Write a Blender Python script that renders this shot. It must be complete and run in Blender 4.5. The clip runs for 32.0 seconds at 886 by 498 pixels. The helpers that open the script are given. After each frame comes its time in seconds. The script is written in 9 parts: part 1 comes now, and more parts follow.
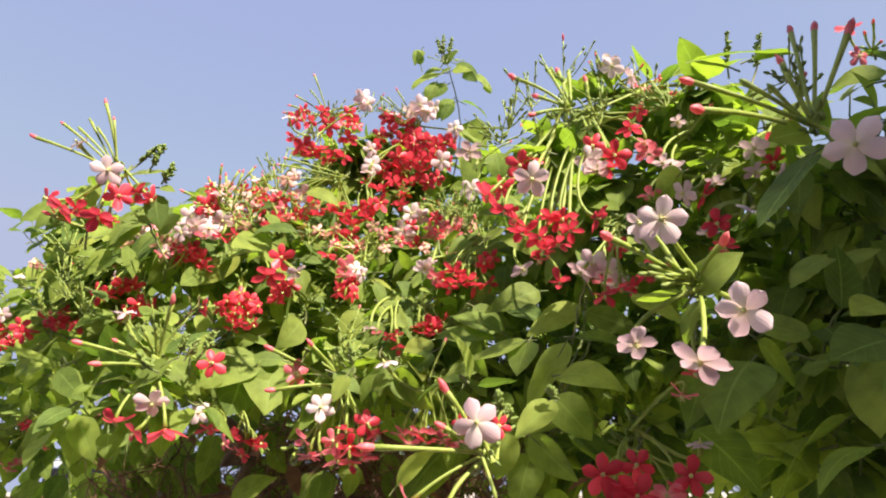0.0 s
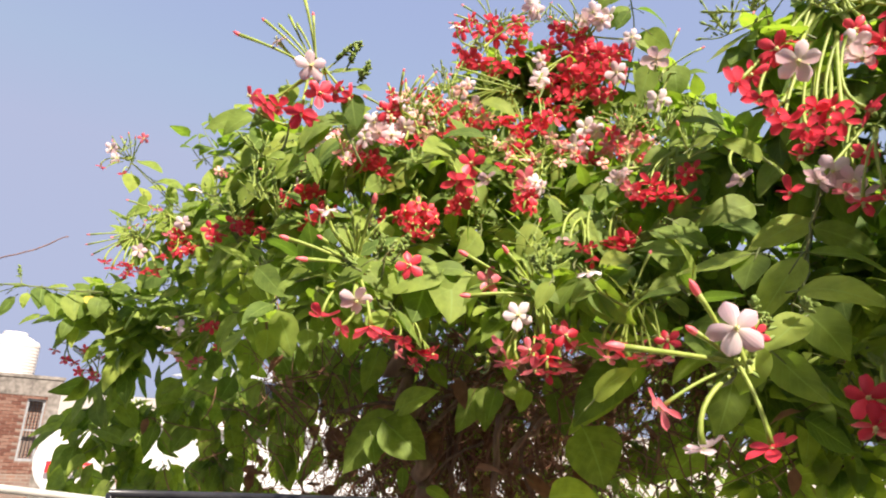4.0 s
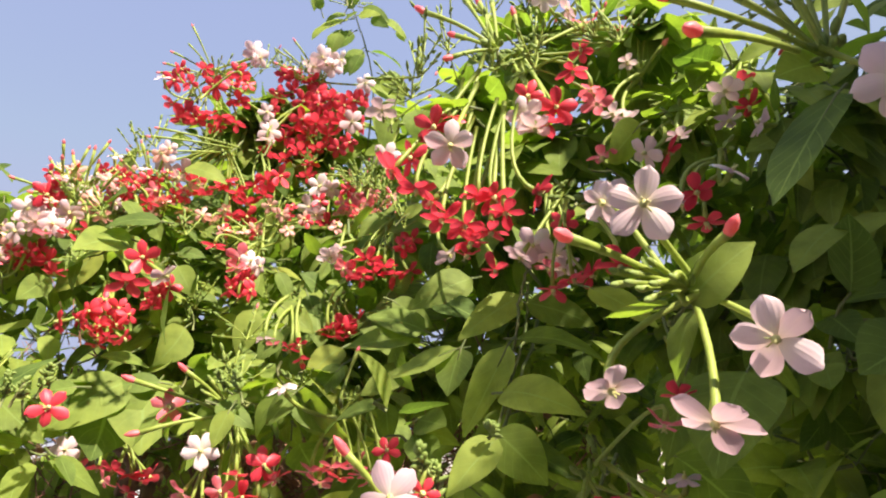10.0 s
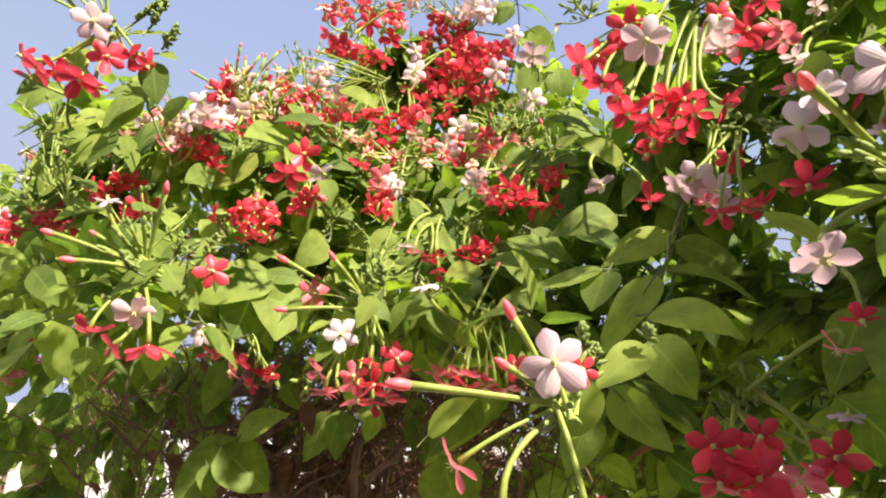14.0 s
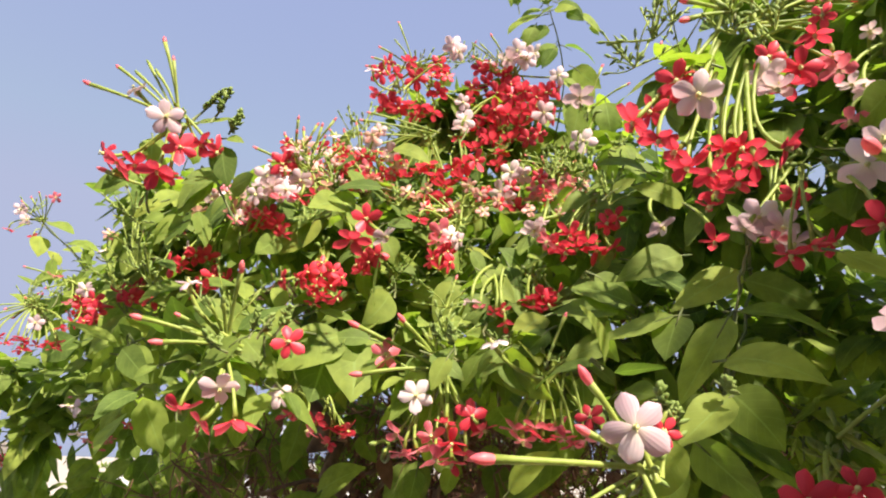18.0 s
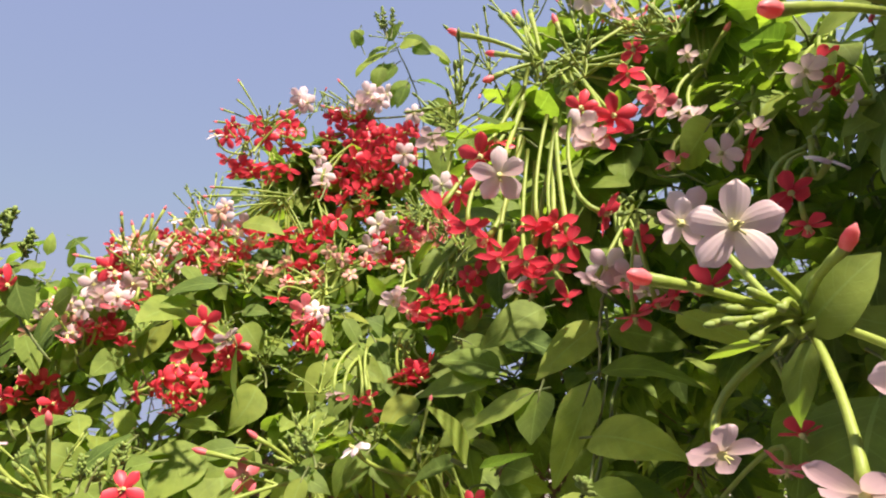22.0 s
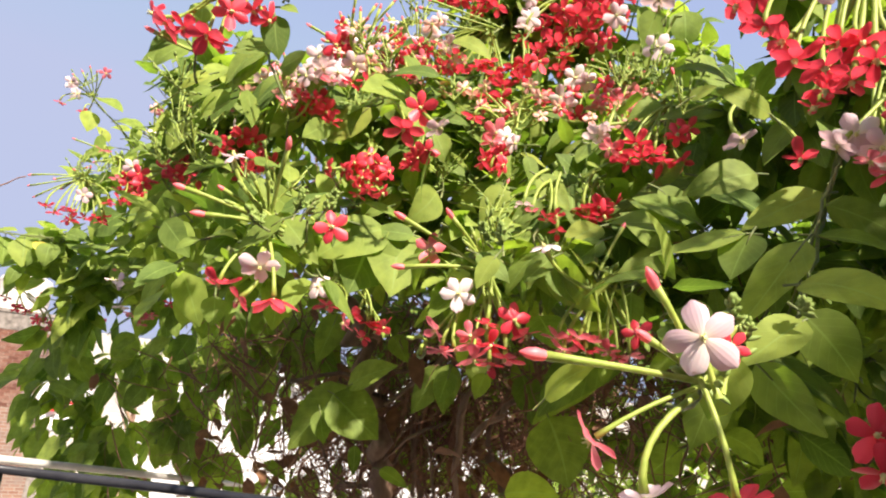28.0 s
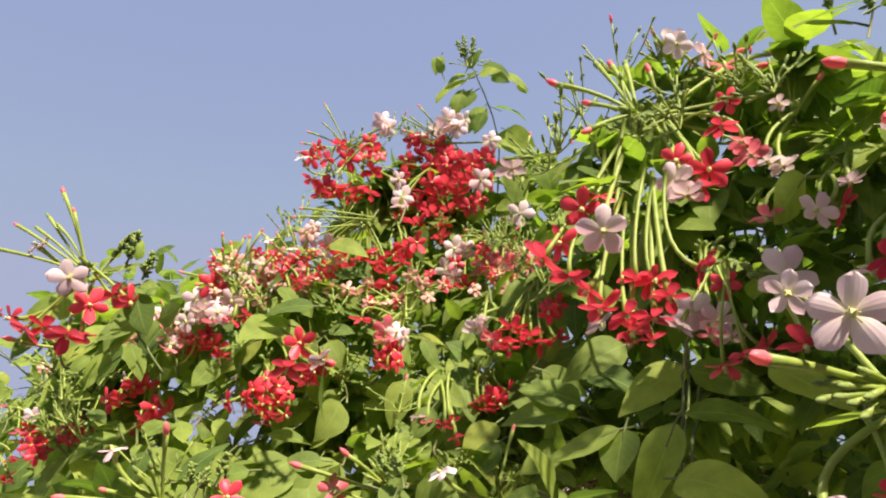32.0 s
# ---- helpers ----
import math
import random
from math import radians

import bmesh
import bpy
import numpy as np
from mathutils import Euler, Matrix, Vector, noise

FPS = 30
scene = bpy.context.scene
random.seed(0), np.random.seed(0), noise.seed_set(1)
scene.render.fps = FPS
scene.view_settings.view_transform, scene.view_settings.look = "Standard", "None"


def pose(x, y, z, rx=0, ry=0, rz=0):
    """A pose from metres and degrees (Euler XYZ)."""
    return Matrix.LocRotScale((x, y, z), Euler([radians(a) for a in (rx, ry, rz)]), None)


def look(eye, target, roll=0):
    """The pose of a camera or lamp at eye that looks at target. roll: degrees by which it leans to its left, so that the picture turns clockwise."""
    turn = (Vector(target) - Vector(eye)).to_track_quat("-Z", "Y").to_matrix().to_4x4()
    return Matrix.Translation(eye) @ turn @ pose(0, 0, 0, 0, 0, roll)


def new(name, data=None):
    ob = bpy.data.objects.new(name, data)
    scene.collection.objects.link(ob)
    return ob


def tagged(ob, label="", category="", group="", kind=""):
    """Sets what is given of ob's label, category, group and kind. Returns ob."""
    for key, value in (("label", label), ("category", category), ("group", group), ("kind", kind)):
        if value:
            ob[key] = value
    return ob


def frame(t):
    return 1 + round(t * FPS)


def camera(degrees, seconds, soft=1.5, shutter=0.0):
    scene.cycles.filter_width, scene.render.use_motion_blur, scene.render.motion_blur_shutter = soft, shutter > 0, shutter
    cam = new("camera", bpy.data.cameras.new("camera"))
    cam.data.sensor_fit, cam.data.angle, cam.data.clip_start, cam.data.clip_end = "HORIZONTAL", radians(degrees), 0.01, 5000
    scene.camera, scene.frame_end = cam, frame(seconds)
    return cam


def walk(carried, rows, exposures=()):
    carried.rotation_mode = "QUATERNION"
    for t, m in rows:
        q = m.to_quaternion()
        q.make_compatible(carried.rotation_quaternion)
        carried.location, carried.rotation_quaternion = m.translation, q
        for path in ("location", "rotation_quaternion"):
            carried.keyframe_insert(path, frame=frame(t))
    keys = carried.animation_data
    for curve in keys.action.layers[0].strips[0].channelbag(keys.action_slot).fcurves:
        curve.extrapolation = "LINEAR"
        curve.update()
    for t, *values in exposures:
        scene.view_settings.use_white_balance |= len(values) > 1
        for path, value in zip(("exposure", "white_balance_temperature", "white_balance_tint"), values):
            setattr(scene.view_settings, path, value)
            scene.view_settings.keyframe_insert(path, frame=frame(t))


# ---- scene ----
cam = camera(67.3, 32.0, soft=2.1, shutter=0.2)
METRES, EYE, TILT, LEAN, TURN = 1.0, 4.6, 20.0, 0.0, 0.0
ROWS = [
    (0.0, 0.0, 0.0, 0.0, 0.0, 0.0, -0.0),
    (0.5, -0.0093, 0.0039, -0.0012, 0.54, -0.32, -0.2),
    (1.0, -0.0206, 0.0061, -0.003, 2.21, -0.52, -0.32),
    (1.5, -0.0332, 0.0101, -0.0073, 3.89, -1.54, -0.53),
    (2.0, -0.0466, 0.0171, -0.0119, 4.31, -2.36, -0.72),
    (2.5, -0.0605, 0.0227, -0.0169, 5.0, -3.17, -0.76),
    (3.0, -0.0748, 0.0247, -0.0238, 6.73, -4.14, -0.81),
    (3.5, -0.0892, 0.0272, -0.0326, 8.08, -4.68, -1.04),
    (4.0, -0.1031, 0.0294, -0.0408, 9.46, -5.31, -1.31),
    (4.5, -0.1153, 0.0341, -0.0481, 9.76, -5.0, -1.93),
    (6.5, -0.114, 0.0572, -0.035, 8.8, -4.3, -1.66),
    (7.0, -0.0981, 0.0694, -0.0234, 7.35, -3.52, -0.84),
    (7.5, -0.0783, 0.0827, -0.0124, 5.63, -2.95, -0.01),
    (8.0, -0.0563, 0.0975, -0.0029, 3.46, -2.65, 0.91),
    (8.5, -0.0318, 0.1156, 0.0048, 0.91, -2.36, 1.23),
    (9.0, -0.0088, 0.1335, 0.0116, -2.04, -2.49, 1.62),
    (9.5, 0.012, 0.147, 0.0181, -4.47, -2.81, 2.35),
    (10.0, 0.0292, 0.1582, 0.0232, -5.64, -3.72, 3.3),
    (10.5, 0.0393, 0.1654, 0.0259, -6.15, -4.95, 4.55),
    (11.0, 0.0415, 0.1704, 0.0229, -5.47, -5.18, 4.63),
    (11.5, 0.0359, 0.1732, 0.014, -4.58, -5.5, 3.71),
    (12.0, 0.026, 0.1752, 0.0011, -4.28, -5.45, 1.77),
    (12.5, 0.0136, 0.1737, -0.0124, -3.45, -5.0, -0.13),
    (13.0, 0.0003, 0.1683, -0.0244, -2.22, -4.13, -1.74),
    (13.5, -0.0127, 0.1589, -0.0364, 0.14, -4.2, -2.8),
    (14.0, -0.0246, 0.1494, -0.0482, 2.64, -4.28, -3.77),
    (14.5, -0.0361, 0.1415, -0.059, 4.02, -4.13, -4.69),
    (15.0, -0.0465, 0.132, -0.0674, 5.75, -3.68, -5.42),
    (15.5, -0.0534, 0.1262, -0.0704, 7.17, -3.59, -5.4),
    (17.5, -0.0427, 0.1334, -0.0336, 7.39, -2.02, -0.26),
    (18.0, -0.0326, 0.1386, -0.0224, 7.19, -1.75, 0.86),
    (18.5, -0.0204, 0.1469, -0.0099, 5.57, -0.88, 1.91),
    (19.0, -0.0061, 0.1548, 0.0034, 4.24, -0.54, 3.67),
    (19.5, 0.0082, 0.1603, 0.0153, 3.8, 0.52, 5.39),
    (20.0, 0.0222, 0.1675, 0.0259, 2.86, 0.55, 7.47),
    (20.5, 0.0329, 0.1742, 0.0337, 1.98, 0.21, 9.27),
    (21.0, 0.041, 0.1812, 0.0379, 1.96, -0.21, 10.57),
    (21.5, 0.0449, 0.1905, 0.0385, 1.51, -1.21, 11.05),
    (22.0, 0.043, 0.1995, 0.0347, 0.38, -1.4, 10.11),
    (22.5, 0.0356, 0.2051, 0.026, 0.07, -2.31, 8.27),
    (23.0, 0.0259, 0.2095, 0.0128, -0.32, -2.63, 6.02),
    (23.5, 0.0154, 0.2111, 0.0003, -0.16, -3.39, 4.53),
    (24.0, 0.004, 0.2068, -0.0123, 1.31, -3.57, 3.31),
    (24.5, -0.0081, 0.2011, -0.0259, 3.58, -4.38, 1.73),
    (25.0, -0.0195, 0.1951, -0.0417, 5.17, -5.63, -0.82),
    (25.5, -0.0305, 0.1895, -0.0554, 6.82, -5.7, -3.28),
    (26.0, -0.0394, 0.1841, -0.0659, 8.25, -7.49, -5.28),
    (26.5, -0.0463, 0.1782, -0.0721, 10.2, -8.42, -6.51),
    (28.5, -0.0477, 0.1649, -0.0303, 10.85, -8.81, -2.42),
    (29.0, -0.043, 0.1651, -0.0122, 9.95, -7.33, -1.04),
    (29.5, -0.0368, 0.166, 0.0055, 8.61, -5.24, 0.07),
    (30.0, -0.0285, 0.1657, 0.022, 7.68, -2.59, 1.26),
    (30.5, -0.0189, 0.1654, 0.0375, 6.98, -1.29, 3.1),
    (31.0, -0.0078, 0.1651, 0.0504, 6.55, -0.42, 4.93),
    (31.5, 0.0044, 0.1674, 0.06, 5.69, 0.62, 6.66),
    (32.0, 0.0152, 0.169, 0.0649, 5.0, -0.01, 8.07),
]
walk(cam, [(t, pose(0, 0, EYE, TILT, LEAN, TURN) @ pose(METRES * x, METRES * y, METRES * z, 90 + pitch, roll, yaw)) for t, x, y, z, yaw, pitch, roll in ROWS], [(t, e, 6780, 15) for t, e in ((0, 1.68), (4.4, 1.66), (8, 1.65), (12, 1.82), (15, 1.82), (18, 1.64), (20, 1.55), (22, 1.51), (24, 1.67), (26, 1.83), (29, 1.81), (30.3, 1.61), (31, 1.51), (32, 1.43))])

# ---- sky, sun ----
SUN = Vector((0.45, -0.50, 0.74)).normalized()
world = bpy.data.worlds.new("sky")
scene.world = world
world.use_nodes = True
wn = world.node_tree
wn.nodes.clear()
sky = wn.nodes.new("ShaderNodeTexSky")
sky.sky_type = "NISHITA"
sky.sun_disc = False
sky.sun_elevation = math.asin(SUN.z)
sky.sun_rotation = math.atan2(SUN.x, SUN.y)
sky.air_density, sky.dust_density, sky.ozone_density = 1.0, 1.5, 3.6
back = wn.nodes.new("ShaderNodeBackground")
back.inputs["Strength"].default_value = 0.093
wout = wn.nodes.new("ShaderNodeOutputWorld")
haze = wn.nodes.new("ShaderNodeMix")
haze.data_type, haze.blend_type = "RGBA", "MULTIPLY"
haze.inputs[0].default_value = 1.0
haze.inputs[7].default_value = (1.10, 0.99, 1.05, 1)
wn.links.new(sky.outputs[0], haze.inputs[6])
veil = wn.nodes.new("ShaderNodeMix")
veil.data_type, veil.blend_type = "RGBA", "DARKEN"
veil.inputs[0].default_value = 1.0
veil.inputs[7].default_value = (1.62, 1.90, 2.66, 1)
wn.links.new(haze.outputs[2], veil.inputs[6])
even = wn.nodes.new("ShaderNodeMix")
even.data_type = "RGBA"
even.inputs[0].default_value = 0.6
even.inputs[7].default_value = (1.48, 1.75, 2.5, 1)
wn.links.new(veil.outputs[2], even.inputs[6])
wn.links.new(even.outputs[2], back.inputs[0])
wn.links.new(back.outputs[0], wout.inputs[0])
lamp = bpy.data.lights.new("sun", "SUN")
lamp.energy, lamp.angle, lamp.color = 4.0, radians(1.6), (1.0, 0.94, 0.84)
sun = new("sun", lamp)
sun.matrix_world = look((0, 0, 20), Vector((0, 0, 20)) - SUN)


# ---- materials ----
def material(name, rough=0.6, metal=0.0, spec=0.4):
    m = bpy.data.materials.new(name)
    m.use_nodes = True
    n = m.node_tree
    b = n.nodes["Principled BSDF"]
    b.inputs["Roughness"].default_value = rough
    b.inputs["Metallic"].default_value = metal
    b.inputs["Specular IOR Level"].default_value = spec
    return m, n, b


def node(n, kind, **sets):
    x = n.nodes.new(kind)
    for k, v in sets.items():
        x.inputs[k].default_value = v
    return x


def ramp(n, stops):
    r = n.nodes.new("ShaderNodeValToRGB")
    el = r.color_ramp.elements
    while len(el) < len(stops):
        el.new(0.5)
    for e, (p, c) in zip(el, stops):
        e.position, e.color = p, (*c, 1)
    return r


def maths(n, op, a, b=None):
    x = n.nodes.new("ShaderNodeMath")
    x.operation = op
    for i, v in enumerate((a, b)):
        if v is None:
            continue
        if isinstance(v, (int, float)):
            x.inputs[i].default_value = v
        else:
            n.links.new(v, x.inputs[i])
    return x.outputs[0]


def chance(n):
    """One random number per object and per loose piece of a mesh."""
    info, geo = n.nodes.new("ShaderNodeObjectInfo"), n.nodes.new("ShaderNodeNewGeometry")
    return maths(n, "FRACT", maths(n, "ADD", info.outputs["Random"], geo.outputs["Random Per Island"]))


def mixed(n, kind, f, a, b):
    x = n.nodes.new("ShaderNodeMix")
    x.data_type, x.blend_type = "RGBA", kind
    for sock, v in ((x.inputs[0], f), (x.inputs[6], a), (x.inputs[7], b)):
        if isinstance(v, (int, float)):
            sock.default_value = v
        elif isinstance(v, tuple):
            sock.default_value = (*v, 1)
        else:
            n.links.new(v, sock)
    return x.outputs[2]


def bumped(n, b, height, strength, distance=0.002):
    bp = n.nodes.new("ShaderNodeBump")
    bp.inputs["Strength"].default_value, bp.inputs["Distance"].default_value = strength, distance
    n.links.new(height, bp.inputs["Height"])
    n.links.new(bp.outputs[0], b.inputs["Normal"])


def thin(m, n, b, colour, amount):
    """Lets part of the light through a thin blade."""
    tr = n.nodes.new("ShaderNodeBsdfTranslucent")
    mx = n.nodes.new("ShaderNodeMixShader")
    mx.inputs[0].default_value = amount
    if isinstance(colour, tuple):
        tr.inputs[0].default_value = (*colour, 1)
    else:
        n.links.new(colour, tr.inputs[0])
    out = n.nodes["Material Output"]
    n.links.new(b.outputs[0], mx.inputs[1])
    n.links.new(tr.outputs[0], mx.inputs[2])
    n.links.new(mx.outputs[0], out.inputs[0])


def leaf_material():
    m, n, b = material("leaf", 0.58, 0, 0.13)
    uv = n.nodes.new("ShaderNodeUVMap")
    sep = n.nodes.new("ShaderNodeSeparateXYZ")
    n.links.new(uv.outputs[0], sep.inputs[0])
    u, v = sep.outputs[0], sep.outputs[1]
    side = maths(n, "ABSOLUTE", maths(n, "SUBTRACT", v, 0.5))
    # side veins sweep forward from the midrib
    swing = maths(n, "SUBTRACT", maths(n, "MULTIPLY", u, 7.5), maths(n, "MULTIPLY", side, 4.0))
    tri = maths(n, "ABSOLUTE", maths(n, "SUBTRACT", maths(n, "FRACT", swing), 0.5))
    vein = maths(n, "LESS_THAN", tri, 0.045)
    rib = maths(n, "LESS_THAN", side, 0.022)
    lines = maths(n, "MAXIMUM", maths(n, "MULTIPLY", vein, 0.45), rib)
    pick = chance(n)
    green = ramp(n, [(0.0, (0.092, 0.142, 0.037)), (0.3, (0.164, 0.222, 0.052)), (0.65, (0.216, 0.274, 0.062)), (0.985, (0.256, 0.308, 0.067)), (1.0, (0.27, 0.30, 0.06))])
    n.links.new(pick, green.inputs[0])
    tc = n.nodes.new("ShaderNodeTexCoord")
    no = node(n, "ShaderNodeTexNoise", Scale=55.0, Detail=4.0)
    n.links.new(tc.outputs["Object"], no.inputs["Vector"])
    mott = ramp(n, [(0.3, (0.72, 0.74, 0.7)), (0.7, (1.18, 1.15, 1.1))])
    n.links.new(no.outputs[0], mott.inputs[0])
    base = mixed(n, "MULTIPLY", 1.0, green.outputs[0], mott.outputs[0])
    base = mixed(n, "MIX", maths(n, "MULTIPLY", lines, 0.55), base, (0.25, 0.34, 0.10))
    n.links.new(base, b.inputs["Base Color"])
    fine = node(n, "ShaderNodeTexNoise", Scale=420.0, Detail=2.0)
    n.links.new(tc.outputs["Object"], fine.inputs["Vector"])
    bumped(n, b, maths(n, "SUBTRACT", maths(n, "MULTIPLY", fine.outputs[0], 0.35), lines), 0.5, 0.0012)
    glow = mixed(n, "MULTIPLY", 1.0, base, (1.85, 2.25, 0.75))
    thin(m, n, b, glow, 0.40)
    return m


def petal_material(name, tip, base, through_):
    m, n, b = material(name, 0.42, 0, 0.45)
    uv = n.nodes.new("ShaderNodeUVMap")
    sep = n.nodes.new("ShaderNodeSeparateXYZ")
    n.links.new(uv.outputs[0], sep.inputs[0])
    tc = n.nodes.new("ShaderNodeTexCoord")
    no = node(n, "ShaderNodeTexNoise", Scale=120.0, Detail=3.0)
    n.links.new(tc.outputs["Object"], no.inputs["Vector"])
    along = maths(n, "ADD", sep.outputs[0], maths(n, "MULTIPLY", maths(n, "SUBTRACT", no.outputs[0], 0.5), 0.5))
    r = ramp(n, [(0.0, base), (0.45, tip), (1.0, tuple(min(1, c * 1.08) for c in tip))])
    n.links.new(along, r.inputs[0])
    vary = ramp(n, [(0.0, (0.72, 0.66, 0.7)), (0.6, (1, 1, 1)), (1.0, (1.12, 1.25, 1.2))])
    n.links.new(chance(n), vary.inputs[0])
    col = mixed(n, "MULTIPLY", 1.0, r.outputs[0], vary.outputs[0])
    n.links.new(col, b.inputs["Base Color"])
    wave = maths(n, "SINE", maths(n, "MULTIPLY", sep.outputs[1], 38.0))
    bumped(n, b, wave, 0.12, 0.0003)
    thin(m, n, b, mixed(n, "MULTIPLY", 1.0, col, through_), 0.34)
    return m


def simple(name, a, b_, scale, rough=0.6, bump=0.3, metal=0.0, spec=0.4, stretch=(1, 1, 1), dist=0.002, thinness=0.0):
    """Two colours in noise at two sizes, with relief."""
    m, n, b = material(name, rough, metal, spec)
    tc = n.nodes.new("ShaderNodeTexCoord")
    mp = n.nodes.new("ShaderNodeMapping")
    mp.inputs["Scale"].default_value = stretch
    n.links.new(tc.outputs["Object"], mp.inputs[0])
    n1, n2 = node(n, "ShaderNodeTexNoise", Scale=scale, Detail=5.0), node(n, "ShaderNodeTexNoise", Scale=scale * 0.13, Detail=3.0)
    for x in (n1, n2):
        n.links.new(mp.outputs[0], x.inputs["Vector"])
    f = maths(n, "ADD", maths(n, "MULTIPLY", n1.outputs[0], 0.55), maths(n, "MULTIPLY", n2.outputs[0], 0.45))
    r = ramp(n, [(0.36, a), (0.64, b_)])
    n.links.new(f, r.inputs[0])
    n.links.new(r.outputs[0], b.inputs["Base Color"])
    bumped(n, b, n1.outputs[0], bump, dist)
    if thinness:
        thin(m, n, b, mixed(n, "MULTIPLY", 1.0, r.outputs[0], (1.8, 1.7, 1.0)), thinness)
    return m


def brick_material():
    m, n, b = material("old_brick", 0.9, 0, 0.2)
    tc = n.nodes.new("ShaderNodeTexCoord")
    mp = n.nodes.new("ShaderNodeMapping")
    mp.inputs["Rotation"].default_value = (radians(90), 0, 0)
    n.links.new(tc.outputs["Object"], mp.inputs[0])
    br = n.nodes.new("ShaderNodeTexBrick")
    br.inputs["Scale"].default_value = 1.0
    br.inputs["Brick Width"].default_value, br.inputs["Row Height"].default_value, br.inputs["Mortar Size"].default_value = 0.24, 0.085, 0.012
    br.inputs["Color1"].default_value, br.inputs["Color2"].default_value, br.inputs["Mortar"].default_value = (0.155, 0.078, 0.056, 1), (0.215, 0.125, 0.090, 1), (0.22, 0.185, 0.155, 1)
    n.links.new(mp.outputs[0], br.inputs["Vector"])
    no = node(n, "ShaderNodeTexNoise", Scale=2.2, Detail=6.0)
    n.links.new(tc.outputs["Object"], no.inputs["Vector"])
    r = ramp(n, [(0.42, (0, 0, 0)), (0.6, (0.8, 0.8, 0.8))])
    n.links.new(no.outputs[0], r.inputs[0])
    n.links.new(mixed(n, "MIX", r.outputs[0], br.outputs[0], (0.16, 0.125, 0.105)), b.inputs["Base Color"])
    bumped(n, b, br.outputs["Fac"], -0.5, 0.01)
    return m


LEAF = leaf_material()
PETAL = {
    "red": petal_material("red_petal", (0.78, 0.055, 0.085), (0.62, 0.03, 0.045), (1.25, 1.5, 1.5)),
    "pink": petal_material("pink_petal", (0.80, 0.17, 0.21), (0.84, 0.38, 0.38), (1.3, 1.3, 1.3)),
    "peach": petal_material("peach_petal", (0.80, 0.40, 0.34), (0.80, 0.56, 0.42), (1.2, 1.1, 1.0)),
    "white": petal_material("white_petal", (0.81, 0.615, 0.63), (0.80, 0.69, 0.55), (1.12, 1.0, 1.0)),
}
TUBE = simple("flower_tube", (0.25, 0.33, 0.05), (0.37, 0.43, 0.095), 160, 0.5, 0.2, thinness=0.22)
THROAT = simple("flower_throat", (0.50, 0.48, 0.16), (0.62, 0.58, 0.24), 300, 0.6)
BUDTIP = simple("bud_tip", (0.62, 0.08, 0.12), (0.78, 0.26, 0.26), 150, 0.45, thinness=0.25)
KNOT = simple("young_bud", (0.16, 0.24, 0.045), (0.27, 0.34, 0.085), 150, 0.6, thinness=0.2)
STEM = simple("green_stem", (0.10, 0.15, 0.04), (0.20, 0.20, 0.07), 90, 0.6, stretch=(1, 1, 0.3))
WOOD = simple("brown_bark", (0.10, 0.055, 0.036), (0.27, 0.17, 0.11), 70, 0.85, 0.8, stretch=(1, 1, 0.25), dist=0.004)
TWIG = simple("dark_twig", (0.12, 0.052, 0.032), (0.31, 0.155, 0.09), 70, 0.85, 0.6, stretch=(1, 1, 0.25), dist=0.003)
YELLOWED = simple("yellowed_leaf", (0.46, 0.33, 0.04), (0.60, 0.46, 0.07), 60, 0.55, 0.3, thinness=0.25)
DEAD = simple("dry_leaf", (0.12, 0.055, 0.03), (0.26, 0.13, 0.07), 60, 0.8, 0.5, thinness=0.2)


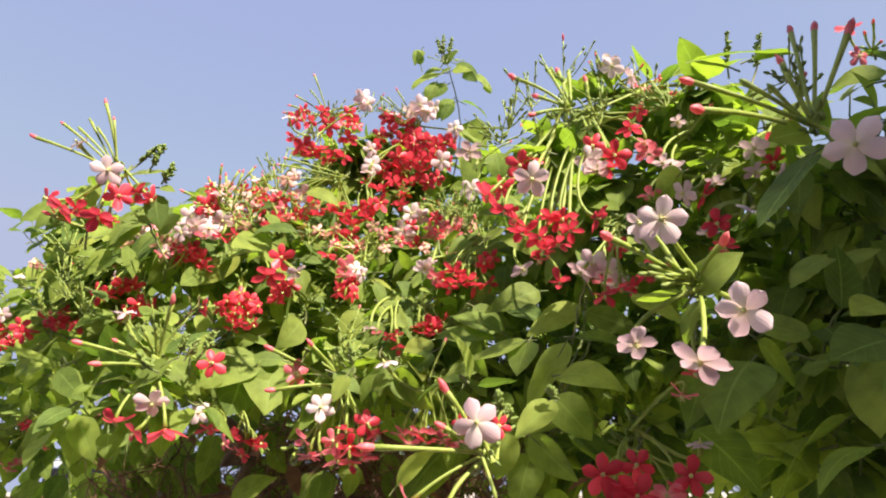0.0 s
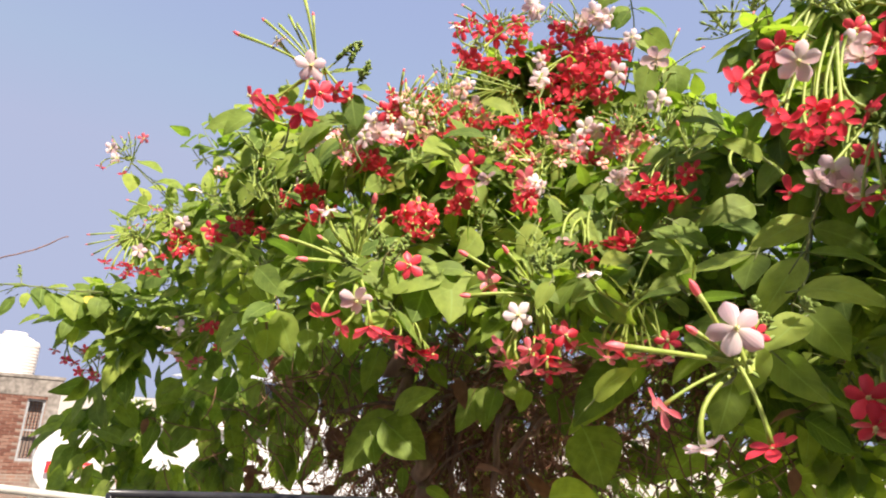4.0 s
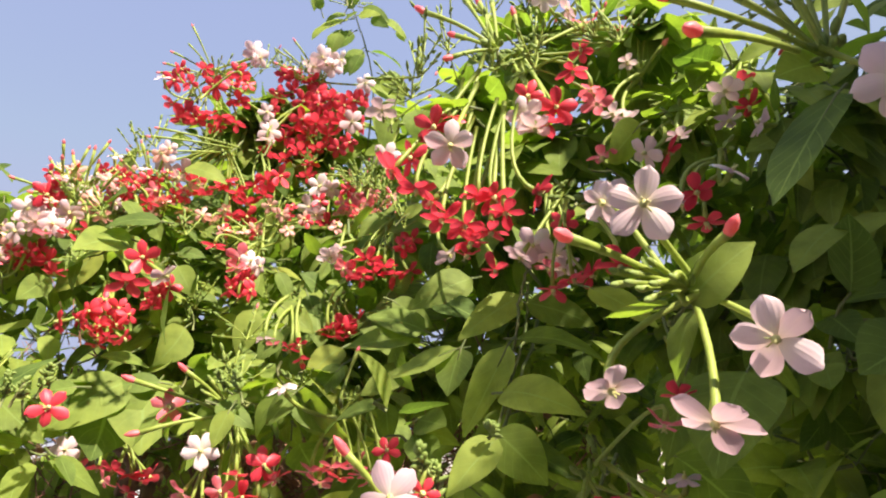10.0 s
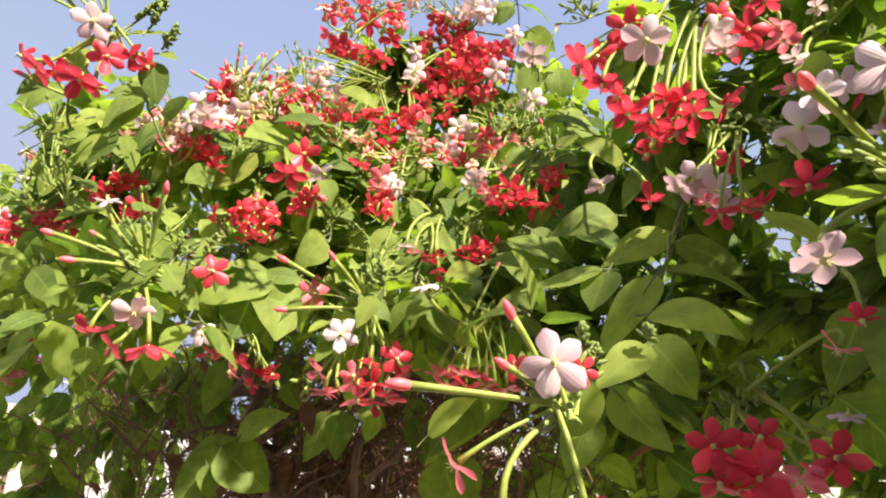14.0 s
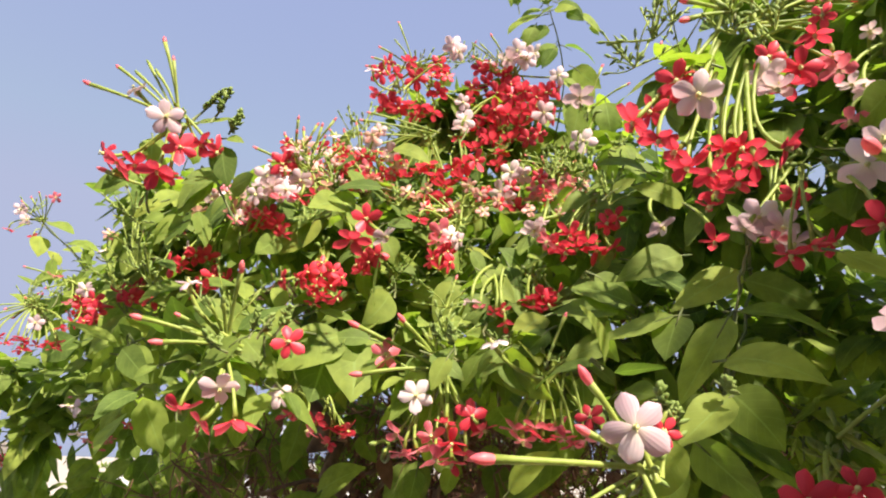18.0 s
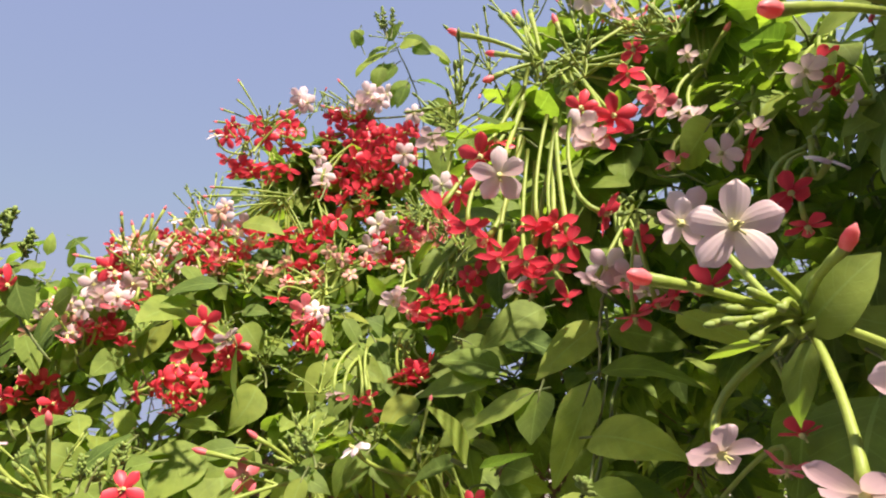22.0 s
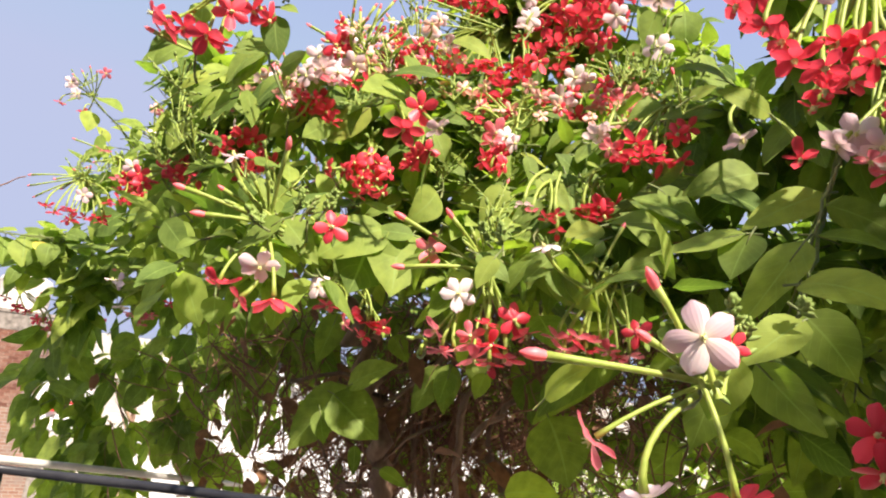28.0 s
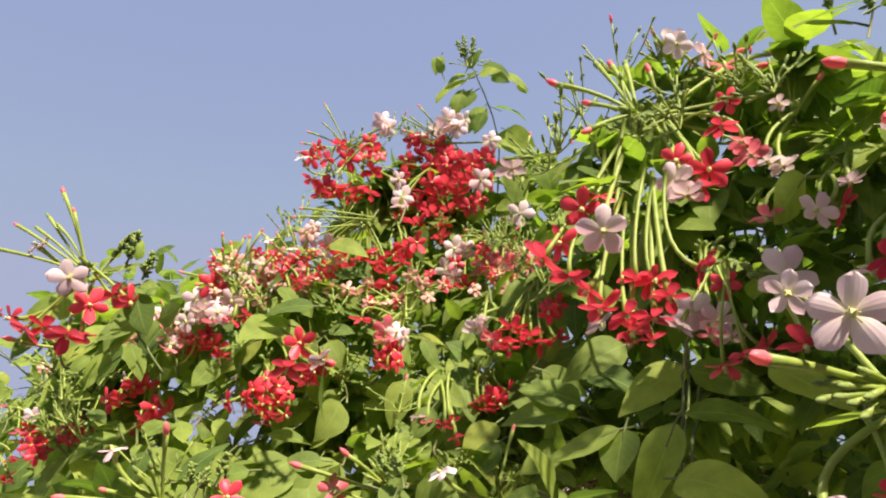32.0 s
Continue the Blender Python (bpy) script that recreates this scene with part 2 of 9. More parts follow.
# ---- mesh building ----
class Geo:
    def __init__(self):
        self.v, self.f, self.m, self.uv = [], [], [], []

    def grid(self, pts, rows, cols, mat, uvs=None):
        o = len(self.v)
        self.v += pts
        self.uv += uvs or [(0.5, 0.5)] * len(pts)
        for i in range(rows - 1):
            for j in range(cols - 1):
                a = o + i * cols + j
                self.f.append((a, a + 1, a + cols + 1, a + cols))
                self.m.append(mat)

    def ring(self, pts, radii, sides, mat, closed=True):
        """A round tube along pts."""
        o, n = len(self.v), len(pts)
        t0 = (pts[1] - pts[0]).normalized()
        side = t0.orthogonal().normalized()
        for i, p in enumerate(pts):
            t = (pts[min(i + 1, n - 1)] - pts[max(i - 1, 0)]).normalized()
            side = (side - t * side.dot(t)).normalized()
            up = t.cross(side)
            for k in range(sides):
                a = 2 * math.pi * k / sides
                self.v.append(p + (side * math.cos(a) + up * math.sin(a)) * radii[i])
                self.uv.append((i / (n - 1), k / sides))
        for i in range(n - 1):
            for k in range(sides):
                a, b = o + i * sides + k, o + i * sides + (k + 1) % sides
                self.f.append((a, b, b + sides, a + sides))
                self.m.append(mat)
        if closed:
            for e in (0, n - 1):
                self.f.append(tuple(o + e * sides + k for k in range(sides)))
                self.m.append(mat)

    def blob(self, c, axis, length, width, mat, sides=6):
        """A pointed egg along axis."""
        axis = axis.normalized()
        steps = [(0.0, 0.25), (0.2, 0.8), (0.5, 1.0), (0.78, 0.75), (1.0, 0.12)]
        self.ring([c + axis * (length * s) for s, _ in steps], [width * w for _, w in steps], sides, mat)

    def mesh(self, name, mats):
        me = bpy.data.meshes.new(name)
        me.from_pydata([tuple(p) for p in self.v], [], self.f)
        for m in mats:
            me.materials.append(m)
        me.polygons.foreach_set("material_index", self.m)
        me.polygons.foreach_set("use_smooth", [True] * len(self.f))
        lay = me.uv_layers.new(name="UVMap")
        idx = np.empty(len(me.loops), int)
        me.loops.foreach_get("vertex_index", idx)
        lay.data.foreach_set("uv", np.array(self.uv, float)[idx].ravel())
        me.update()
        return me


def part(name, geo, mats, parent, label=""):
    me = geo if isinstance(geo, bpy.types.Mesh) else geo.mesh(name, mats if isinstance(mats, list) else [mats])
    ob = new(name, me)
    ob.parent = parent
    return tagged(ob, label)


def bezier(a, b, c, n):
    return [a * (1 - s) ** 2 + b * (2 * s * (1 - s)) + c * s * s for s in (i / (n - 1) for i in range(n))]


def box(geo, x0, y0, z0, x1, y1, z1, mat=0):
    o = len(geo.v)
    geo.v += [Vector((x, y, z)) for z in (z0, z1) for x, y in ((x0, y0), (x1, y0), (x1, y1), (x0, y1))]
    geo.uv += [(0, 0)] * 8
    for f in ((0, 3, 2, 1), (4, 5, 6, 7), (0, 1, 5, 4), (1, 2, 6, 5), (2, 3, 7, 6), (3, 0, 4, 7)):
        geo.f.append(tuple(o + k for k in f))
        geo.m.append(mat)


def flat(me):
    me.polygons.foreach_set("use_smooth", [False] * len(me.polygons))
    return me


rng = random.Random(7)
UP = Vector((0, 0, 1))
FRONT = Vector((0, 0.08, EYE))


def jitter(s):
    return Vector((rng.gauss(0, s), rng.gauss(0, s), rng.gauss(0, s)))


# ---- the creeper ----
creeper = tagged(new("flowering_creeper"), "dense green climbing shrub with red, pink and white tubular flowers", "climbing plant")
creeper.location = (-0.35, 1.35, 0)
bpy.context.view_layer.update()
ROOT = Vector(creeper.location)


def under(ob, parent, at):
    """Parents a mesh made in world metres, its origin at a place of its own."""
    ob.data.transform(Matrix.Translation(-at))
    ob.parent = parent
    ob.location = at - (ROOT if parent == creeper else PLACE[parent.name])
    PLACE[ob.name] = at
    return ob


PLACE = {}


def cluster(x, y, z, knots):
    at = Vector((x, y, z))
    g = Geo()
    away = (at - FRONT).normalized()
    root = at + away * 0.05 - UP * rng.uniform(-0.01, 0.02) + jitter(0.012)
    g.ring(bezier(root, at - UP * 0.02, at, 5), [0.0016, 0.0015, 0.0014, 0.0013, 0.0014], 6, 0)
    for k in range(knots):
        d = (UP * 0.6 - away * 0.5 + jitter(0.7)).normalized()
        p = at + d * rng.uniform(0.004, 0.012)
        g.blob(p, d, rng.uniform(0.006, 0.012), rng.uniform(0.0016, 0.0028), 1, 6)
    for k in range(2 + knots // 5):
        d = (jitter(0.8) - away * 0.3).normalized()
        blade(g, at, at + d * rng.uniform(0.008, 0.015), 0.5, UP - away * 0.4, 1, 5)
    ob = new("flower_stalk", g.mesh("flower_stalk", [STEM, KNOT]))
    return under(ob, creeper, at)


def facing(p, face):
    """The way a flower looks: f to the terrace, d down, k straight down, u up, l and r aside; letters add up."""
    to = (FRONT - p).normalized()
    right = UP.cross(to).normalized()
    if face == "-":
        face = rng.choice(("f", "fd", "d", "d", "dl", "dr", "fl", "fr", "u"))
    ways = {"f": to + UP * 0.1, "d": -UP + to * 0.22, "u": UP + to * 0.35, "l": -right + to * 0.25, "r": right + to * 0.25, "s": right * rng.choice((-1, 1)) + to * 0.5, "k": -UP - to * 0.3}
    d = Vector((0, 0, 0))
    for k in face:
        d += ways[k]
    return (d.normalized() + jitter(0.13)).normalized()


PETAL_ROWS = ((0.0, 0.30), (0.16, 0.56), (0.33, 0.84), (0.52, 0.99), (0.70, 1.0), (0.85, 0.90), (0.95, 0.68), (1.0, 0.42))


def petal(g, base, axis, out, length, width, cup, lift, mat):
    """A rounded petal, narrow at the throat and broadest past the middle."""
    side = axis.cross(out).normalized()
    pts, uvs = [], []
    cols = 5
    twist = rng.gauss(0, 0.12)
    for s, half in PETAL_ROWS:
        spine = base + out * (length * s) + axis * (length * (lift * s - cup * s * s))
        for j in range(cols):
            q = (j / (cols - 1) - 0.5) * 2
            across = side * (q * half * width / 2)
            pts.append(spine + across + axis * (width * half * (twist * q * s - 0.16 * q * q)) - out * (length * 0.11 * q * q * max(0.0, s - 0.6) / 0.4))
            uvs.append((s, j / (cols - 1)))
    g.grid(pts, len(PETAL_ROWS), cols, mat, uvs)


def flower(c, x, y, z, colour, face="-", grown=0.8):
    p = Vector((x, y, z))
    hub = PLACE[c.name]
    axis = facing(p, face)
    run = p - hub
    if run.length > 0.095:
        hub = p - run.normalized() * 0.095
    hub = hub + jitter(0.006)
    size = grown * rng.uniform(0.95, 1.05) * (0.0195 if colour == "white" else 0.0175)
    g = Geo()
    back_ = p - axis * 0.003
    reach = max(run.length, 0.02)
    line = bezier(hub, back_ - axis * min(0.5 * reach, 0.03), back_, 8)
    slim = rng.uniform(0.95, 1.05) if colour == "white" else rng.uniform(0.68, 0.95)
    g.ring(line, [r * slim for r in (0.0022, 0.0018, 0.0018, 0.0018, 0.0018, 0.0019, 0.0021, 0.0027)], 7, 0)
    turn = rng.uniform(0, 6.3)
    a0 = axis.orthogonal().normalized()
    b0 = axis.cross(a0)
    spread = rng.uniform(0.0, 0.25) if colour == "white" else rng.uniform(0.0, 0.40)
    for k in range(5):
        a = turn + 2 * math.pi * k / 5 + rng.gauss(0, 0.10)
        out = (a0 * math.cos(a) + b0 * math.sin(a)).normalized()
        length = size * rng.uniform(0.90, 1.05)
        petal(g, p + out * 0.0012, axis, out, length, length * (rng.uniform(0.66, 0.75) if colour == "white" else rng.uniform(0.57, 0.67)), rng.uniform(0.05, 0.4), spread + rng.gauss(0, 0.14 if colour == "white" else 0.30), 1)
    g.blob(p - axis * 0.001, axis, 0.004, 0.0021, 2, 6)
    for k in range(4):
        d = (axis + jitter(0.35)).normalized()
        g.ring([p, p + d * 0.005], [0.00035, 0.00045], 4, 2)
    if grown > 0.62:
        OPEN_FLOWERS.append(p[:])
    ob = new("flower", g.mesh("flower", [TUBE, PETAL[colour], THROAT]))
    under(ob, c, p)
    return tagged(ob, {"red": "deep red five-petalled flower on a long green tube", "pink": "rose-pink five-petalled flower on a long green tube", "peach": "faded peach-pink five-petalled flower on a long green tube", "white": "white five-petalled flower tinged with pink"}[colour])


def bunch(c, x, y, z, rx, rz, n, colour, face="-"):
    p = Vector((x, y, z))
    to = (FRONT - p).normalized()
    right = UP.cross(to).normalized()
    for k in range(n):
        a = k * 2.4 + rng.uniform(-0.3, 0.3)
        r = math.sqrt((k + 0.5) / n)
        q = p + right * (rx * r * math.cos(a)) + UP * (rz * r * math.sin(a)) + to * rng.uniform(-0.02, 0.015)
        flower(c, *q, colour, face)


def bud(c, x, y, z, size=1.0, green=False):
    p = Vector((x, y, z))
    hub = PLACE[c.name]
    run = p - hub
    if run.length > 0.11:
        hub = p - run.normalized() * 0.11
    d = (p - hub).normalized()
    g = Geo()
    line = bezier(hub, hub + (p - hub) * 0.5 + UP * 0.004 + jitter(0.002), p, 6)
    slim = 0.35 + 0.65 * size
    g.ring(line, [r * slim for r in (0.0019, 0.0017, 0.0017, 0.0018, 0.0021, 0.0026)], 7, 0)
    g.blob(p - d * 0.003, (d + jitter(0.05)), rng.uniform(0.013, 0.016) * size, 0.0031 * size, 1, 8)
    ob = new("flower_bud", g.mesh("flower_bud", [TUBE, KNOT if green else BUDTIP]))
    return under(ob, c, p)


def blade(g, base, tip, width, normal, mat=0, rows=9, droop=None, fold=None):
    """A pointed oval leaf from base to tip; width is a share of its length."""
    run = tip - base
    length = run.length
    ax = run.normalized()
    nor = (normal - ax * normal.dot(ax))
    nor = nor.normalized() if nor.length > 1e-4 else ax.orthogonal()
    side = ax.cross(nor).normalized()
    droop = rng.uniform(-0.02, 0.14) if droop is None else droop
    fold = rng.uniform(0.02, 0.2) if fold is None else fold
    wave = rng.uniform(0, 6.3)
    curl = rng.uniform(-0.03, 0.03)
    cols = 5 if rows > 5 else 3
    pts, uvs = [], []
    for i in range(rows):
        s = i / (rows - 1)
        w = (math.sin(math.pi * min(1, s * 1.0) ** 0.72) ** 0.72) * (1 - 0.18 * s) if 0 < s < 1 else 0.0
        if s > 0.8:
            w *= 1 - 0.35 * (s - 0.8) / 0.2
        w = max(w, 0.03)
        spine = base + ax * (length * s) + nor * (length * droop * 4 * s * (1 - s)) + side * (length * curl * math.sin(3 * s))
        for j in range(cols):
            q = (j / (cols - 1) - 0.5) * 2
            lift = fold * abs(q) * w * width * length * 0.5 + 0.012 * length * math.sin(wave + 9 * s + 2 * q) * abs(q)
            pts.append(spine + side * (q * w * width * length / 2) + nor * lift)
            uvs.append((s, j / (cols - 1)))
    g.grid(pts, rows, cols, mat, uvs)


def leaf(x0, y0, z0, x1, y1, z1, width, lean):
    """One leaf; lean 1 hangs turned from the sun, 2 faces it, 3 faces the terrace, over 5 is dry and over 9 yellowed."""
    a, b = Vector((x0, y0, z0)), Vector((x1, y1, z1))
    to = (FRONT - a).normalized()
    g = Geo()
    turned = {1: to * 0.75 - UP.cross(to) * 0.8, 2: SUN + to * 0.4, 3: to}.get(lean, UP * 0.75 + to * 0.75)
    blade(g, a, b, width * 1.12, turned + jitter(0.22), 0, 11)
    ax = (b - a).normalized()
    stalk = a - ax * 0.012 - to * 0.006 - UP * 0.004
    g.ring([stalk, a, a + ax * ((b - a).length * 0.25)], [0.0011, 0.0009, 0.0005], 5, 1)
    ob = new("leaf", g.mesh("leaf", [YELLOWED if lean > 9 else DEAD if lean > 5 else LEAF, STEM]))
    return tagged(under(ob, creeper, a), "yellowed leaf" if lean > 9 else "dry brown leaf" if lean > 5 else "")


def side_leaf(x0, y0, z0, x1, y1, z1, width, lean):
    middle = Vector((x0 + x1, y0 + y1, z0 + z1)) / 2
    if not crowds(middle) and not gap(middle):
        leaf(x0, y0, z0, x1, y1, z1, width, lean)


def shoot(name, pts, r):
    pts = [Vector(p) for p in pts]
    g = Geo()
    line = []
    for i in range(len(pts) - 1):
        p0, p1, p2, p3 = pts[max(i - 1, 0)], pts[i], pts[i + 1], pts[min(i + 2, len(pts) - 1)]
        for k in range(5):
            s = k / 5
            line.append(0.5 * (2 * p1 + (p2 - p0) * s + (2 * p0 - 5 * p1 + 4 * p2 - p3) * s * s + (3 * p1 - p0 - 3 * p2 + p3) * s ** 3))
    line.append(pts[-1])
    wob = r * 0.5
    line = [p + jitter(wob) for p in line]
    n = len(line)
    g.ring(line, [r * (1 - 0.35 * i / n) * rng.uniform(0.88, 1.12) for i in range(n)], 7 if r > 0.003 else 5, 0)
    ob = new(name, g.mesh(name, [TWIG if name == "twig" else WOOD if r > 0.0025 else STEM]))
    return under(ob, creeper, pts[0])


def spray(x, y, z, n, length):
    """Thin young flower stalks with small pale buds fanning up from one point."""
    at = Vector((x, y, z))
    to = (FRONT - at).normalized()
    g = Geo()
    for k in range(n):
        d = (UP * 0.8 + to * 0.25 + jitter(0.55)).normalized()
        e = at + d * length * rng.uniform(0.6, 1.15)
        red = rng.random() < 0.05
        g.ring(bezier(at, at + (e - at) * 0.5 + jitter(0.003), e, 4), [0.0008, 0.0007, 0.0007, 0.0009], 5, 0)
        g.blob(e - d * 0.001, d, rng.uniform(0.006, 0.011), rng.uniform(0.0012, 0.0019), 1 if red else 2, 5)
        for q in range(3):
            s = rng.uniform(0.15, 0.8)
            dd = (d + jitter(0.6)).normalized()
            g.blob(at + (e - at) * s, dd, rng.uniform(0.005, 0.010), rng.uniform(0.001, 0.0017), 2, 5)
    ob = new("bud_spray", g.mesh("bud_spray", [TUBE, BUDTIP, KNOT]))
    return under(ob, creeper, at)


def spike(x0, y0, z0, x1, y1, z1):
    """A young flower spike set with small green buds."""
    a, b = Vector((x0, y0, z0)), Vector((x1, y1, z1))
    ax = (b - a).normalized()
    g = Geo()
    g.ring(bezier(a, (a + b) / 2 + jitter(0.004), b, 5), [0.0014, 0.0012, 0.001, 0.0009, 0.0006], 5, 0)
    for k in range(34):
        s = 0.35 + 0.65 * k / 33
        d = (ax * 0.8 + jitter(0.55)).normalized()
        g.blob(a + (b - a) * s, d, rng.uniform(0.006, 0.010) * (1.25 - 0.6 * s), rng.uniform(0.0014, 0.0024), 1, 5)
    ob = new("bud_spike", g.mesh("bud_spike", [STEM, KNOT]))
    return tagged(under(ob, creeper, a), "young spike set with tiny green buds", kind="stuff")


OPEN_FLOWERS = []
FLOWER_TABLE = None


def crowds(p):
    """Whether a leaf here would cover a flower: they open clear of the leaves, towards air and sun."""
    if FLOWER_TABLE is None:
        return False
    away = np.array(p[:]) - FLOWER_TABLE
    for way, far, wide in ((np.array((FRONT - p).normalized()[:]), 0.13, 0.021), (np.array(SUN[:]), 0.09, 0.015)):
        along = away @ way
        aside = np.sqrt(np.maximum(0.0, (away * away).sum(axis=1) - along * along))
        if np.any((along > 0.004) & (along < far) & (aside < wide)):
            return True
    return False


mass, fine = Geo(), Geo()
near_leaves = []


def hollow(p):
    """The bare recess low in the bush, where only old twigs grow."""
    way = p.x / p.y
    return -0.33 < way < 0.13 and 0.80 < p.y < 1.40 and p.z < 4.59 + (0.15 if way > -0.08 else 0.135) * p.y


def gap(p):
    """The dark gap under the shoulder of the bush."""
    return -0.47 < p.x / p.y < -0.31 and 0.89 < p.y < 1.20 and 4.60 + 0.20 * p.y < p.z < 4.60 + 0.33 * p.y


def clump(x, y, z, r, n):
    """Leaves on short shoots round a point: blades hang outward and down."""
    at = Vector((x, y, z))
    to = (FRONT - at).normalized()
    low = x < -0.5 and z < 4.75
    grow, many = (1.4, 0.62) if low else (1.0, 1.4)
    hung = x < -0.22 and z < 4.68
    aside = UP.cross(to).normalized()
    for k in range(round(n * many)):
        d = (to * 0.35 + jitter(0.75)).normalized()
        p = at + d * r * rng.uniform(0.35, 1.0)
        if (p - FRONT).length < 0.36:
            continue
        if (hollow(p) or gap(p)) and k % 5:
            continue
        ax = (d * 0.7 - UP * (1.2 if hung else rng.uniform(0.1, 0.9)) + jitter(0.35)).normalized()
        length = rng.uniform(0.036, 0.068) * grow
        if crowds(p + ax * length * 0.5):
            continue
        own = Geo() if y < 0.75 and k % 3 == 0 and len(near_leaves) < 160 else mass
        blade(own, p, p + ax * length, rng.uniform(0.48, 0.66), (to * 0.6 - aside * 0.55 if hung else UP * 0.8 + to * 0.35 + d * 0.4) + jitter(0.35), 0, 9 if own is not mass else 7)
        if own is not mass:
            near_leaves.append(under(new("leaf", own.mesh("leaf", [LEAF])), creeper, p))
        if k % 3 == 0:
            q = at + jitter(r * 0.3)
            fine.ring(bezier(q, (p + q) / 2 + jitter(0.01), p, 4), [0.0016, 0.0014, 0.0012, 0.0009], 5, 0)


def thicket(x, y, z, rx, ry, rz, n):
    """Brown twigs and dry leaves tangled inside the bush."""
    for k in range(n):
        p = Vector((x + rng.uniform(-rx, rx), y + rng.uniform(-ry, ry), z + rng.uniform(-rz, rz)))
        d = (UP * rng.uniform(-0.2, 1.0) + jitter(0.7)).normalized() * rng.uniform(0.05, 0.16)
        r = rng.choice((0.0006, 0.0008, 0.0011, 0.0016))
        fine.ring(bezier(p, p + d * 0.5 + jitter(0.02), p + d, 5), [r, r, r * 0.9, r * 0.8, r * 0.6], 4, 1)
        if k % 9 == 0:
            e = p + d
            blade(fine, e, e + (jitter(0.6) - UP * 0.6).normalized() * rng.uniform(0.03, 0.06), 0.5, UP + jitter(0.5), 2, 5)


# flower clusters with their buds
# the cluster that stands out against the sky
c = cluster(-0.374, 0.690, 4.945, 5)
flower(c, -0.367, 0.655, 4.930, 'white', 'f', 0.88)
flower(c, -0.422, 0.680, 4.978, 'white', 'ul', 0.68)
flower(c, -0.425, 0.680, 4.897, 'red', 'dl', 1.01)
flower(c, -0.413, 0.690, 4.899, 'red', 'd', 0.91)
flower(c, -0.379, 0.675, 4.884, 'red', 'fd', 0.99)
flower(c, -0.363, 0.680, 4.911, 'red', 'f', 0.92)
flower(c, -0.354, 0.700, 4.924, 'red', 'dr', 0.93)
flower(c, -0.336, 0.700, 4.915, 'red', 'dr', 0.78)
flower(c, -0.375, 0.690, 4.886, 'red', 'd', 0.79)
flower(c, -0.449, 0.690, 4.912, 'red', 'l', 0.81)
bud(c, -0.464, 0.670, 4.979, 0.80)
bud(c, -0.436, 0.670, 4.997, 0.60)
bud(c, -0.392, 0.670, 5.024, 0.75)
bud(c, -0.379, 0.670, 5.002, 0.55)
bud(c, -0.419, 0.675, 4.993, 0.55, True)
bud(c, -0.408, 0.675, 5.003, 0.55, True)
bud(c, -0.398, 0.675, 4.993, 0.55, True)
c = cluster(-0.402, 0.700, 4.880, 2)
bud(c, -0.435, 0.680, 4.888, 0.80)
spike(-0.367, 0.700, 4.952, -0.335, 0.695, 4.982)
spike(-0.347, 0.700, 4.948, -0.328, 0.695, 4.981)
spike(-0.327, 0.710, 4.941, -0.319, 0.705, 4.961)
spike(-0.331, 0.710, 4.940, -0.326, 0.705, 4.952)
leaf(-0.360, 0.700, 4.949, -0.324, 0.700, 4.952, 0.25, 0)
leaf(-0.332, 0.710, 4.935, -0.313, 0.710, 4.929, 0.60, 0)
leaf(-0.337, 0.710, 4.927, -0.329, 0.720, 4.886, 0.62, 0)
leaf(-0.420, 0.720, 4.944, -0.409, 0.710, 4.908, 0.60, 0)
leaf(-0.343, 0.730, 4.907, -0.368, 0.700, 4.882, 0.50, 0)
leaf(-0.426, 0.700, 4.899, -0.444, 0.690, 4.873, 0.50, 0)
# the yellow-green cluster in the sun
c = cluster(-0.315, 0.735, 4.729, 16)
bud(c, -0.382, 0.695, 4.747, 1.00)
bud(c, -0.358, 0.695, 4.725, 1.00)
bud(c, -0.345, 0.695, 4.749, 0.70)
bud(c, -0.292, 0.695, 4.790, 1.00)
bud(c, -0.330, 0.700, 4.754, 0.70, True)
bud(c, -0.320, 0.700, 4.761, 0.70, True)
bud(c, -0.308, 0.700, 4.763, 0.80, True)
bud(c, -0.331, 0.700, 4.734, 0.60, True)
bud(c, -0.340, 0.700, 4.739, 0.60, True)
flower(c, -0.344, 0.700, 4.782, 'white', 'u', 0.65)
flower(c, -0.301, 0.700, 4.685, 'white', 'fd', 0.87)
flower(c, -0.338, 0.705, 4.667, 'red', 'd', 0.92)
flower(c, -0.315, 0.700, 4.656, 'red', 'dl', 0.75)
flower(c, -0.283, 0.700, 4.659, 'red', 'd', 1.10)
c = cluster(-0.294, 0.770, 4.745, 3)
flower(c, -0.257, 0.740, 4.734, 'red', 'f', 0.91)
spike(-0.297, 0.740, 4.737, -0.288, 0.735, 4.764)
spike(-0.289, 0.740, 4.737, -0.274, 0.735, 4.758)
spike(-0.278, 0.760, 4.745, -0.266, 0.755, 4.771)
leaf(-0.268, 0.900, 4.775, -0.275, 0.870, 4.690, 0.98, 2)
leaf(-0.241, 0.900, 4.774, -0.227, 0.870, 4.691, 0.88, 2)
leaf(-0.247, 0.885, 4.768, -0.311, 0.850, 4.721, 0.66, 2)
leaf(-0.215, 0.890, 4.765, -0.266, 0.880, 4.763, 0.45, 2)
leaf(-0.222, 0.905, 4.768, -0.245, 0.880, 4.705, 0.70, 2)
leaf(-0.270, 0.820, 4.759, -0.314, 0.800, 4.748, 0.50, 0)
leaf(-0.208, 0.950, 4.835, -0.237, 0.930, 4.790, 0.70, 2)
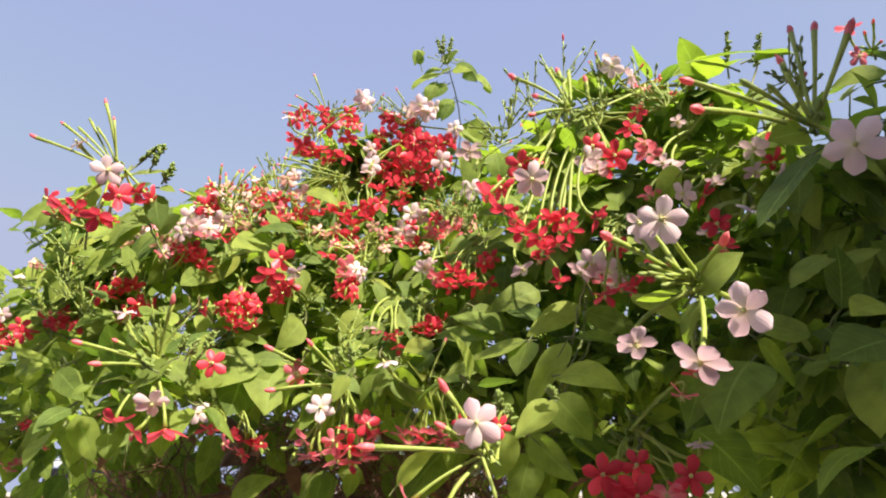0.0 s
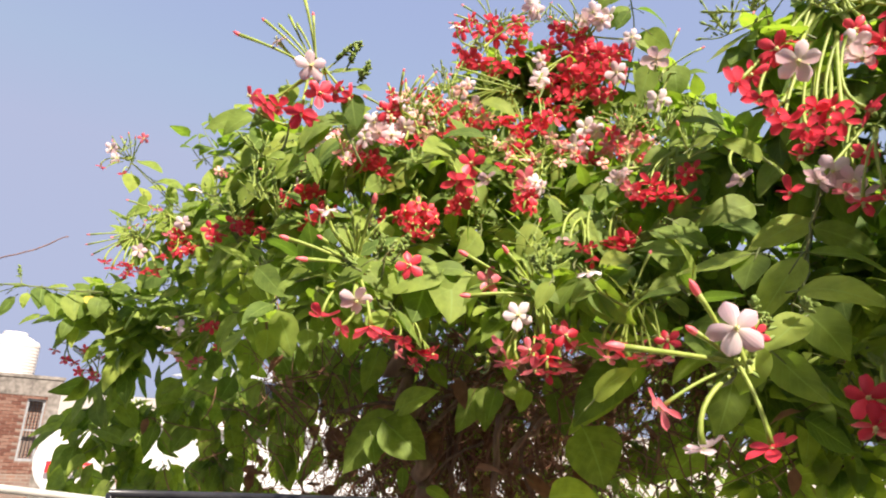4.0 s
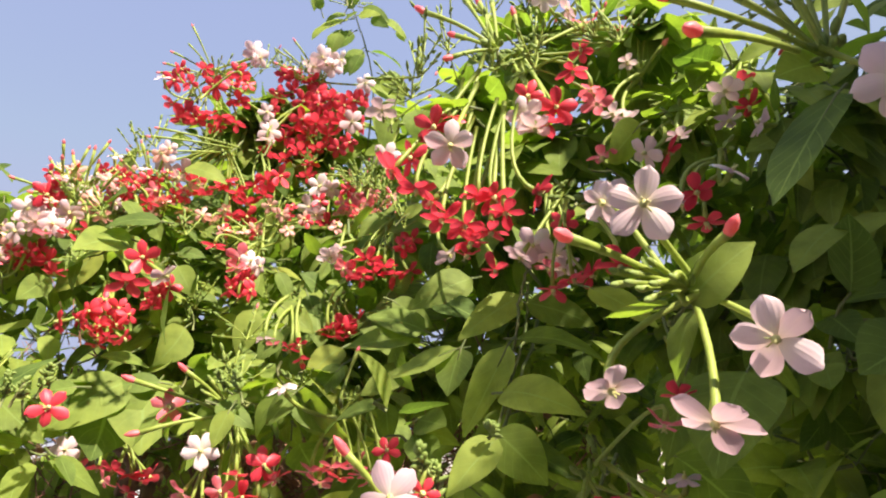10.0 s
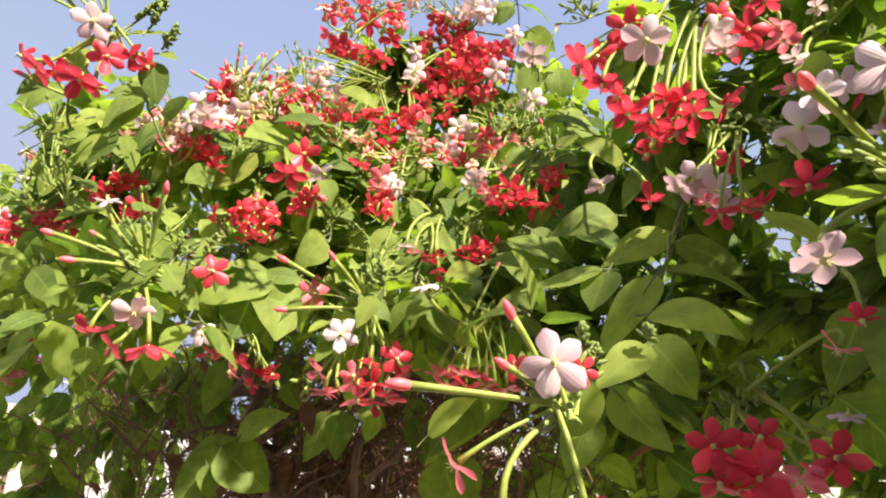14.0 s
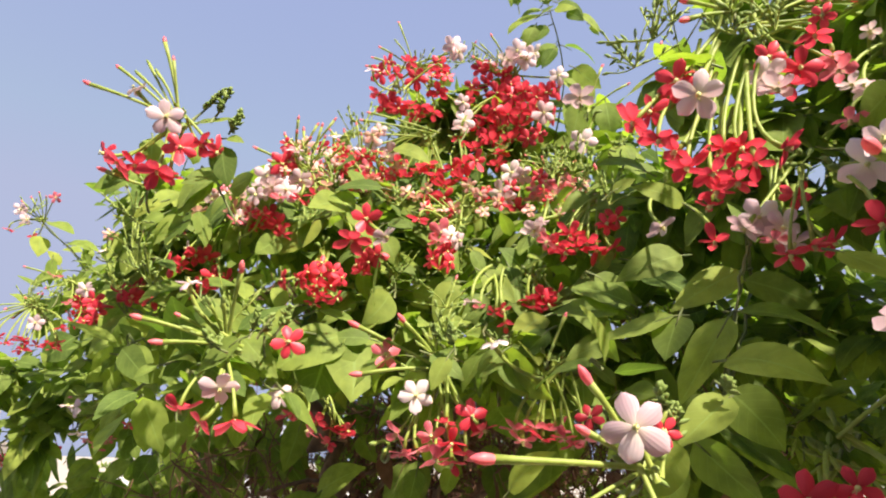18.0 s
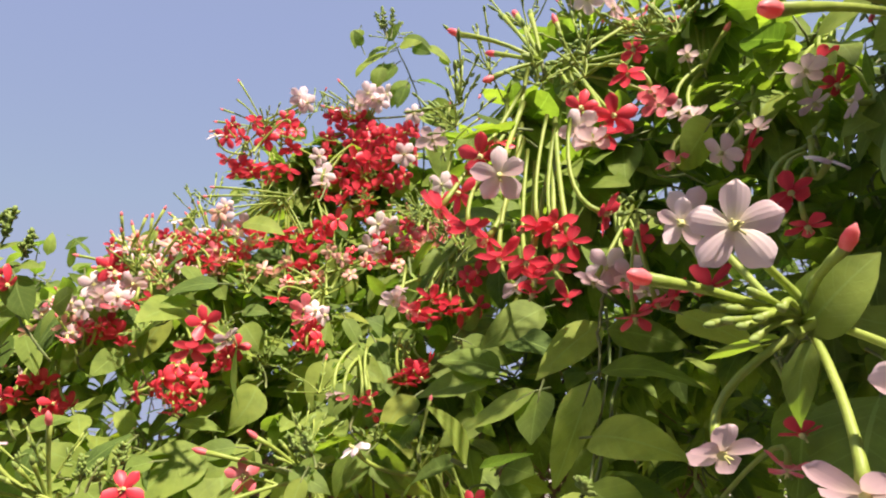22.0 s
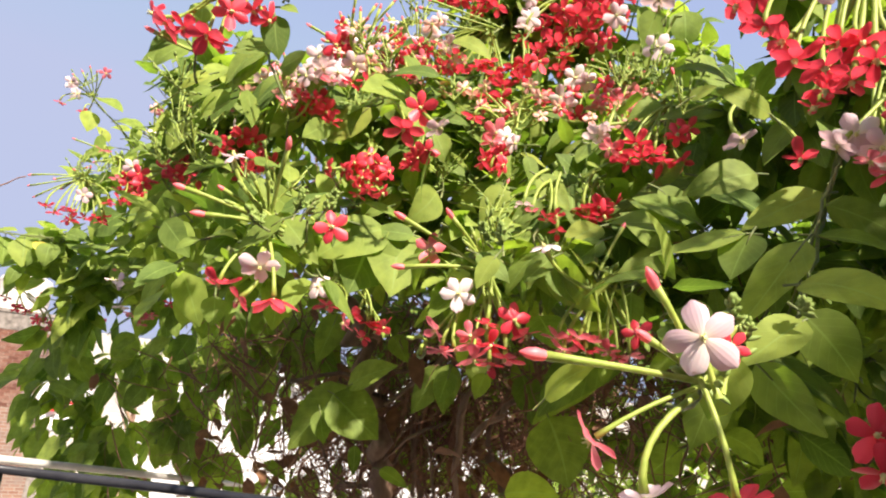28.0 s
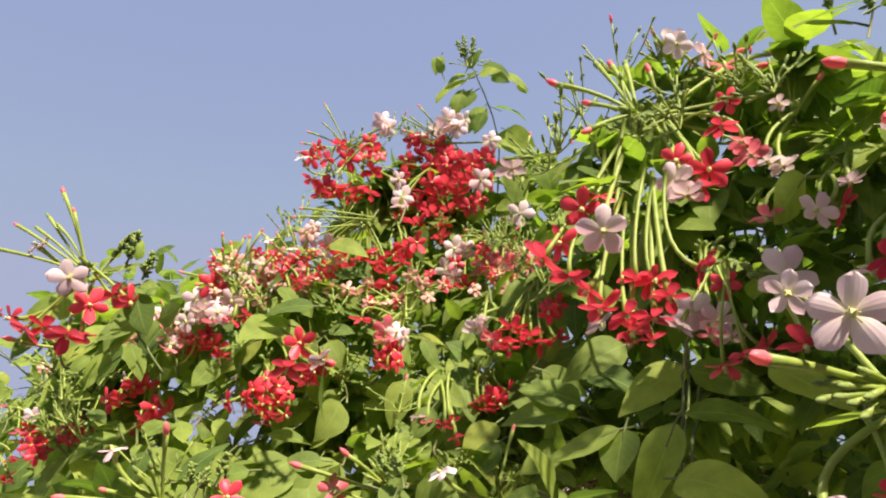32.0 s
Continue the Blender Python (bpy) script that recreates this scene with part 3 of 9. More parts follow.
# pink and red flowers that hang on long tubes
c = cluster(-0.118, 0.800, 4.718, 8)
bud(c, -0.197, 0.765, 4.754, 1.00)
bud(c, -0.191, 0.765, 4.708, 1.00)
bud(c, -0.152, 0.765, 4.759, 0.90)
bud(c, -0.134, 0.780, 4.751, 0.60, True)
bud(c, -0.127, 0.780, 4.756, 0.60, True)
bud(c, -0.140, 0.780, 4.740, 0.50, True)
flower(c, -0.173, 0.785, 4.731, 'pink', 'f', 0.89)
flower(c, -0.137, 0.760, 4.688, 'white', 'f', 0.87)
flower(c, -0.155, 0.770, 4.654, 'pink', 'dl', 0.92)
flower(c, -0.135, 0.770, 4.639, 'pink', 'd', 0.96)
flower(c, -0.117, 0.770, 4.633, 'pink', 'd', 0.96)
flower(c, -0.123, 0.770, 4.653, 'pink', 'fd', 0.75)
flower(c, -0.104, 0.770, 4.647, 'red', 'd', 0.85)
flower(c, -0.085, 0.770, 4.671, 'red', 'f', 0.92)
flower(c, -0.090, 0.770, 4.636, 'red', 'd', 1.01)
flower(c, -0.148, 0.770, 4.637, 'pink', 'd', 0.75)
flower(c, -0.074, 0.770, 4.659, 'red', 'dr', 0.75)
flower(c, -0.103, 0.770, 4.629, 'red', 'd', 0.79)
flower(c, -0.109, 0.770, 4.665, 'red', 'd', 0.65)
c = cluster(-0.167, 0.800, 4.644, 2)
bud(c, -0.179, 0.785, 4.645, 0.70, True)
bud(c, -0.170, 0.785, 4.634, 0.70, True)
c = cluster(-0.005, 0.800, 4.723, 4)
flower(c, -0.046, 0.790, 4.661, 'pink', 'd', 0.82)
flower(c, -0.027, 0.790, 4.663, 'pink', 'd', 0.82)
flower(c, -0.007, 0.790, 4.662, 'pink', 'd', 0.82)
flower(c, -0.039, 0.790, 4.651, 'pink', 'd', 0.71)
flower(c, -0.020, 0.790, 4.653, 'red', 'd', 0.71)
flower(c, 0.000, 0.790, 4.655, 'pink', 'd', 0.70)
flower(c, 0.018, 0.790, 4.653, 'pink', 'd', 0.81)
flower(c, 0.024, 0.790, 4.674, 'red', 'f', 0.76)
flower(c, 0.008, 0.790, 4.648, 'red', 'd', 0.65)
c = cluster(-0.015, 0.765, 4.723, 3)
flower(c, -0.065, 0.742, 4.735, 'white', 'ul', 0.60)
bud(c, 0.002, 0.770, 4.765, 0.60)
# the white flower that leans out over the rail
c = cluster(0.032, 0.555, 4.629, 14)
flower(c, 0.026, 0.530, 4.650, 'white', 'f', 0.97)
flower(c, -0.025, 0.530, 4.592, 'pink', 'kl', 0.87)
flower(c, 0.004, 0.535, 4.567, 'white', 'k', 0.77)
flower(c, 0.046, 0.530, 4.571, 'red', 'k', 1.03)
flower(c, 0.045, 0.550, 4.649, 'red', 'f', 0.54)
bud(c, -0.052, 0.520, 4.631, 1.15)
bud(c, 0.003, 0.540, 4.675, 1.00)
bud(c, 0.001, 0.540, 4.647, 0.90)
bud(c, 0.053, 0.555, 4.659, 0.60, True)
bud(c, 0.054, 0.555, 4.647, 0.60, True)
bud(c, 0.050, 0.555, 4.663, 0.60, True)
spike(0.050, 0.560, 4.648, 0.045, 0.555, 4.674)
spike(0.052, 0.560, 4.648, 0.054, 0.555, 4.663)
# the great red arc
c = cluster(0.136, 0.615, 4.982, 8)
flower(c, 0.079, 0.535, 4.861, 'white', 'f', 0.78)
flower(c, 0.072, 0.560, 4.887, 'red', 'f', 0.81)
flower(c, 0.085, 0.565, 4.897, 'red', 'u', 0.70)
flower(c, 0.041, 0.560, 4.856, 'red', 'dl', 0.92)
flower(c, 0.055, 0.570, 4.869, 'red', 'fl', 0.78)
flower(c, 0.056, 0.555, 4.839, 'red', 'd', 0.78)
flower(c, 0.065, 0.550, 4.828, 'red', 'dl', 0.69)
flower(c, 0.070, 0.545, 4.814, 'red', 'd', 0.82)
flower(c, 0.084, 0.540, 4.807, 'red', 'fd', 0.73)
flower(c, 0.097, 0.555, 4.832, 'red', 'd', 0.69)
flower(c, 0.107, 0.550, 4.829, 'red', 'fd', 0.76)
flower(c, 0.112, 0.545, 4.816, 'red', 'd', 0.70)
flower(c, 0.142, 0.570, 4.838, 'red', 'dr', 0.83)
flower(c, 0.088, 0.550, 4.799, 'red', 'd', 0.63)
flower(c, 0.102, 0.550, 4.805, 'red', 'd', 0.67)
flower(c, 0.086, 0.560, 4.793, 'red', 'd', 0.49)
bud(c, 0.079, 0.620, 5.024, 1.00)
bud(c, 0.105, 0.630, 5.007, 0.90)
bud(c, 0.131, 0.640, 5.046, 0.90)
bud(c, 0.122, 0.650, 5.054, 0.90, True)
bud(c, 0.142, 0.640, 5.044, 0.90, True)
bud(c, 0.095, 0.600, 4.967, 0.90)
leaf(0.155, 0.660, 5.008, 0.113, 0.635, 4.980, 0.62, 0)
leaf(0.100, 0.575, 4.910, 0.061, 0.560, 4.902, 0.62, 0)
leaf(0.112, 0.620, 4.924, 0.077, 0.580, 4.927, 0.62, 0)
c = cluster(0.103, 0.780, 4.902, 3)
flower(c, 0.095, 0.755, 4.849, 'white', 'dr', 0.85)
flower(c, 0.132, 0.720, 4.822, 'red', 'd', 0.82)
c = cluster(0.198, 0.740, 4.900, 5)
flower(c, 0.165, 0.700, 4.837, 'white', 'f', 0.98)
flower(c, 0.183, 0.700, 4.828, 'white', 'fd', 0.84)
flower(c, 0.152, 0.700, 4.827, 'white', 'dl', 0.80)
flower(c, 0.175, 0.700, 4.816, 'pink', 'd', 0.74)
flower(c, 0.190, 0.700, 4.813, 'white', 'd', 0.75)
flower(c, 0.196, 0.700, 4.857, 'red', 'f', 0.75)
c = cluster(0.189, 0.660, 4.868, 5)
flower(c, 0.159, 0.630, 4.781, 'red', 'd', 0.77)
flower(c, 0.176, 0.630, 4.788, 'red', 'd', 0.85)
flower(c, 0.190, 0.630, 4.790, 'red', 'dr', 0.81)
c = cluster(0.193, 0.600, 4.835, 4)
flower(c, 0.194, 0.575, 4.827, 'white', 'f', 1.01)
flower(c, 0.188, 0.560, 4.779, 'red', 'd', 1.02)
# upper growth behind it
c = cluster(0.169, 0.660, 5.006, 6)
flower(c, 0.203, 0.634, 4.971, 'red', 'd', 0.82)
flower(c, 0.219, 0.650, 5.001, 'red', 'f', 0.66)
flower(c, 0.154, 0.607, 4.934, 'red', 'f', 0.72)
flower(c, 0.175, 0.605, 4.922, 'red', 'f', 0.96)
flower(c, 0.167, 0.610, 4.911, 'red', 'd', 0.79)
flower(c, 0.147, 0.600, 4.914, 'white', 'f', 0.74)
flower(c, 0.154, 0.600, 4.902, 'white', 'd', 0.69)
flower(c, 0.229, 0.660, 4.953, 'pink', 'd', 0.80)
flower(c, 0.226, 0.660, 4.967, 'pink', 'd', 0.66)
bud(c, 0.166, 0.660, 5.047, 0.90)
bud(c, 0.184, 0.650, 5.013, 0.80, True)
bud(c, 0.244, 0.700, 5.062, 0.80)
c = cluster(0.302, 0.720, 5.013, 5)
flower(c, 0.258, 0.700, 4.963, 'white', 'd', 0.68)
flower(c, 0.270, 0.700, 4.956, 'white', 'd', 0.68)
flower(c, 0.282, 0.700, 5.018, 'white', 'd', 0.51)
bud(c, 0.310, 0.720, 5.070, 0.70)
bud(c, 0.324, 0.720, 5.080, 0.70)
bud(c, 0.322, 0.700, 5.035, 0.90)
c = cluster(0.310, 0.680, 4.946, 4)
flower(c, 0.238, 0.600, 4.877, 'white', 'fl', 0.75)
flower(c, 0.266, 0.620, 4.884, 'red', 'dr', 0.88)
flower(c, 0.211, 0.620, 4.884, 'pink', 'd', 0.75)
flower(c, 0.298, 0.660, 4.917, 'white', 'd', 0.62)
c = cluster(0.308, 0.610, 4.882, 4)
flower(c, 0.238, 0.535, 4.819, 'red', 'fd', 0.76)
flower(c, 0.290, 0.575, 4.849, 'white', 'ur', 0.76)
flower(c, 0.243, 0.540, 4.799, 'red', 'd', 0.65)
flower(c, 0.239, 0.560, 4.819, 'white', 'd', 0.50)
c = cluster(0.389, 0.670, 4.995, 4)
flower(c, 0.329, 0.625, 4.941, 'white', 'fd', 0.71)
flower(c, 0.336, 0.600, 4.898, 'white', 'ul', 0.69)
flower(c, 0.323, 0.620, 4.911, 'white', 'd', 0.65)
flower(c, 0.353, 0.640, 4.954, 'red', 'd', 0.81)
flower(c, 0.350, 0.630, 4.928, 'red', 'd', 0.66)
leaf(0.302, 0.680, 4.952, 0.344, 0.680, 4.949, 0.36, 0)
leaf(0.252, 0.630, 4.916, 0.211, 0.610, 4.874, 0.50, 1)
# white flowers close by
c = cluster(0.180, 0.452, 4.736, 10)
flower(c, 0.142, 0.400, 4.766, 'white', 'f', 0.84)
flower(c, 0.150, 0.470, 4.792, 'white', 'f', 0.55)
bud(c, 0.107, 0.400, 4.753, 1.00)
bud(c, 0.188, 0.420, 4.756, 1.00)
bud(c, 0.135, 0.428, 4.738, 0.55, True)
bud(c, 0.142, 0.428, 4.738, 0.55, True)
bud(c, 0.146, 0.428, 4.735, 0.55, True)
bud(c, 0.153, 0.428, 4.747, 0.55, True)
bud(c, 0.145, 0.428, 4.742, 0.55, True)
bud(c, 0.162, 0.428, 4.739, 0.55, True)
bud(c, 0.141, 0.428, 4.744, 0.55, True)
bud(c, 0.153, 0.428, 4.737, 0.55, True)
bud(c, 0.149, 0.428, 4.730, 0.55, True)
bud(c, 0.135, 0.428, 4.744, 0.55, True)
flower(c, 0.128, 0.438, 4.692, 'white', 'fd', 0.74)
flower(c, 0.184, 0.395, 4.704, 'white', 'f', 0.87)
flower(c, 0.157, 0.405, 4.674, 'white', 'fd', 0.87)
leaf(0.177, 0.450, 4.731, 0.206, 0.430, 4.754, 0.62, 1)
leaf(0.170, 0.455, 4.731, 0.137, 0.460, 4.728, 0.60, 1)
leaf(0.185, 0.460, 4.729, 0.173, 0.470, 4.695, 0.50, 1)
leaf(0.272, 0.435, 4.833, 0.217, 0.427, 4.770, 0.42, 0)
c = cluster(0.232, 0.600, 4.736, 2)
flower(c, 0.208, 0.550, 4.691, 'red', 'd', 0.66)
# cluster at the corner, above
c = cluster(0.289, 0.455, 4.867, 8)
flower(c, 0.291, 0.416, 4.830, 'white', 'f', 1.18)
bud(c, 0.165, 0.370, 4.829, 1.10)
bud(c, 0.188, 0.429, 4.890, 1.00)
bud(c, 0.303, 0.480, 4.975, 0.90)
bud(c, 0.310, 0.460, 4.961, 1.00)
bud(c, 0.236, 0.440, 4.895, 0.90, True)
bud(c, 0.278, 0.460, 4.929, 0.90)
bud(c, 0.315, 0.430, 4.934, 1.20)
bud(c, 0.261, 0.450, 4.897, 0.80, True)
bud(c, 0.273, 0.450, 4.913, 0.80, True)
leaf(0.287, 0.460, 4.865, 0.243, 0.440, 4.846, 0.50, 0)
leaf(0.374, 0.600, 5.042, 0.247, 0.570, 5.008, 0.22, 0)
leaf(0.326, 0.430, 4.890, 0.298, 0.430, 4.874, 0.50, 0)
leaf(0.317, 0.460, 4.725, 0.277, 0.440, 4.712, 0.60, 0)
# red flowers low on the side
c = cluster(0.169, 0.640, 4.639, 6)
flower(c, 0.135, 0.595, 4.613, 'red', 'f', 1.09)
flower(c, 0.165, 0.595, 4.621, 'red', 'f', 0.84)
flower(c, 0.163, 0.595, 4.596, 'red', 'f', 1.11)
flower(c, 0.139, 0.595, 4.592, 'red', 'fd', 0.90)
flower(c, 0.148, 0.595, 4.604, 'red', 'd', 0.83)
flower(c, 0.188, 0.595, 4.597, 'pink', 'fd', 0.82)
flower(c, 0.151, 0.595, 4.588, 'red', 'd', 0.72)
c = cluster(0.176, 0.630, 4.654, 4)
flower(c, 0.208, 0.589, 4.612, 'red', 'f', 0.93)
flower(c, 0.223, 0.600, 4.639, 'white', 'u', 0.57)
flower(c, 0.199, 0.560, 4.674, 'pink', 'd', 0.66)
flower(c, 0.201, 0.600, 4.601, 'red', 'd', 0.69)
# broad shaded leaves on one drooping shoot
shoot("stem", [(0.163, 0.720, 4.826), (0.155, 0.720, 4.805), (0.144, 0.720, 4.762), (0.134, 0.720, 4.726), (0.127, 0.720, 4.693)], 0.0016)
leaf(0.143, 0.715, 4.758, 0.213, 0.700, 4.731, 0.52, 0)
leaf(0.118, 0.672, 4.710, 0.167, 0.612, 4.684, 0.43, 0)
leaf(0.134, 0.710, 4.752, 0.087, 0.700, 4.679, 0.50, 1)
leaf(0.092, 0.700, 4.751, 0.076, 0.690, 4.712, 0.78, 0)
leaf(0.089, 0.700, 4.751, 0.021, 0.720, 4.731, 0.34, 0)
leaf(0.057, 0.800, 4.779, -0.010, 0.780, 4.770, 0.45, 0)
leaf(0.070, 0.800, 4.784, 0.012, 0.810, 4.805, 0.66, 0)
leaf(0.082, 0.790, 4.810, 0.122, 0.760, 4.781, 0.62, 0)
leaf(0.158, 0.740, 4.801, 0.094, 0.740, 4.763, 0.45, 0)
leaf(0.166, 0.760, 4.798, 0.230, 0.760, 4.770, 0.42, 0)
leaf(-0.061, 0.800, 4.737, -0.010, 0.780, 4.688, 0.58, 1)
leaf(0.065, 0.800, 4.773, 0.038, 0.800, 4.781, 0.30, 0)
leaf(0.101, 0.610, 4.676, 0.062, 0.600, 4.642, 0.52, 1)
leaf(0.100, 0.612, 4.681, 0.132, 0.612, 4.642, 0.66, 3)
leaf(0.078, 0.625, 4.648, 0.119, 0.620, 4.608, 0.58, 1)
leaf(0.056, 0.580, 4.647, 0.046, 0.600, 4.609, 0.62, 0)
leaf(0.121, 0.800, 4.835, 0.054, 0.790, 4.805, 0.50, 0)
leaf(0.040, 0.860, 4.843, 0.063, 0.840, 4.856, 0.70, 0)
leaf(-0.015, 0.820, 4.777, -0.049, 0.800, 4.744, 0.60, 0)
leaf(0.047, 0.800, 4.750, 0.002, 0.790, 4.726, 0.50, 0)
leaf(0.037, 0.800, 4.773, 0.053, 0.790, 4.726, 0.60, 1)
leaf(-0.052, 0.800, 4.606, -0.008, 0.780, 4.642, 0.50, 1)
spike(0.093, 0.600, 4.676, 0.096, 0.595, 4.684)
leaf(0.260, 0.560, 4.703, 0.216, 0.540, 4.642, 0.75, 0)
leaf(0.273, 0.570, 4.724, 0.307, 0.580, 4.682, 0.70, 0)
leaf(0.329, 0.600, 4.680, 0.353, 0.600, 4.637, 0.60, 0)
leaf(0.326, 0.550, 4.655, 0.263, 0.550, 4.596, 0.60, 1)
leaf(0.310, 0.500, 4.630, 0.260, 0.490, 4.598, 0.42, 1)
leaf(0.238, 0.600, 4.710, 0.213, 0.600, 4.651, 0.50, 0)
leaf(0.227, 0.620, 4.653, 0.270, 0.600, 4.595, 0.60, 0)
leaf(0.343, 0.500, 4.709, 0.292, 0.500, 4.692, 0.90, 0)
leaf(0.358, 0.520, 4.718, 0.318, 0.500, 4.636, 0.70, 1)
leaf(0.340, 0.550, 4.795, 0.294, 0.540, 4.761, 0.50, 0)
leaf(0.355, 0.570, 4.792, 0.393, 0.560, 4.804, 0.50, 0)
leaf(0.178, 0.600, 4.774, 0.211, 0.570, 4.737, 0.50, 0)
# the spur and the long branch at the far side
shoot("stem", [(-0.961, 1.430, 4.998), (-1.041, 1.430, 5.063), (-1.099, 1.430, 5.104), (-1.130, 1.430, 5.127)], 0.0016)
leaf(-1.159, 1.430, 5.123, -1.184, 1.420, 5.103, 0.50, 0)
leaf(-1.120, 1.430, 5.093, -1.107, 1.420, 5.041, 0.75, 0)
leaf(-1.104, 1.430, 5.127, -1.031, 1.420, 5.093, 0.50, 0)
leaf(-1.050, 1.430, 5.073, -0.981, 1.420, 5.053, 0.36, 0)
leaf(-1.057, 1.430, 5.024, -1.088, 1.420, 5.056, 0.50, 0)
leaf(-1.072, 1.430, 5.009, -1.106, 1.420, 4.977, 0.45, 0)
leaf(-1.020, 1.430, 5.035, -0.975, 1.420, 5.023, 0.50, 0)
leaf(-1.017, 1.430, 4.986, -1.052, 1.420, 4.974, 0.50, 0)
leaf(-0.984, 1.430, 4.966, -0.949, 1.420, 4.999, 0.50, 0)
shoot("stem", [(-1.444, 1.400, 4.763), (-1.388, 1.400, 4.778), (-1.304, 1.400, 4.799), (-1.200, 1.400, 4.794), (-1.105, 1.400, 4.789)], 0.0013)
leaf(-1.224, 1.400, 4.786, -1.206, 1.390, 4.725, 0.85, 0)
leaf(-1.176, 1.400, 4.785, -1.158, 1.390, 4.724, 0.90, 0)
leaf(-1.265, 1.400, 4.797, -1.252, 1.390, 4.745, 0.80, 0)
leaf(-1.329, 1.400, 4.773, -1.356, 1.390, 4.719, 0.60, 0)
leaf(-1.249, 1.400, 4.733, -1.293, 1.390, 4.708, 0.34, 0)
leaf(-1.175, 1.400, 4.727, -1.181, 1.390, 4.683, 0.60, 0)
leaf(-1.252, 1.400, 4.797, -1.188, 1.390, 4.799, 0.40, 0)
leaf(-1.377, 1.400, 4.794, -1.404, 1.390, 4.761, 0.50, 0)
leaf(-1.299, 1.400, 4.783, -1.292, 1.390, 4.744, 0.50, 0)
leaf(-1.304, 1.400, 4.799, -1.356, 1.390, 4.801, 0.40, 0)
leaf(-1.143, 1.400, 4.768, -1.147, 1.390, 4.727, 0.50, 0)
leaf(-1.111, 1.400, 4.783, -1.105, 1.390, 4.730, 0.80, 0)
leaf(-1.345, 1.400, 4.785, -1.309, 1.390, 4.796, 0.40, 0)
leaf(-1.136, 1.400, 4.783, -1.117, 1.390, 4.751, 0.85, 10)
spike(-1.320, 1.400, 4.804, -1.332, 1.395, 4.845)
# leaves behind the upper growth
clump(0.333, 0.900, 5.100, 0.070, 22)
clump(0.357, 0.850, 5.030, 0.070, 22)
clump(0.284, 0.900, 5.024, 0.060, 22)
clump(0.196, 0.850, 4.930, 0.060, 22)
clump(0.278, 0.800, 4.907, 0.060, 22)
# dark inner foliage behind the near flowers
clump(0.504, 0.850, 5.057, 0.070, 24)
clump(0.554, 0.850, 5.000, 0.070, 24)
clump(0.593, 0.800, 5.007, 0.070, 24)
clump(0.477, 0.800, 4.919, 0.070, 24)
clump(0.510, 0.750, 4.883, 0.070, 24)
clump(0.465, 0.750, 4.827, 0.070, 24)
clump(0.501, 0.720, 4.804, 0.070, 24)
clump(0.428, 0.800, 4.797, 0.070, 24)
clump(0.464, 0.750, 4.760, 0.070, 24)
clump(0.459, 0.700, 4.710, 0.070, 24)
clump(0.422, 0.780, 4.703, 0.070, 24)
clump(0.427, 0.720, 4.658, 0.070, 24)
clump(0.440, 0.900, 4.765, 0.070, 24)
clump(0.395, 0.750, 4.623, 0.070, 24)
clump(0.432, 0.700, 4.620, 0.060, 24)
clump(0.579, 0.750, 4.908, 0.070, 24)
clump(0.504, 0.700, 4.756, 0.070, 24)
clump(0.468, 0.950, 4.944, 0.070, 24)
clump(0.444, 0.950, 5.094, 0.070, 24)
# the crest of the bush
c = cluster(-0.227, 1.150, 5.295, 8)
flower(c, -0.283, 1.120, 5.273, 'red', 'f', 1.18)
flower(c, -0.219, 1.120, 5.259, 'red', 'f', 1.17)
flower(c, -0.180, 1.120, 5.282, 'red', 'f', 1.08)
flower(c, -0.180, 1.120, 5.231, 'red', 'fd', 1.16)
flower(c, -0.285, 1.120, 5.231, 'red', 'dl', 1.08)
flower(c, -0.263, 1.120, 5.216, 'red', 'f', 1.16)
flower(c, -0.247, 1.120, 5.203, 'red', 'fd', 1.07)
flower(c, -0.231, 1.120, 5.209, 'red', 'd', 1.07)
flower(c, -0.205, 1.120, 5.201, 'red', 'fd', 1.15)
flower(c, -0.186, 1.120, 5.192, 'red', 'd', 0.97)
flower(c, -0.217, 1.120, 5.186, 'red', 'd', 0.97)
flower(c, -0.272, 1.120, 5.204, 'red', 'd', 0.98)
flower(c, -0.156, 1.120, 5.323, 'white', 'f', 0.97)
flower(c, -0.146, 1.120, 5.309, 'white', 'fr', 0.88)
flower(c, -0.158, 1.120, 5.310, 'white', 'l', 0.79)
flower(c, -0.137, 1.120, 5.209, 'white', 'f', 0.72)
bud(c, -0.252, 1.110, 5.366, 0.62)
bud(c, -0.282, 1.110, 5.318, 0.62)
bud(c, -0.293, 1.110, 5.298, 0.62)
bud(c, -0.302, 1.110, 5.282, 0.62)
bud(c, -0.174, 1.110, 5.288, 0.62)
bud(c, -0.221, 1.110, 5.306, 0.50, True)
bud(c, -0.257, 1.110, 5.331, 0.50, True)
bud(c, -0.233, 1.110, 5.298, 0.50, True)
c = cluster(-0.057, 1.170, 5.288, 8)
flower(c, -0.111, 1.145, 5.290, 'red', 'f', 1.01)
flower(c, -0.093, 1.145, 5.286, 'red', 'f', 1.10)
flower(c, -0.066, 1.145, 5.276, 'red', 'fd', 1.00)
flower(c, -0.124, 1.145, 5.256, 'red', 'fl', 1.00)
flower(c, -0.081, 1.145, 5.240, 'red', 'f', 1.17)
flower(c, -0.057, 1.145, 5.233, 'red', 'f', 1.17)
flower(c, -0.033, 1.145, 5.241, 'red', 'fd', 1.08)
flower(c, -0.014, 1.145, 5.229, 'red', 'f', 1.07)
flower(c, 0.002, 1.145, 5.237, 'red', 'f', 1.16)
flower(c, 0.021, 1.145, 5.241, 'red', 'fr', 1.16)
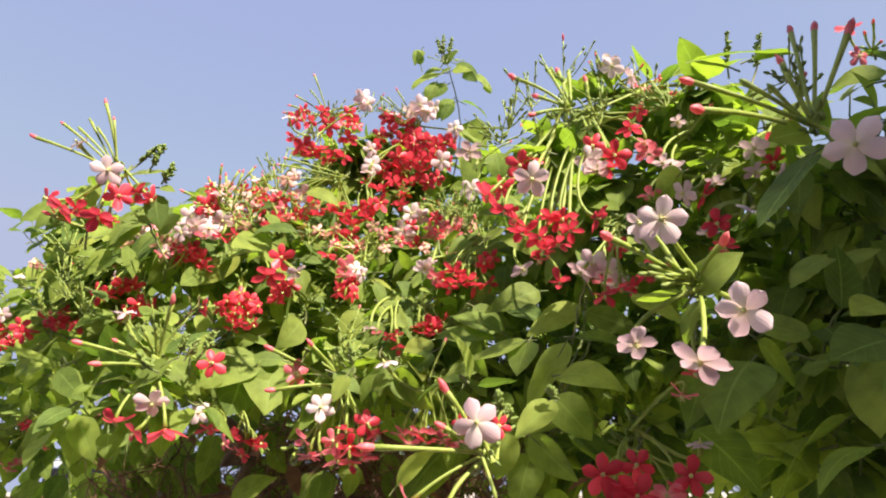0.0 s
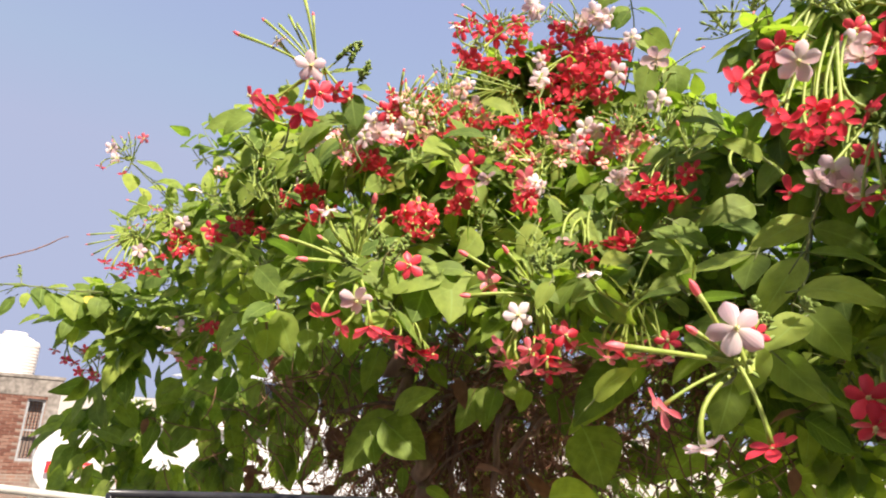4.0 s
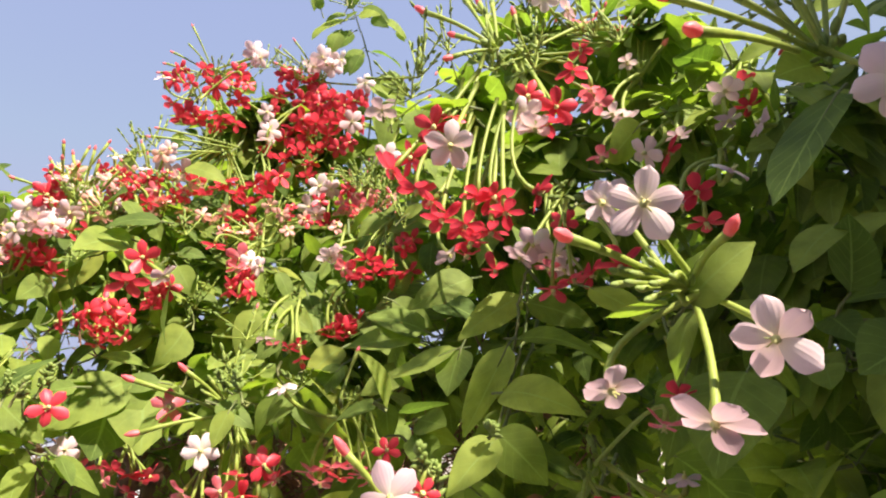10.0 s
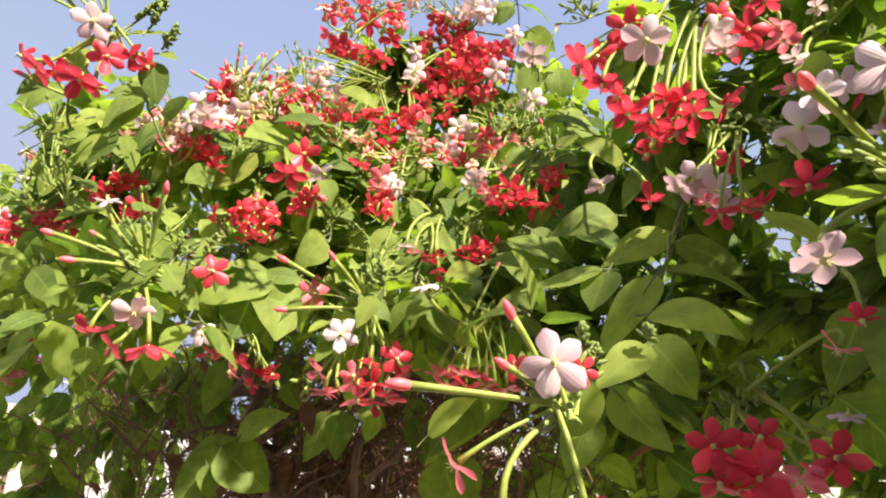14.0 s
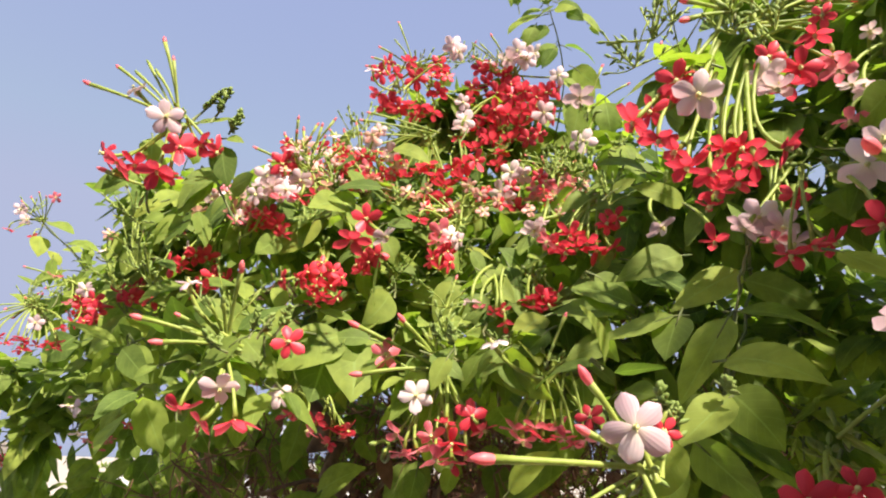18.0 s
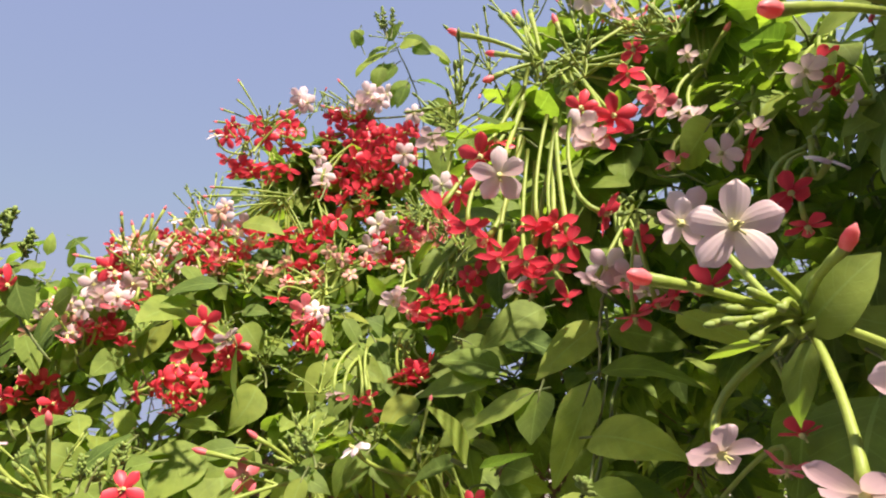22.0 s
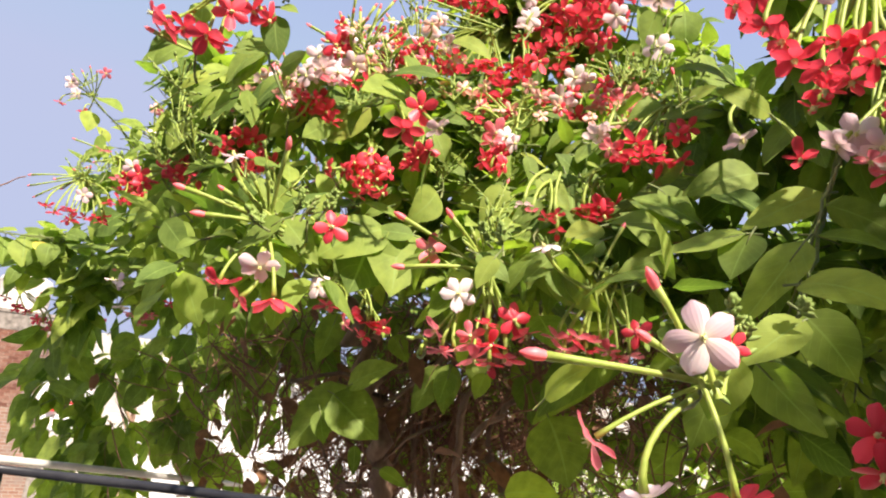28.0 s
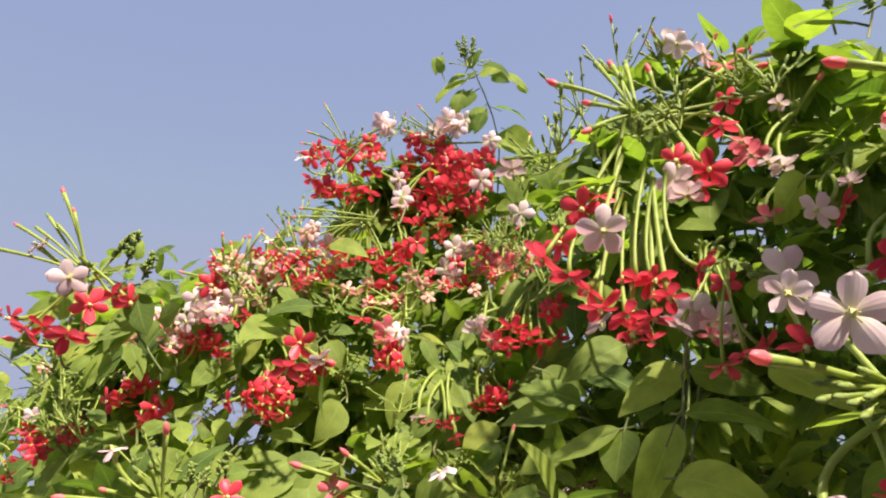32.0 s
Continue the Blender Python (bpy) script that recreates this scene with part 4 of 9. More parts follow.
flower(c, -0.085, 1.145, 5.207, 'red', 'f', 1.25)
flower(c, -0.062, 1.145, 5.198, 'red', 'fd', 1.16)
flower(c, -0.038, 1.145, 5.204, 'red', 'fd', 1.07)
flower(c, -0.018, 1.145, 5.197, 'red', 'd', 1.06)
flower(c, -0.130, 1.145, 5.231, 'red', 'fl', 0.99)
flower(c, -0.057, 1.145, 5.255, 'red', 'f', 1.08)
flower(c, 0.014, 1.145, 5.191, 'red', 'fr', 0.88)
flower(c, -0.079, 1.160, 5.181, 'red', 'f', 1.17)
flower(c, -0.091, 1.160, 5.156, 'red', 'd', 1.16)
flower(c, -0.062, 1.160, 5.159, 'red', 'd', 1.07)
flower(c, -0.076, 1.160, 5.134, 'red', 'd', 0.97)
flower(c, -0.029, 1.160, 5.158, 'red', 'f', 1.06)
flower(c, -0.010, 1.160, 5.168, 'red', 'fr', 0.98)
flower(c, -0.144, 1.160, 5.158, 'red', 'd', 0.99)
flower(c, -0.114, 1.160, 5.183, 'red', 'f', 0.99)
flower(c, -0.081, 1.160, 5.111, 'red', 'd', 0.97)
flower(c, -0.101, 1.160, 5.198, 'red', 'd', 1.08)
flower(c, -0.118, 1.160, 5.144, 'red', 'd', 0.98)
flower(c, -0.101, 1.160, 5.267, 'red', 'd', 1.01)
flower(c, -0.043, 1.160, 5.184, 'red', 'd', 0.98)
flower(c, -0.046, 1.130, 5.313, 'white', 'f', 1.05)
flower(c, -0.030, 1.130, 5.294, 'white', 'f', 0.96)
flower(c, -0.061, 1.130, 5.295, 'white', 'fd', 0.87)
flower(c, -0.016, 1.130, 5.305, 'white', 'fr', 0.87)
flower(c, -0.040, 1.130, 5.301, 'white', 'u', 0.78)
flower(c, -0.003, 1.130, 5.190, 'white', 'f', 1.09)
flower(c, -0.135, 1.130, 5.180, 'white', 'f', 1.11)
flower(c, -0.140, 1.130, 5.165, 'white', 'd', 0.85)
flower(c, 0.023, 1.130, 5.260, 'white', 'f', 0.86)
flower(c, -0.092, 1.130, 5.292, 'white', 'u', 0.70)
bud(c, -0.090, 1.130, 5.344, 0.62)
bud(c, -0.120, 1.130, 5.303, 0.62)
bud(c, -0.123, 1.130, 5.331, 0.50, True)
bud(c, -0.108, 1.130, 5.328, 0.50, True)
bud(c, -0.056, 1.130, 5.304, 0.50, True)
bud(c, -0.080, 1.130, 5.314, 0.50, True)
# arching tubes under the crest
c = cluster(-0.188, 1.050, 5.114, 6)
flower(c, -0.183, 1.050, 5.062, 'red', 'd', 1.04)
flower(c, -0.170, 1.050, 5.043, 'red', 'd', 0.95)
flower(c, -0.155, 1.050, 5.028, 'red', 'd', 0.94)
flower(c, -0.196, 1.050, 5.053, 'red', 'd', 0.88)
flower(c, -0.231, 1.050, 5.064, 'red', 'dl', 1.04)
flower(c, -0.218, 1.050, 5.044, 'red', 'd', 0.96)
flower(c, -0.239, 1.050, 5.045, 'red', 'd', 0.88)
flower(c, -0.177, 1.050, 5.010, 'red', 'd', 0.94)
flower(c, -0.155, 1.050, 5.008, 'red', 'fd', 0.94)
flower(c, -0.256, 1.050, 5.066, 'red', 'dl', 0.97)
flower(c, -0.276, 1.050, 5.075, 'red', 'l', 0.89)
flower(c, -0.241, 1.050, 5.083, 'white', 'd', 1.02)
flower(c, -0.271, 1.050, 5.100, 'white', 'fl', 0.95)
c = cluster(-0.136, 1.060, 5.110, 4)
flower(c, -0.127, 1.050, 5.061, 'red', 'fd', 1.03)
flower(c, -0.108, 1.050, 5.067, 'red', 'fr', 1.03)
flower(c, -0.130, 1.050, 5.038, 'red', 'd', 0.94)
flower(c, -0.144, 1.050, 5.054, 'red', 'd', 0.87)
bud(c, -0.274, 1.000, 5.114, 0.62)
bud(c, -0.263, 1.000, 5.126, 0.62)
bud(c, -0.290, 1.000, 5.092, 0.62)
# the left shoulder
c = cluster(-0.330, 0.890, 4.985, 6)
flower(c, -0.333, 0.860, 4.978, 'red', 'f', 1.04)
flower(c, -0.352, 0.860, 4.962, 'white', 'f', 0.88)
flower(c, -0.343, 0.860, 4.947, 'white', 'fd', 0.81)
flower(c, -0.325, 0.860, 4.943, 'white', 'f', 0.93)
flower(c, -0.308, 0.860, 4.955, 'white', 'fd', 0.81)
flower(c, -0.331, 0.860, 4.931, 'pink', 'd', 0.76)
flower(c, -0.307, 0.860, 4.931, 'red', 'd', 0.70)
flower(c, -0.289, 0.860, 4.935, 'red', 'd', 0.64)
flower(c, -0.363, 0.860, 4.937, 'white', 'fl', 0.62)
flower(c, -0.317, 0.860, 4.996, 'white', 'u', 0.57)
bud(c, -0.364, 0.850, 4.995, 0.62)
bud(c, -0.315, 0.850, 5.034, 0.62)
bud(c, -0.315, 0.850, 5.015, 0.62)
bud(c, -0.298, 0.850, 5.006, 0.62)
bud(c, -0.344, 0.850, 4.977, 0.62)
bud(c, -0.297, 0.870, 5.036, 0.55)
bud(c, -0.275, 0.870, 5.042, 0.55)
c = cluster(-0.293, 0.960, 5.029, 5)
flower(c, -0.328, 0.950, 5.024, 'white', 'f', 0.63)
flower(c, -0.312, 0.950, 5.045, 'red', 'f', 0.66)
flower(c, -0.297, 0.950, 5.041, 'red', 'u', 0.66)
flower(c, -0.284, 0.950, 5.011, 'red', 'f', 0.72)
flower(c, -0.256, 0.950, 4.997, 'red', 'd', 0.71)
flower(c, -0.317, 0.950, 4.990, 'red', 'd', 0.72)
flower(c, -0.299, 0.950, 5.064, 'white', 'u', 0.50)
flower(c, -0.269, 0.950, 4.985, 'red', 'd', 0.71)
flower(c, -0.300, 0.950, 5.007, 'pink', 'f', 0.70)
c = cluster(-0.374, 0.930, 4.955, 4)
flower(c, -0.372, 0.910, 4.918, 'red', 'fd', 0.95)
flower(c, -0.352, 0.910, 4.915, 'red', 'fd', 0.94)
flower(c, -0.343, 0.910, 4.902, 'red', 'd', 0.80)
flower(c, -0.391, 0.910, 4.917, 'red', 'dl', 0.81)
flower(c, -0.363, 0.910, 4.931, 'red', 'f', 0.82)
c = cluster(-0.453, 0.950, 4.927, 4)
flower(c, -0.502, 0.930, 4.869, 'red', 'dl', 0.90)
flower(c, -0.485, 0.930, 4.867, 'red', 'd', 0.90)
flower(c, -0.468, 0.930, 4.883, 'red', 'fd', 0.90)
flower(c, -0.452, 0.930, 4.880, 'red', 'fd', 0.90)
flower(c, -0.440, 0.930, 4.853, 'red', 'f', 0.96)
flower(c, -0.450, 0.930, 4.838, 'red', 'd', 0.88)
flower(c, -0.421, 0.930, 4.845, 'red', 'dr', 0.95)
flower(c, -0.458, 0.930, 4.829, 'red', 'd', 0.81)
flower(c, -0.482, 0.930, 4.892, 'white', 'l', 0.67)
c = cluster(-0.252, 0.830, 4.922, 4)
flower(c, -0.205, 0.795, 4.878, 'red', 'f', 1.07)
flower(c, -0.219, 0.795, 4.854, 'red', 'd', 1.12)
flower(c, -0.183, 0.795, 4.858, 'white', 'dr', 0.76)
c = cluster(-0.308, 0.970, 4.903, 5)
flower(c, -0.315, 0.940, 4.861, 'red', 'fl', 0.82)
flower(c, -0.298, 0.940, 4.873, 'red', 'fu', 0.75)
flower(c, -0.282, 0.940, 4.862, 'red', 'f', 0.81)
flower(c, -0.302, 0.940, 4.843, 'red', 'f', 0.81)
flower(c, -0.283, 0.940, 4.843, 'red', 'fd', 0.81)
flower(c, -0.313, 0.940, 4.838, 'red', 'dl', 0.74)
flower(c, -0.270, 0.940, 4.853, 'red', 'fr', 0.74)
flower(c, -0.294, 0.940, 4.828, 'red', 'd', 0.74)
flower(c, -0.274, 0.940, 4.825, 'red', 'dr', 0.73)
flower(c, -0.326, 0.940, 4.851, 'red', 'l', 0.75)
flower(c, -0.304, 0.940, 4.820, 'red', 'd', 0.67)
flower(c, -0.349, 0.940, 4.851, 'red', 'l', 0.82)
c = cluster(-0.244, 0.970, 4.919, 3)
flower(c, -0.227, 0.940, 4.883, 'red', 'f', 0.95)
flower(c, -0.244, 0.940, 4.861, 'red', 'd', 0.81)
flower(c, -0.236, 0.940, 4.874, 'red', 'fd', 0.81)
flower(c, -0.251, 0.940, 4.870, 'red', 'l', 0.74)
c = cluster(-0.133, 0.980, 4.937, 5)
flower(c, -0.154, 0.950, 4.880, 'red', 'fl', 0.81)
flower(c, -0.139, 0.950, 4.886, 'red', 'f', 0.81)
flower(c, -0.146, 0.950, 4.867, 'red', 'd', 0.81)
flower(c, -0.132, 0.950, 4.875, 'red', 'fr', 0.81)
flower(c, -0.135, 0.950, 4.890, 'red', 'f', 0.74)
flower(c, -0.144, 0.950, 4.917, 'pink', 'f', 1.03)
flower(c, -0.147, 0.950, 4.904, 'pink', 'd', 0.81)
flower(c, -0.130, 0.950, 4.913, 'white', 'f', 0.73)
flower(c, -0.120, 0.950, 4.905, 'white', 'fr', 0.66)
flower(c, -0.133, 0.950, 4.901, 'white', 'd', 0.59)
flower(c, -0.174, 0.950, 4.936, 'red', 'd', 0.90)
c = cluster(-0.038, 1.120, 5.098, 5)
flower(c, -0.073, 1.090, 5.032, 'white', 'f', 0.94)
flower(c, -0.064, 1.090, 5.020, 'white', 'fd', 0.86)
flower(c, -0.056, 1.090, 5.064, 'white', 'f', 1.02)
flower(c, -0.038, 1.090, 5.058, 'white', 'f', 0.78)
flower(c, -0.047, 1.090, 5.003, 'red', 'd', 1.04)
flower(c, -0.056, 1.090, 5.039, 'red', 'f', 0.81)
c = cluster(0.019, 1.100, 5.072, 6)
flower(c, -0.021, 1.080, 5.030, 'pink', 'f', 0.86)
flower(c, -0.004, 1.080, 5.043, 'pink', 'f', 0.86)
flower(c, 0.013, 1.080, 5.029, 'pink', 'fd', 0.85)
flower(c, 0.030, 1.080, 5.016, 'pink', 'd', 0.76)
flower(c, 0.004, 1.080, 5.015, 'pink', 'd', 0.77)
flower(c, -0.013, 1.080, 5.052, 'red', 'f', 0.72)
flower(c, 0.035, 1.080, 5.038, 'pink', 'fr', 0.77)
flower(c, 0.054, 1.080, 5.020, 'red', 'd', 0.63)
bud(c, -0.042, 1.070, 5.074, 0.50)
bud(c, -0.032, 1.070, 5.083, 0.50)
bud(c, 0.025, 1.070, 5.058, 0.50)
bud(c, 0.041, 1.070, 5.065, 0.50)
c = cluster(0.057, 1.020, 5.125, 3)
flower(c, 0.047, 1.000, 5.069, 'white', 'f', 1.07)
flower(c, 0.045, 1.000, 5.139, 'white', 'd', 1.17)
bud(c, 0.078, 1.000, 5.187, 0.60)
bud(c, 0.113, 1.000, 5.157, 0.60)
c = cluster(0.046, 0.870, 4.929, 5)
flower(c, -0.000, 0.846, 4.864, 'red', 'fd', 0.87)
flower(c, 0.015, 0.846, 4.875, 'red', 'd', 0.87)
flower(c, 0.033, 0.846, 4.865, 'red', 'd', 0.86)
flower(c, 0.043, 0.846, 4.857, 'red', 'd', 0.80)
flower(c, 0.055, 0.846, 4.887, 'red', 'f', 0.81)
flower(c, 0.065, 0.846, 4.894, 'red', 'fr', 0.75)
flower(c, 0.060, 0.846, 4.857, 'red', 'dr', 0.80)
flower(c, 0.009, 0.846, 4.854, 'red', 'd', 0.75)
flower(c, -0.011, 0.846, 4.867, 'pink', 'dl', 0.69)
flower(c, 0.022, 0.846, 4.859, 'red', 'd', 0.75)
c = cluster(-0.005, 0.870, 4.915, 3)
flower(c, -0.025, 0.845, 4.880, 'white', 'fd', 0.74)
flower(c, -0.018, 0.845, 4.891, 'white', 'u', 0.51)
c = cluster(-0.022, 0.880, 4.844, 3)
flower(c, -0.032, 0.865, 4.806, 'red', 'd', 0.76)
flower(c, -0.016, 0.865, 4.809, 'red', 'fd', 0.81)
flower(c, -0.000, 0.865, 4.812, 'red', 'dr', 0.76)
flower(c, -0.026, 0.865, 4.796, 'red', 'd', 0.70)
flower(c, -0.010, 0.865, 4.800, 'red', 'd', 0.69)
c = cluster(-0.066, 0.860, 4.837, 3)
flower(c, -0.067, 0.820, 4.779, 'red', 'd', 0.60)
flower(c, -0.059, 0.820, 4.784, 'red', 'd', 0.55)
flower(c, -0.091, 0.820, 4.791, 'white', 'd', 0.53)
flower(c, -0.082, 0.820, 4.784, 'pink', 'd', 0.53)
flower(c, -0.056, 0.820, 4.768, 'red', 'd', 0.54)
c = cluster(-0.317, 1.070, 4.716, 3)
flower(c, -0.322, 1.050, 4.680, 'red', 'dl', 1.00)
flower(c, -0.297, 1.050, 4.673, 'red', 'd', 1.00)
flower(c, -0.287, 1.050, 4.663, 'red', 'd', 0.92)
flower(c, -0.333, 1.050, 4.668, 'pink', 'dl', 0.85)
flower(c, -0.277, 1.050, 4.669, 'red', 'dr', 0.85)
flower(c, -0.304, 1.050, 4.651, 'red', 'd', 0.85)
c = cluster(-0.348, 1.020, 4.719, 2)
flower(c, -0.359, 1.000, 4.708, 'white', 'f', 0.94)
flower(c, -0.342, 1.000, 4.684, 'red', 'd', 0.96)
flower(c, -0.320, 1.000, 4.683, 'red', 'd', 0.75)
# faded flowers along the crest
c = cluster(-0.320, 0.910, 4.969, 5)
flower(c, -0.338, 0.890, 5.025, 'peach', 'u', 0.66)
flower(c, -0.318, 0.890, 5.018, 'peach', 'f', 0.66)
flower(c, -0.300, 0.890, 4.984, 'peach', 'f', 0.72)
flower(c, -0.307, 0.890, 4.970, 'peach', 'fd', 0.65)
flower(c, -0.330, 0.890, 4.985, 'peach', 'f', 0.73)
flower(c, -0.284, 0.890, 4.960, 'peach', 'd', 0.64)
flower(c, -0.384, 0.890, 4.931, 'peach', 'f', 0.72)
flower(c, -0.394, 0.890, 4.920, 'white', 'f', 0.58)
flower(c, -0.405, 0.890, 4.930, 'peach', 'd', 0.65)
bud(c, -0.342, 0.880, 5.028, 0.60)
bud(c, -0.318, 0.880, 5.034, 0.60)
bud(c, -0.289, 0.880, 5.022, 0.60)
bud(c, -0.265, 0.880, 5.011, 0.60)
bud(c, -0.294, 0.880, 5.039, 0.60)
c = cluster(-0.270, 1.000, 5.034, 5)
flower(c, -0.292, 0.980, 5.052, 'peach', 'f', 0.73)
flower(c, -0.276, 0.980, 5.038, 'peach', 'fd', 0.73)
flower(c, -0.297, 0.980, 5.008, 'peach', 'f', 0.72)
flower(c, -0.256, 0.980, 5.020, 'peach', 'f', 0.80)
flower(c, -0.274, 0.980, 5.059, 'white', 'u', 0.51)
flower(c, -0.244, 0.980, 5.011, 'peach', 'd', 0.72)
flower(c, -0.316, 0.980, 5.044, 'peach', 'u', 0.65)
flower(c, -0.263, 0.980, 4.994, 'peach', 'd', 0.71)
flower(c, -0.252, 0.980, 5.078, 'peach', 'f', 0.81)
flower(c, -0.242, 0.980, 5.085, 'white', 'f', 0.59)
flower(c, -0.222, 0.980, 4.993, 'peach', 'd', 0.63)
bud(c, -0.291, 0.970, 5.078, 0.55)
bud(c, -0.312, 0.970, 5.082, 0.55)
bud(c, -0.266, 0.970, 5.073, 0.55)
bud(c, -0.298, 0.970, 5.065, 0.55)
bud(c, -0.274, 0.970, 5.090, 0.55)
c = cluster(0.014, 1.110, 5.048, 5)
flower(c, -0.013, 1.090, 5.026, 'peach', 'f', 0.86)
flower(c, 0.002, 1.090, 5.034, 'peach', 'fd', 0.78)
flower(c, 0.026, 1.090, 5.048, 'peach', 'f', 0.78)
flower(c, 0.038, 1.090, 5.025, 'peach', 'f', 0.77)
flower(c, -0.026, 1.090, 5.017, 'peach', 'd', 0.78)
flower(c, 0.017, 1.090, 5.011, 'peach', 'd', 0.77)
flower(c, 0.051, 1.090, 5.038, 'peach', 'fr', 0.77)
flower(c, -0.008, 1.090, 5.068, 'peach', 'u', 0.70)
flower(c, 0.014, 1.090, 5.068, 'peach', 'u', 0.70)
bud(c, -0.021, 1.080, 5.074, 0.50)
bud(c, -0.008, 1.080, 5.083, 0.50)
bud(c, 0.036, 1.080, 5.062, 0.50)
bud(c, 0.051, 1.080, 5.057, 0.50)
bud(c, 0.018, 1.080, 5.077, 0.50)
c = cluster(-0.128, 1.000, 4.948, 4)
flower(c, -0.198, 0.980, 4.988, 'peach', 'f', 0.63)
flower(c, -0.185, 0.980, 4.978, 'peach', 'd', 0.63)
flower(c, -0.222, 0.980, 4.980, 'peach', 'd', 0.63)
flower(c, -0.111, 0.980, 4.995, 'peach', 'f', 0.62)
flower(c, -0.096, 0.980, 4.982, 'peach', 'f', 0.62)
c = cluster(-0.529, 0.950, 4.966, 4)
flower(c, -0.434, 0.930, 4.972, 'white', 'f', 0.62)
flower(c, -0.446, 0.930, 4.969, 'peach', 'f', 0.69)
flower(c, -0.457, 0.930, 4.963, 'white', 'fd', 0.62)
flower(c, -0.421, 0.930, 4.964, 'peach', 'f', 0.76)
flower(c, -0.474, 0.930, 4.944, 'peach', 'd', 0.69)
# small half-open flowers among them
c = cluster(-0.306, 0.934, 4.981, 1)
flower(c, -0.301, 0.904, 4.992, 'pink', 'fr', 0.61)
flower(c, -0.330, 0.862, 4.990, 'pink', 'f', 0.58)
flower(c, -0.326, 0.868, 4.992, 'red', 'f', 0.46)
flower(c, -0.332, 0.861, 5.005, 'red', 'fd', 0.50)
flower(c, -0.327, 0.865, 4.982, 'peach', 'f', 0.59)
flower(c, -0.329, 0.860, 4.970, 'peach', 'fu', 0.39)
c = cluster(-0.323, 0.912, 5.006, 1)
flower(c, -0.319, 0.882, 5.016, 'peach', 'fr', 0.41)
bud(c, -0.287, 0.928, 5.036, 0.48)
flower(c, -0.288, 0.926, 5.033, 'red', 'fl', 0.36)
flower(c, -0.301, 0.907, 5.019, 'white', 'u', 0.50)
flower(c, -0.323, 0.873, 4.995, 'white', 'f', 0.53)
flower(c, -0.316, 0.885, 5.005, 'red', 'd', 0.43)
c = cluster(-0.297, 0.949, 5.006, 1)
flower(c, -0.292, 0.919, 5.017, 'peach', 'f', 0.58)
flower(c, -0.285, 0.925, 4.988, 'white', 'fl', 0.40)
flower(c, -0.310, 0.892, 4.996, 'white', 'fu', 0.39)
c = cluster(-0.259, 0.990, 4.988, 1)
flower(c, -0.249, 0.960, 5.001, 'peach', 'fd', 0.49)
flower(c, -0.207, 0.995, 5.036, 'peach', 'd', 0.46)
flower(c, -0.281, 0.935, 5.029, 'red', 'fd', 0.56)
flower(c, -0.279, 0.936, 5.008, 'red', 'fd', 0.56)
flower(c, -0.259, 0.954, 5.033, 'red', 'f', 0.65)
flower(c, -0.232, 0.975, 5.015, 'red', 'fd', 0.66)
c = cluster(-0.241, 0.999, 5.033, 1)
flower(c, -0.240, 0.969, 5.046, 'red', 'u', 0.48)
flower(c, -0.282, 0.934, 5.016, 'pink', 'fu', 0.43)
flower(c, -0.242, 0.967, 5.004, 'peach', 'u', 0.48)
flower(c, -0.246, 0.963, 5.005, 'pink', 'fd', 0.59)
bud(c, -0.246, 0.965, 5.044, 0.45)
flower(c, -0.219, 0.985, 5.016, 'peach', 'fr', 0.59)
c = cluster(-0.291, 0.962, 5.009, 1)
flower(c, -0.284, 0.932, 5.020, 'red', 'd', 0.57)
flower(c, -0.229, 0.978, 5.042, 'white', 'fd', 0.53)
flower(c, -0.285, 0.931, 5.008, 'white', 'd', 0.47)
flower(c, -0.216, 0.987, 5.028, 'peach', 'd', 0.61)
flower(c, -0.223, 0.982, 5.017, 'red', 'fu', 0.63)
flower(c, -0.250, 0.961, 5.031, 'red', 'fl', 0.65)
c = cluster(-0.273, 0.974, 5.011, 1)
flower(c, -0.271, 0.944, 5.023, 'red', 'fr', 0.55)
flower(c, -0.252, 0.959, 5.017, 'pink', 'fr', 0.68)
c = cluster(-0.401, 0.903, 4.942, 1)
flower(c, -0.394, 0.873, 4.953, 'white', 'fd', 0.41)
flower(c, -0.387, 0.874, 4.951, 'white', 'fr', 0.52)
flower(c, -0.360, 0.880, 4.946, 'white', 'f', 0.44)
bud(c, -0.402, 0.872, 4.969, 0.49)
flower(c, -0.390, 0.874, 4.952, 'white', 'fr', 0.56)
flower(c, -0.408, 0.870, 4.955, 'pink', 'fu', 0.45)
c = cluster(-0.385, 0.908, 4.948, 1)
flower(c, -0.369, 0.878, 4.958, 'white', 'd', 0.49)
c = cluster(-0.398, 0.907, 4.900, 1)
flower(c, -0.392, 0.877, 4.911, 'pink', 'u', 0.65)
flower(c, -0.378, 0.883, 4.922, 'pink', 'fl', 0.56)
bud(c, -0.402, 0.874, 4.937, 0.56)
flower(c, -0.377, 0.883, 4.921, 'red', 'd', 0.56)
flower(c, -0.366, 0.888, 4.923, 'red', 'u', 0.47)
flower(c, -0.362, 0.889, 4.923, 'red', 'fl', 0.55)
c = cluster(-0.388, 0.915, 4.913, 1)
bud(c, -0.375, 0.885, 4.934, 0.59)
c = cluster(-0.007, 1.066, 4.957, 1)
bud(c, -0.002, 1.036, 4.982, 0.53)
bud(c, 0.068, 1.049, 5.026, 0.43)
flower(c, 0.007, 1.038, 4.998, 'peach', 'u', 0.60)
flower(c, -0.008, 1.035, 5.009, 'red', 'd', 0.49)
flower(c, 0.070, 1.050, 4.999, 'peach', 'f', 0.59)
flower(c, -0.003, 1.036, 4.994, 'red', 'fr', 0.50)
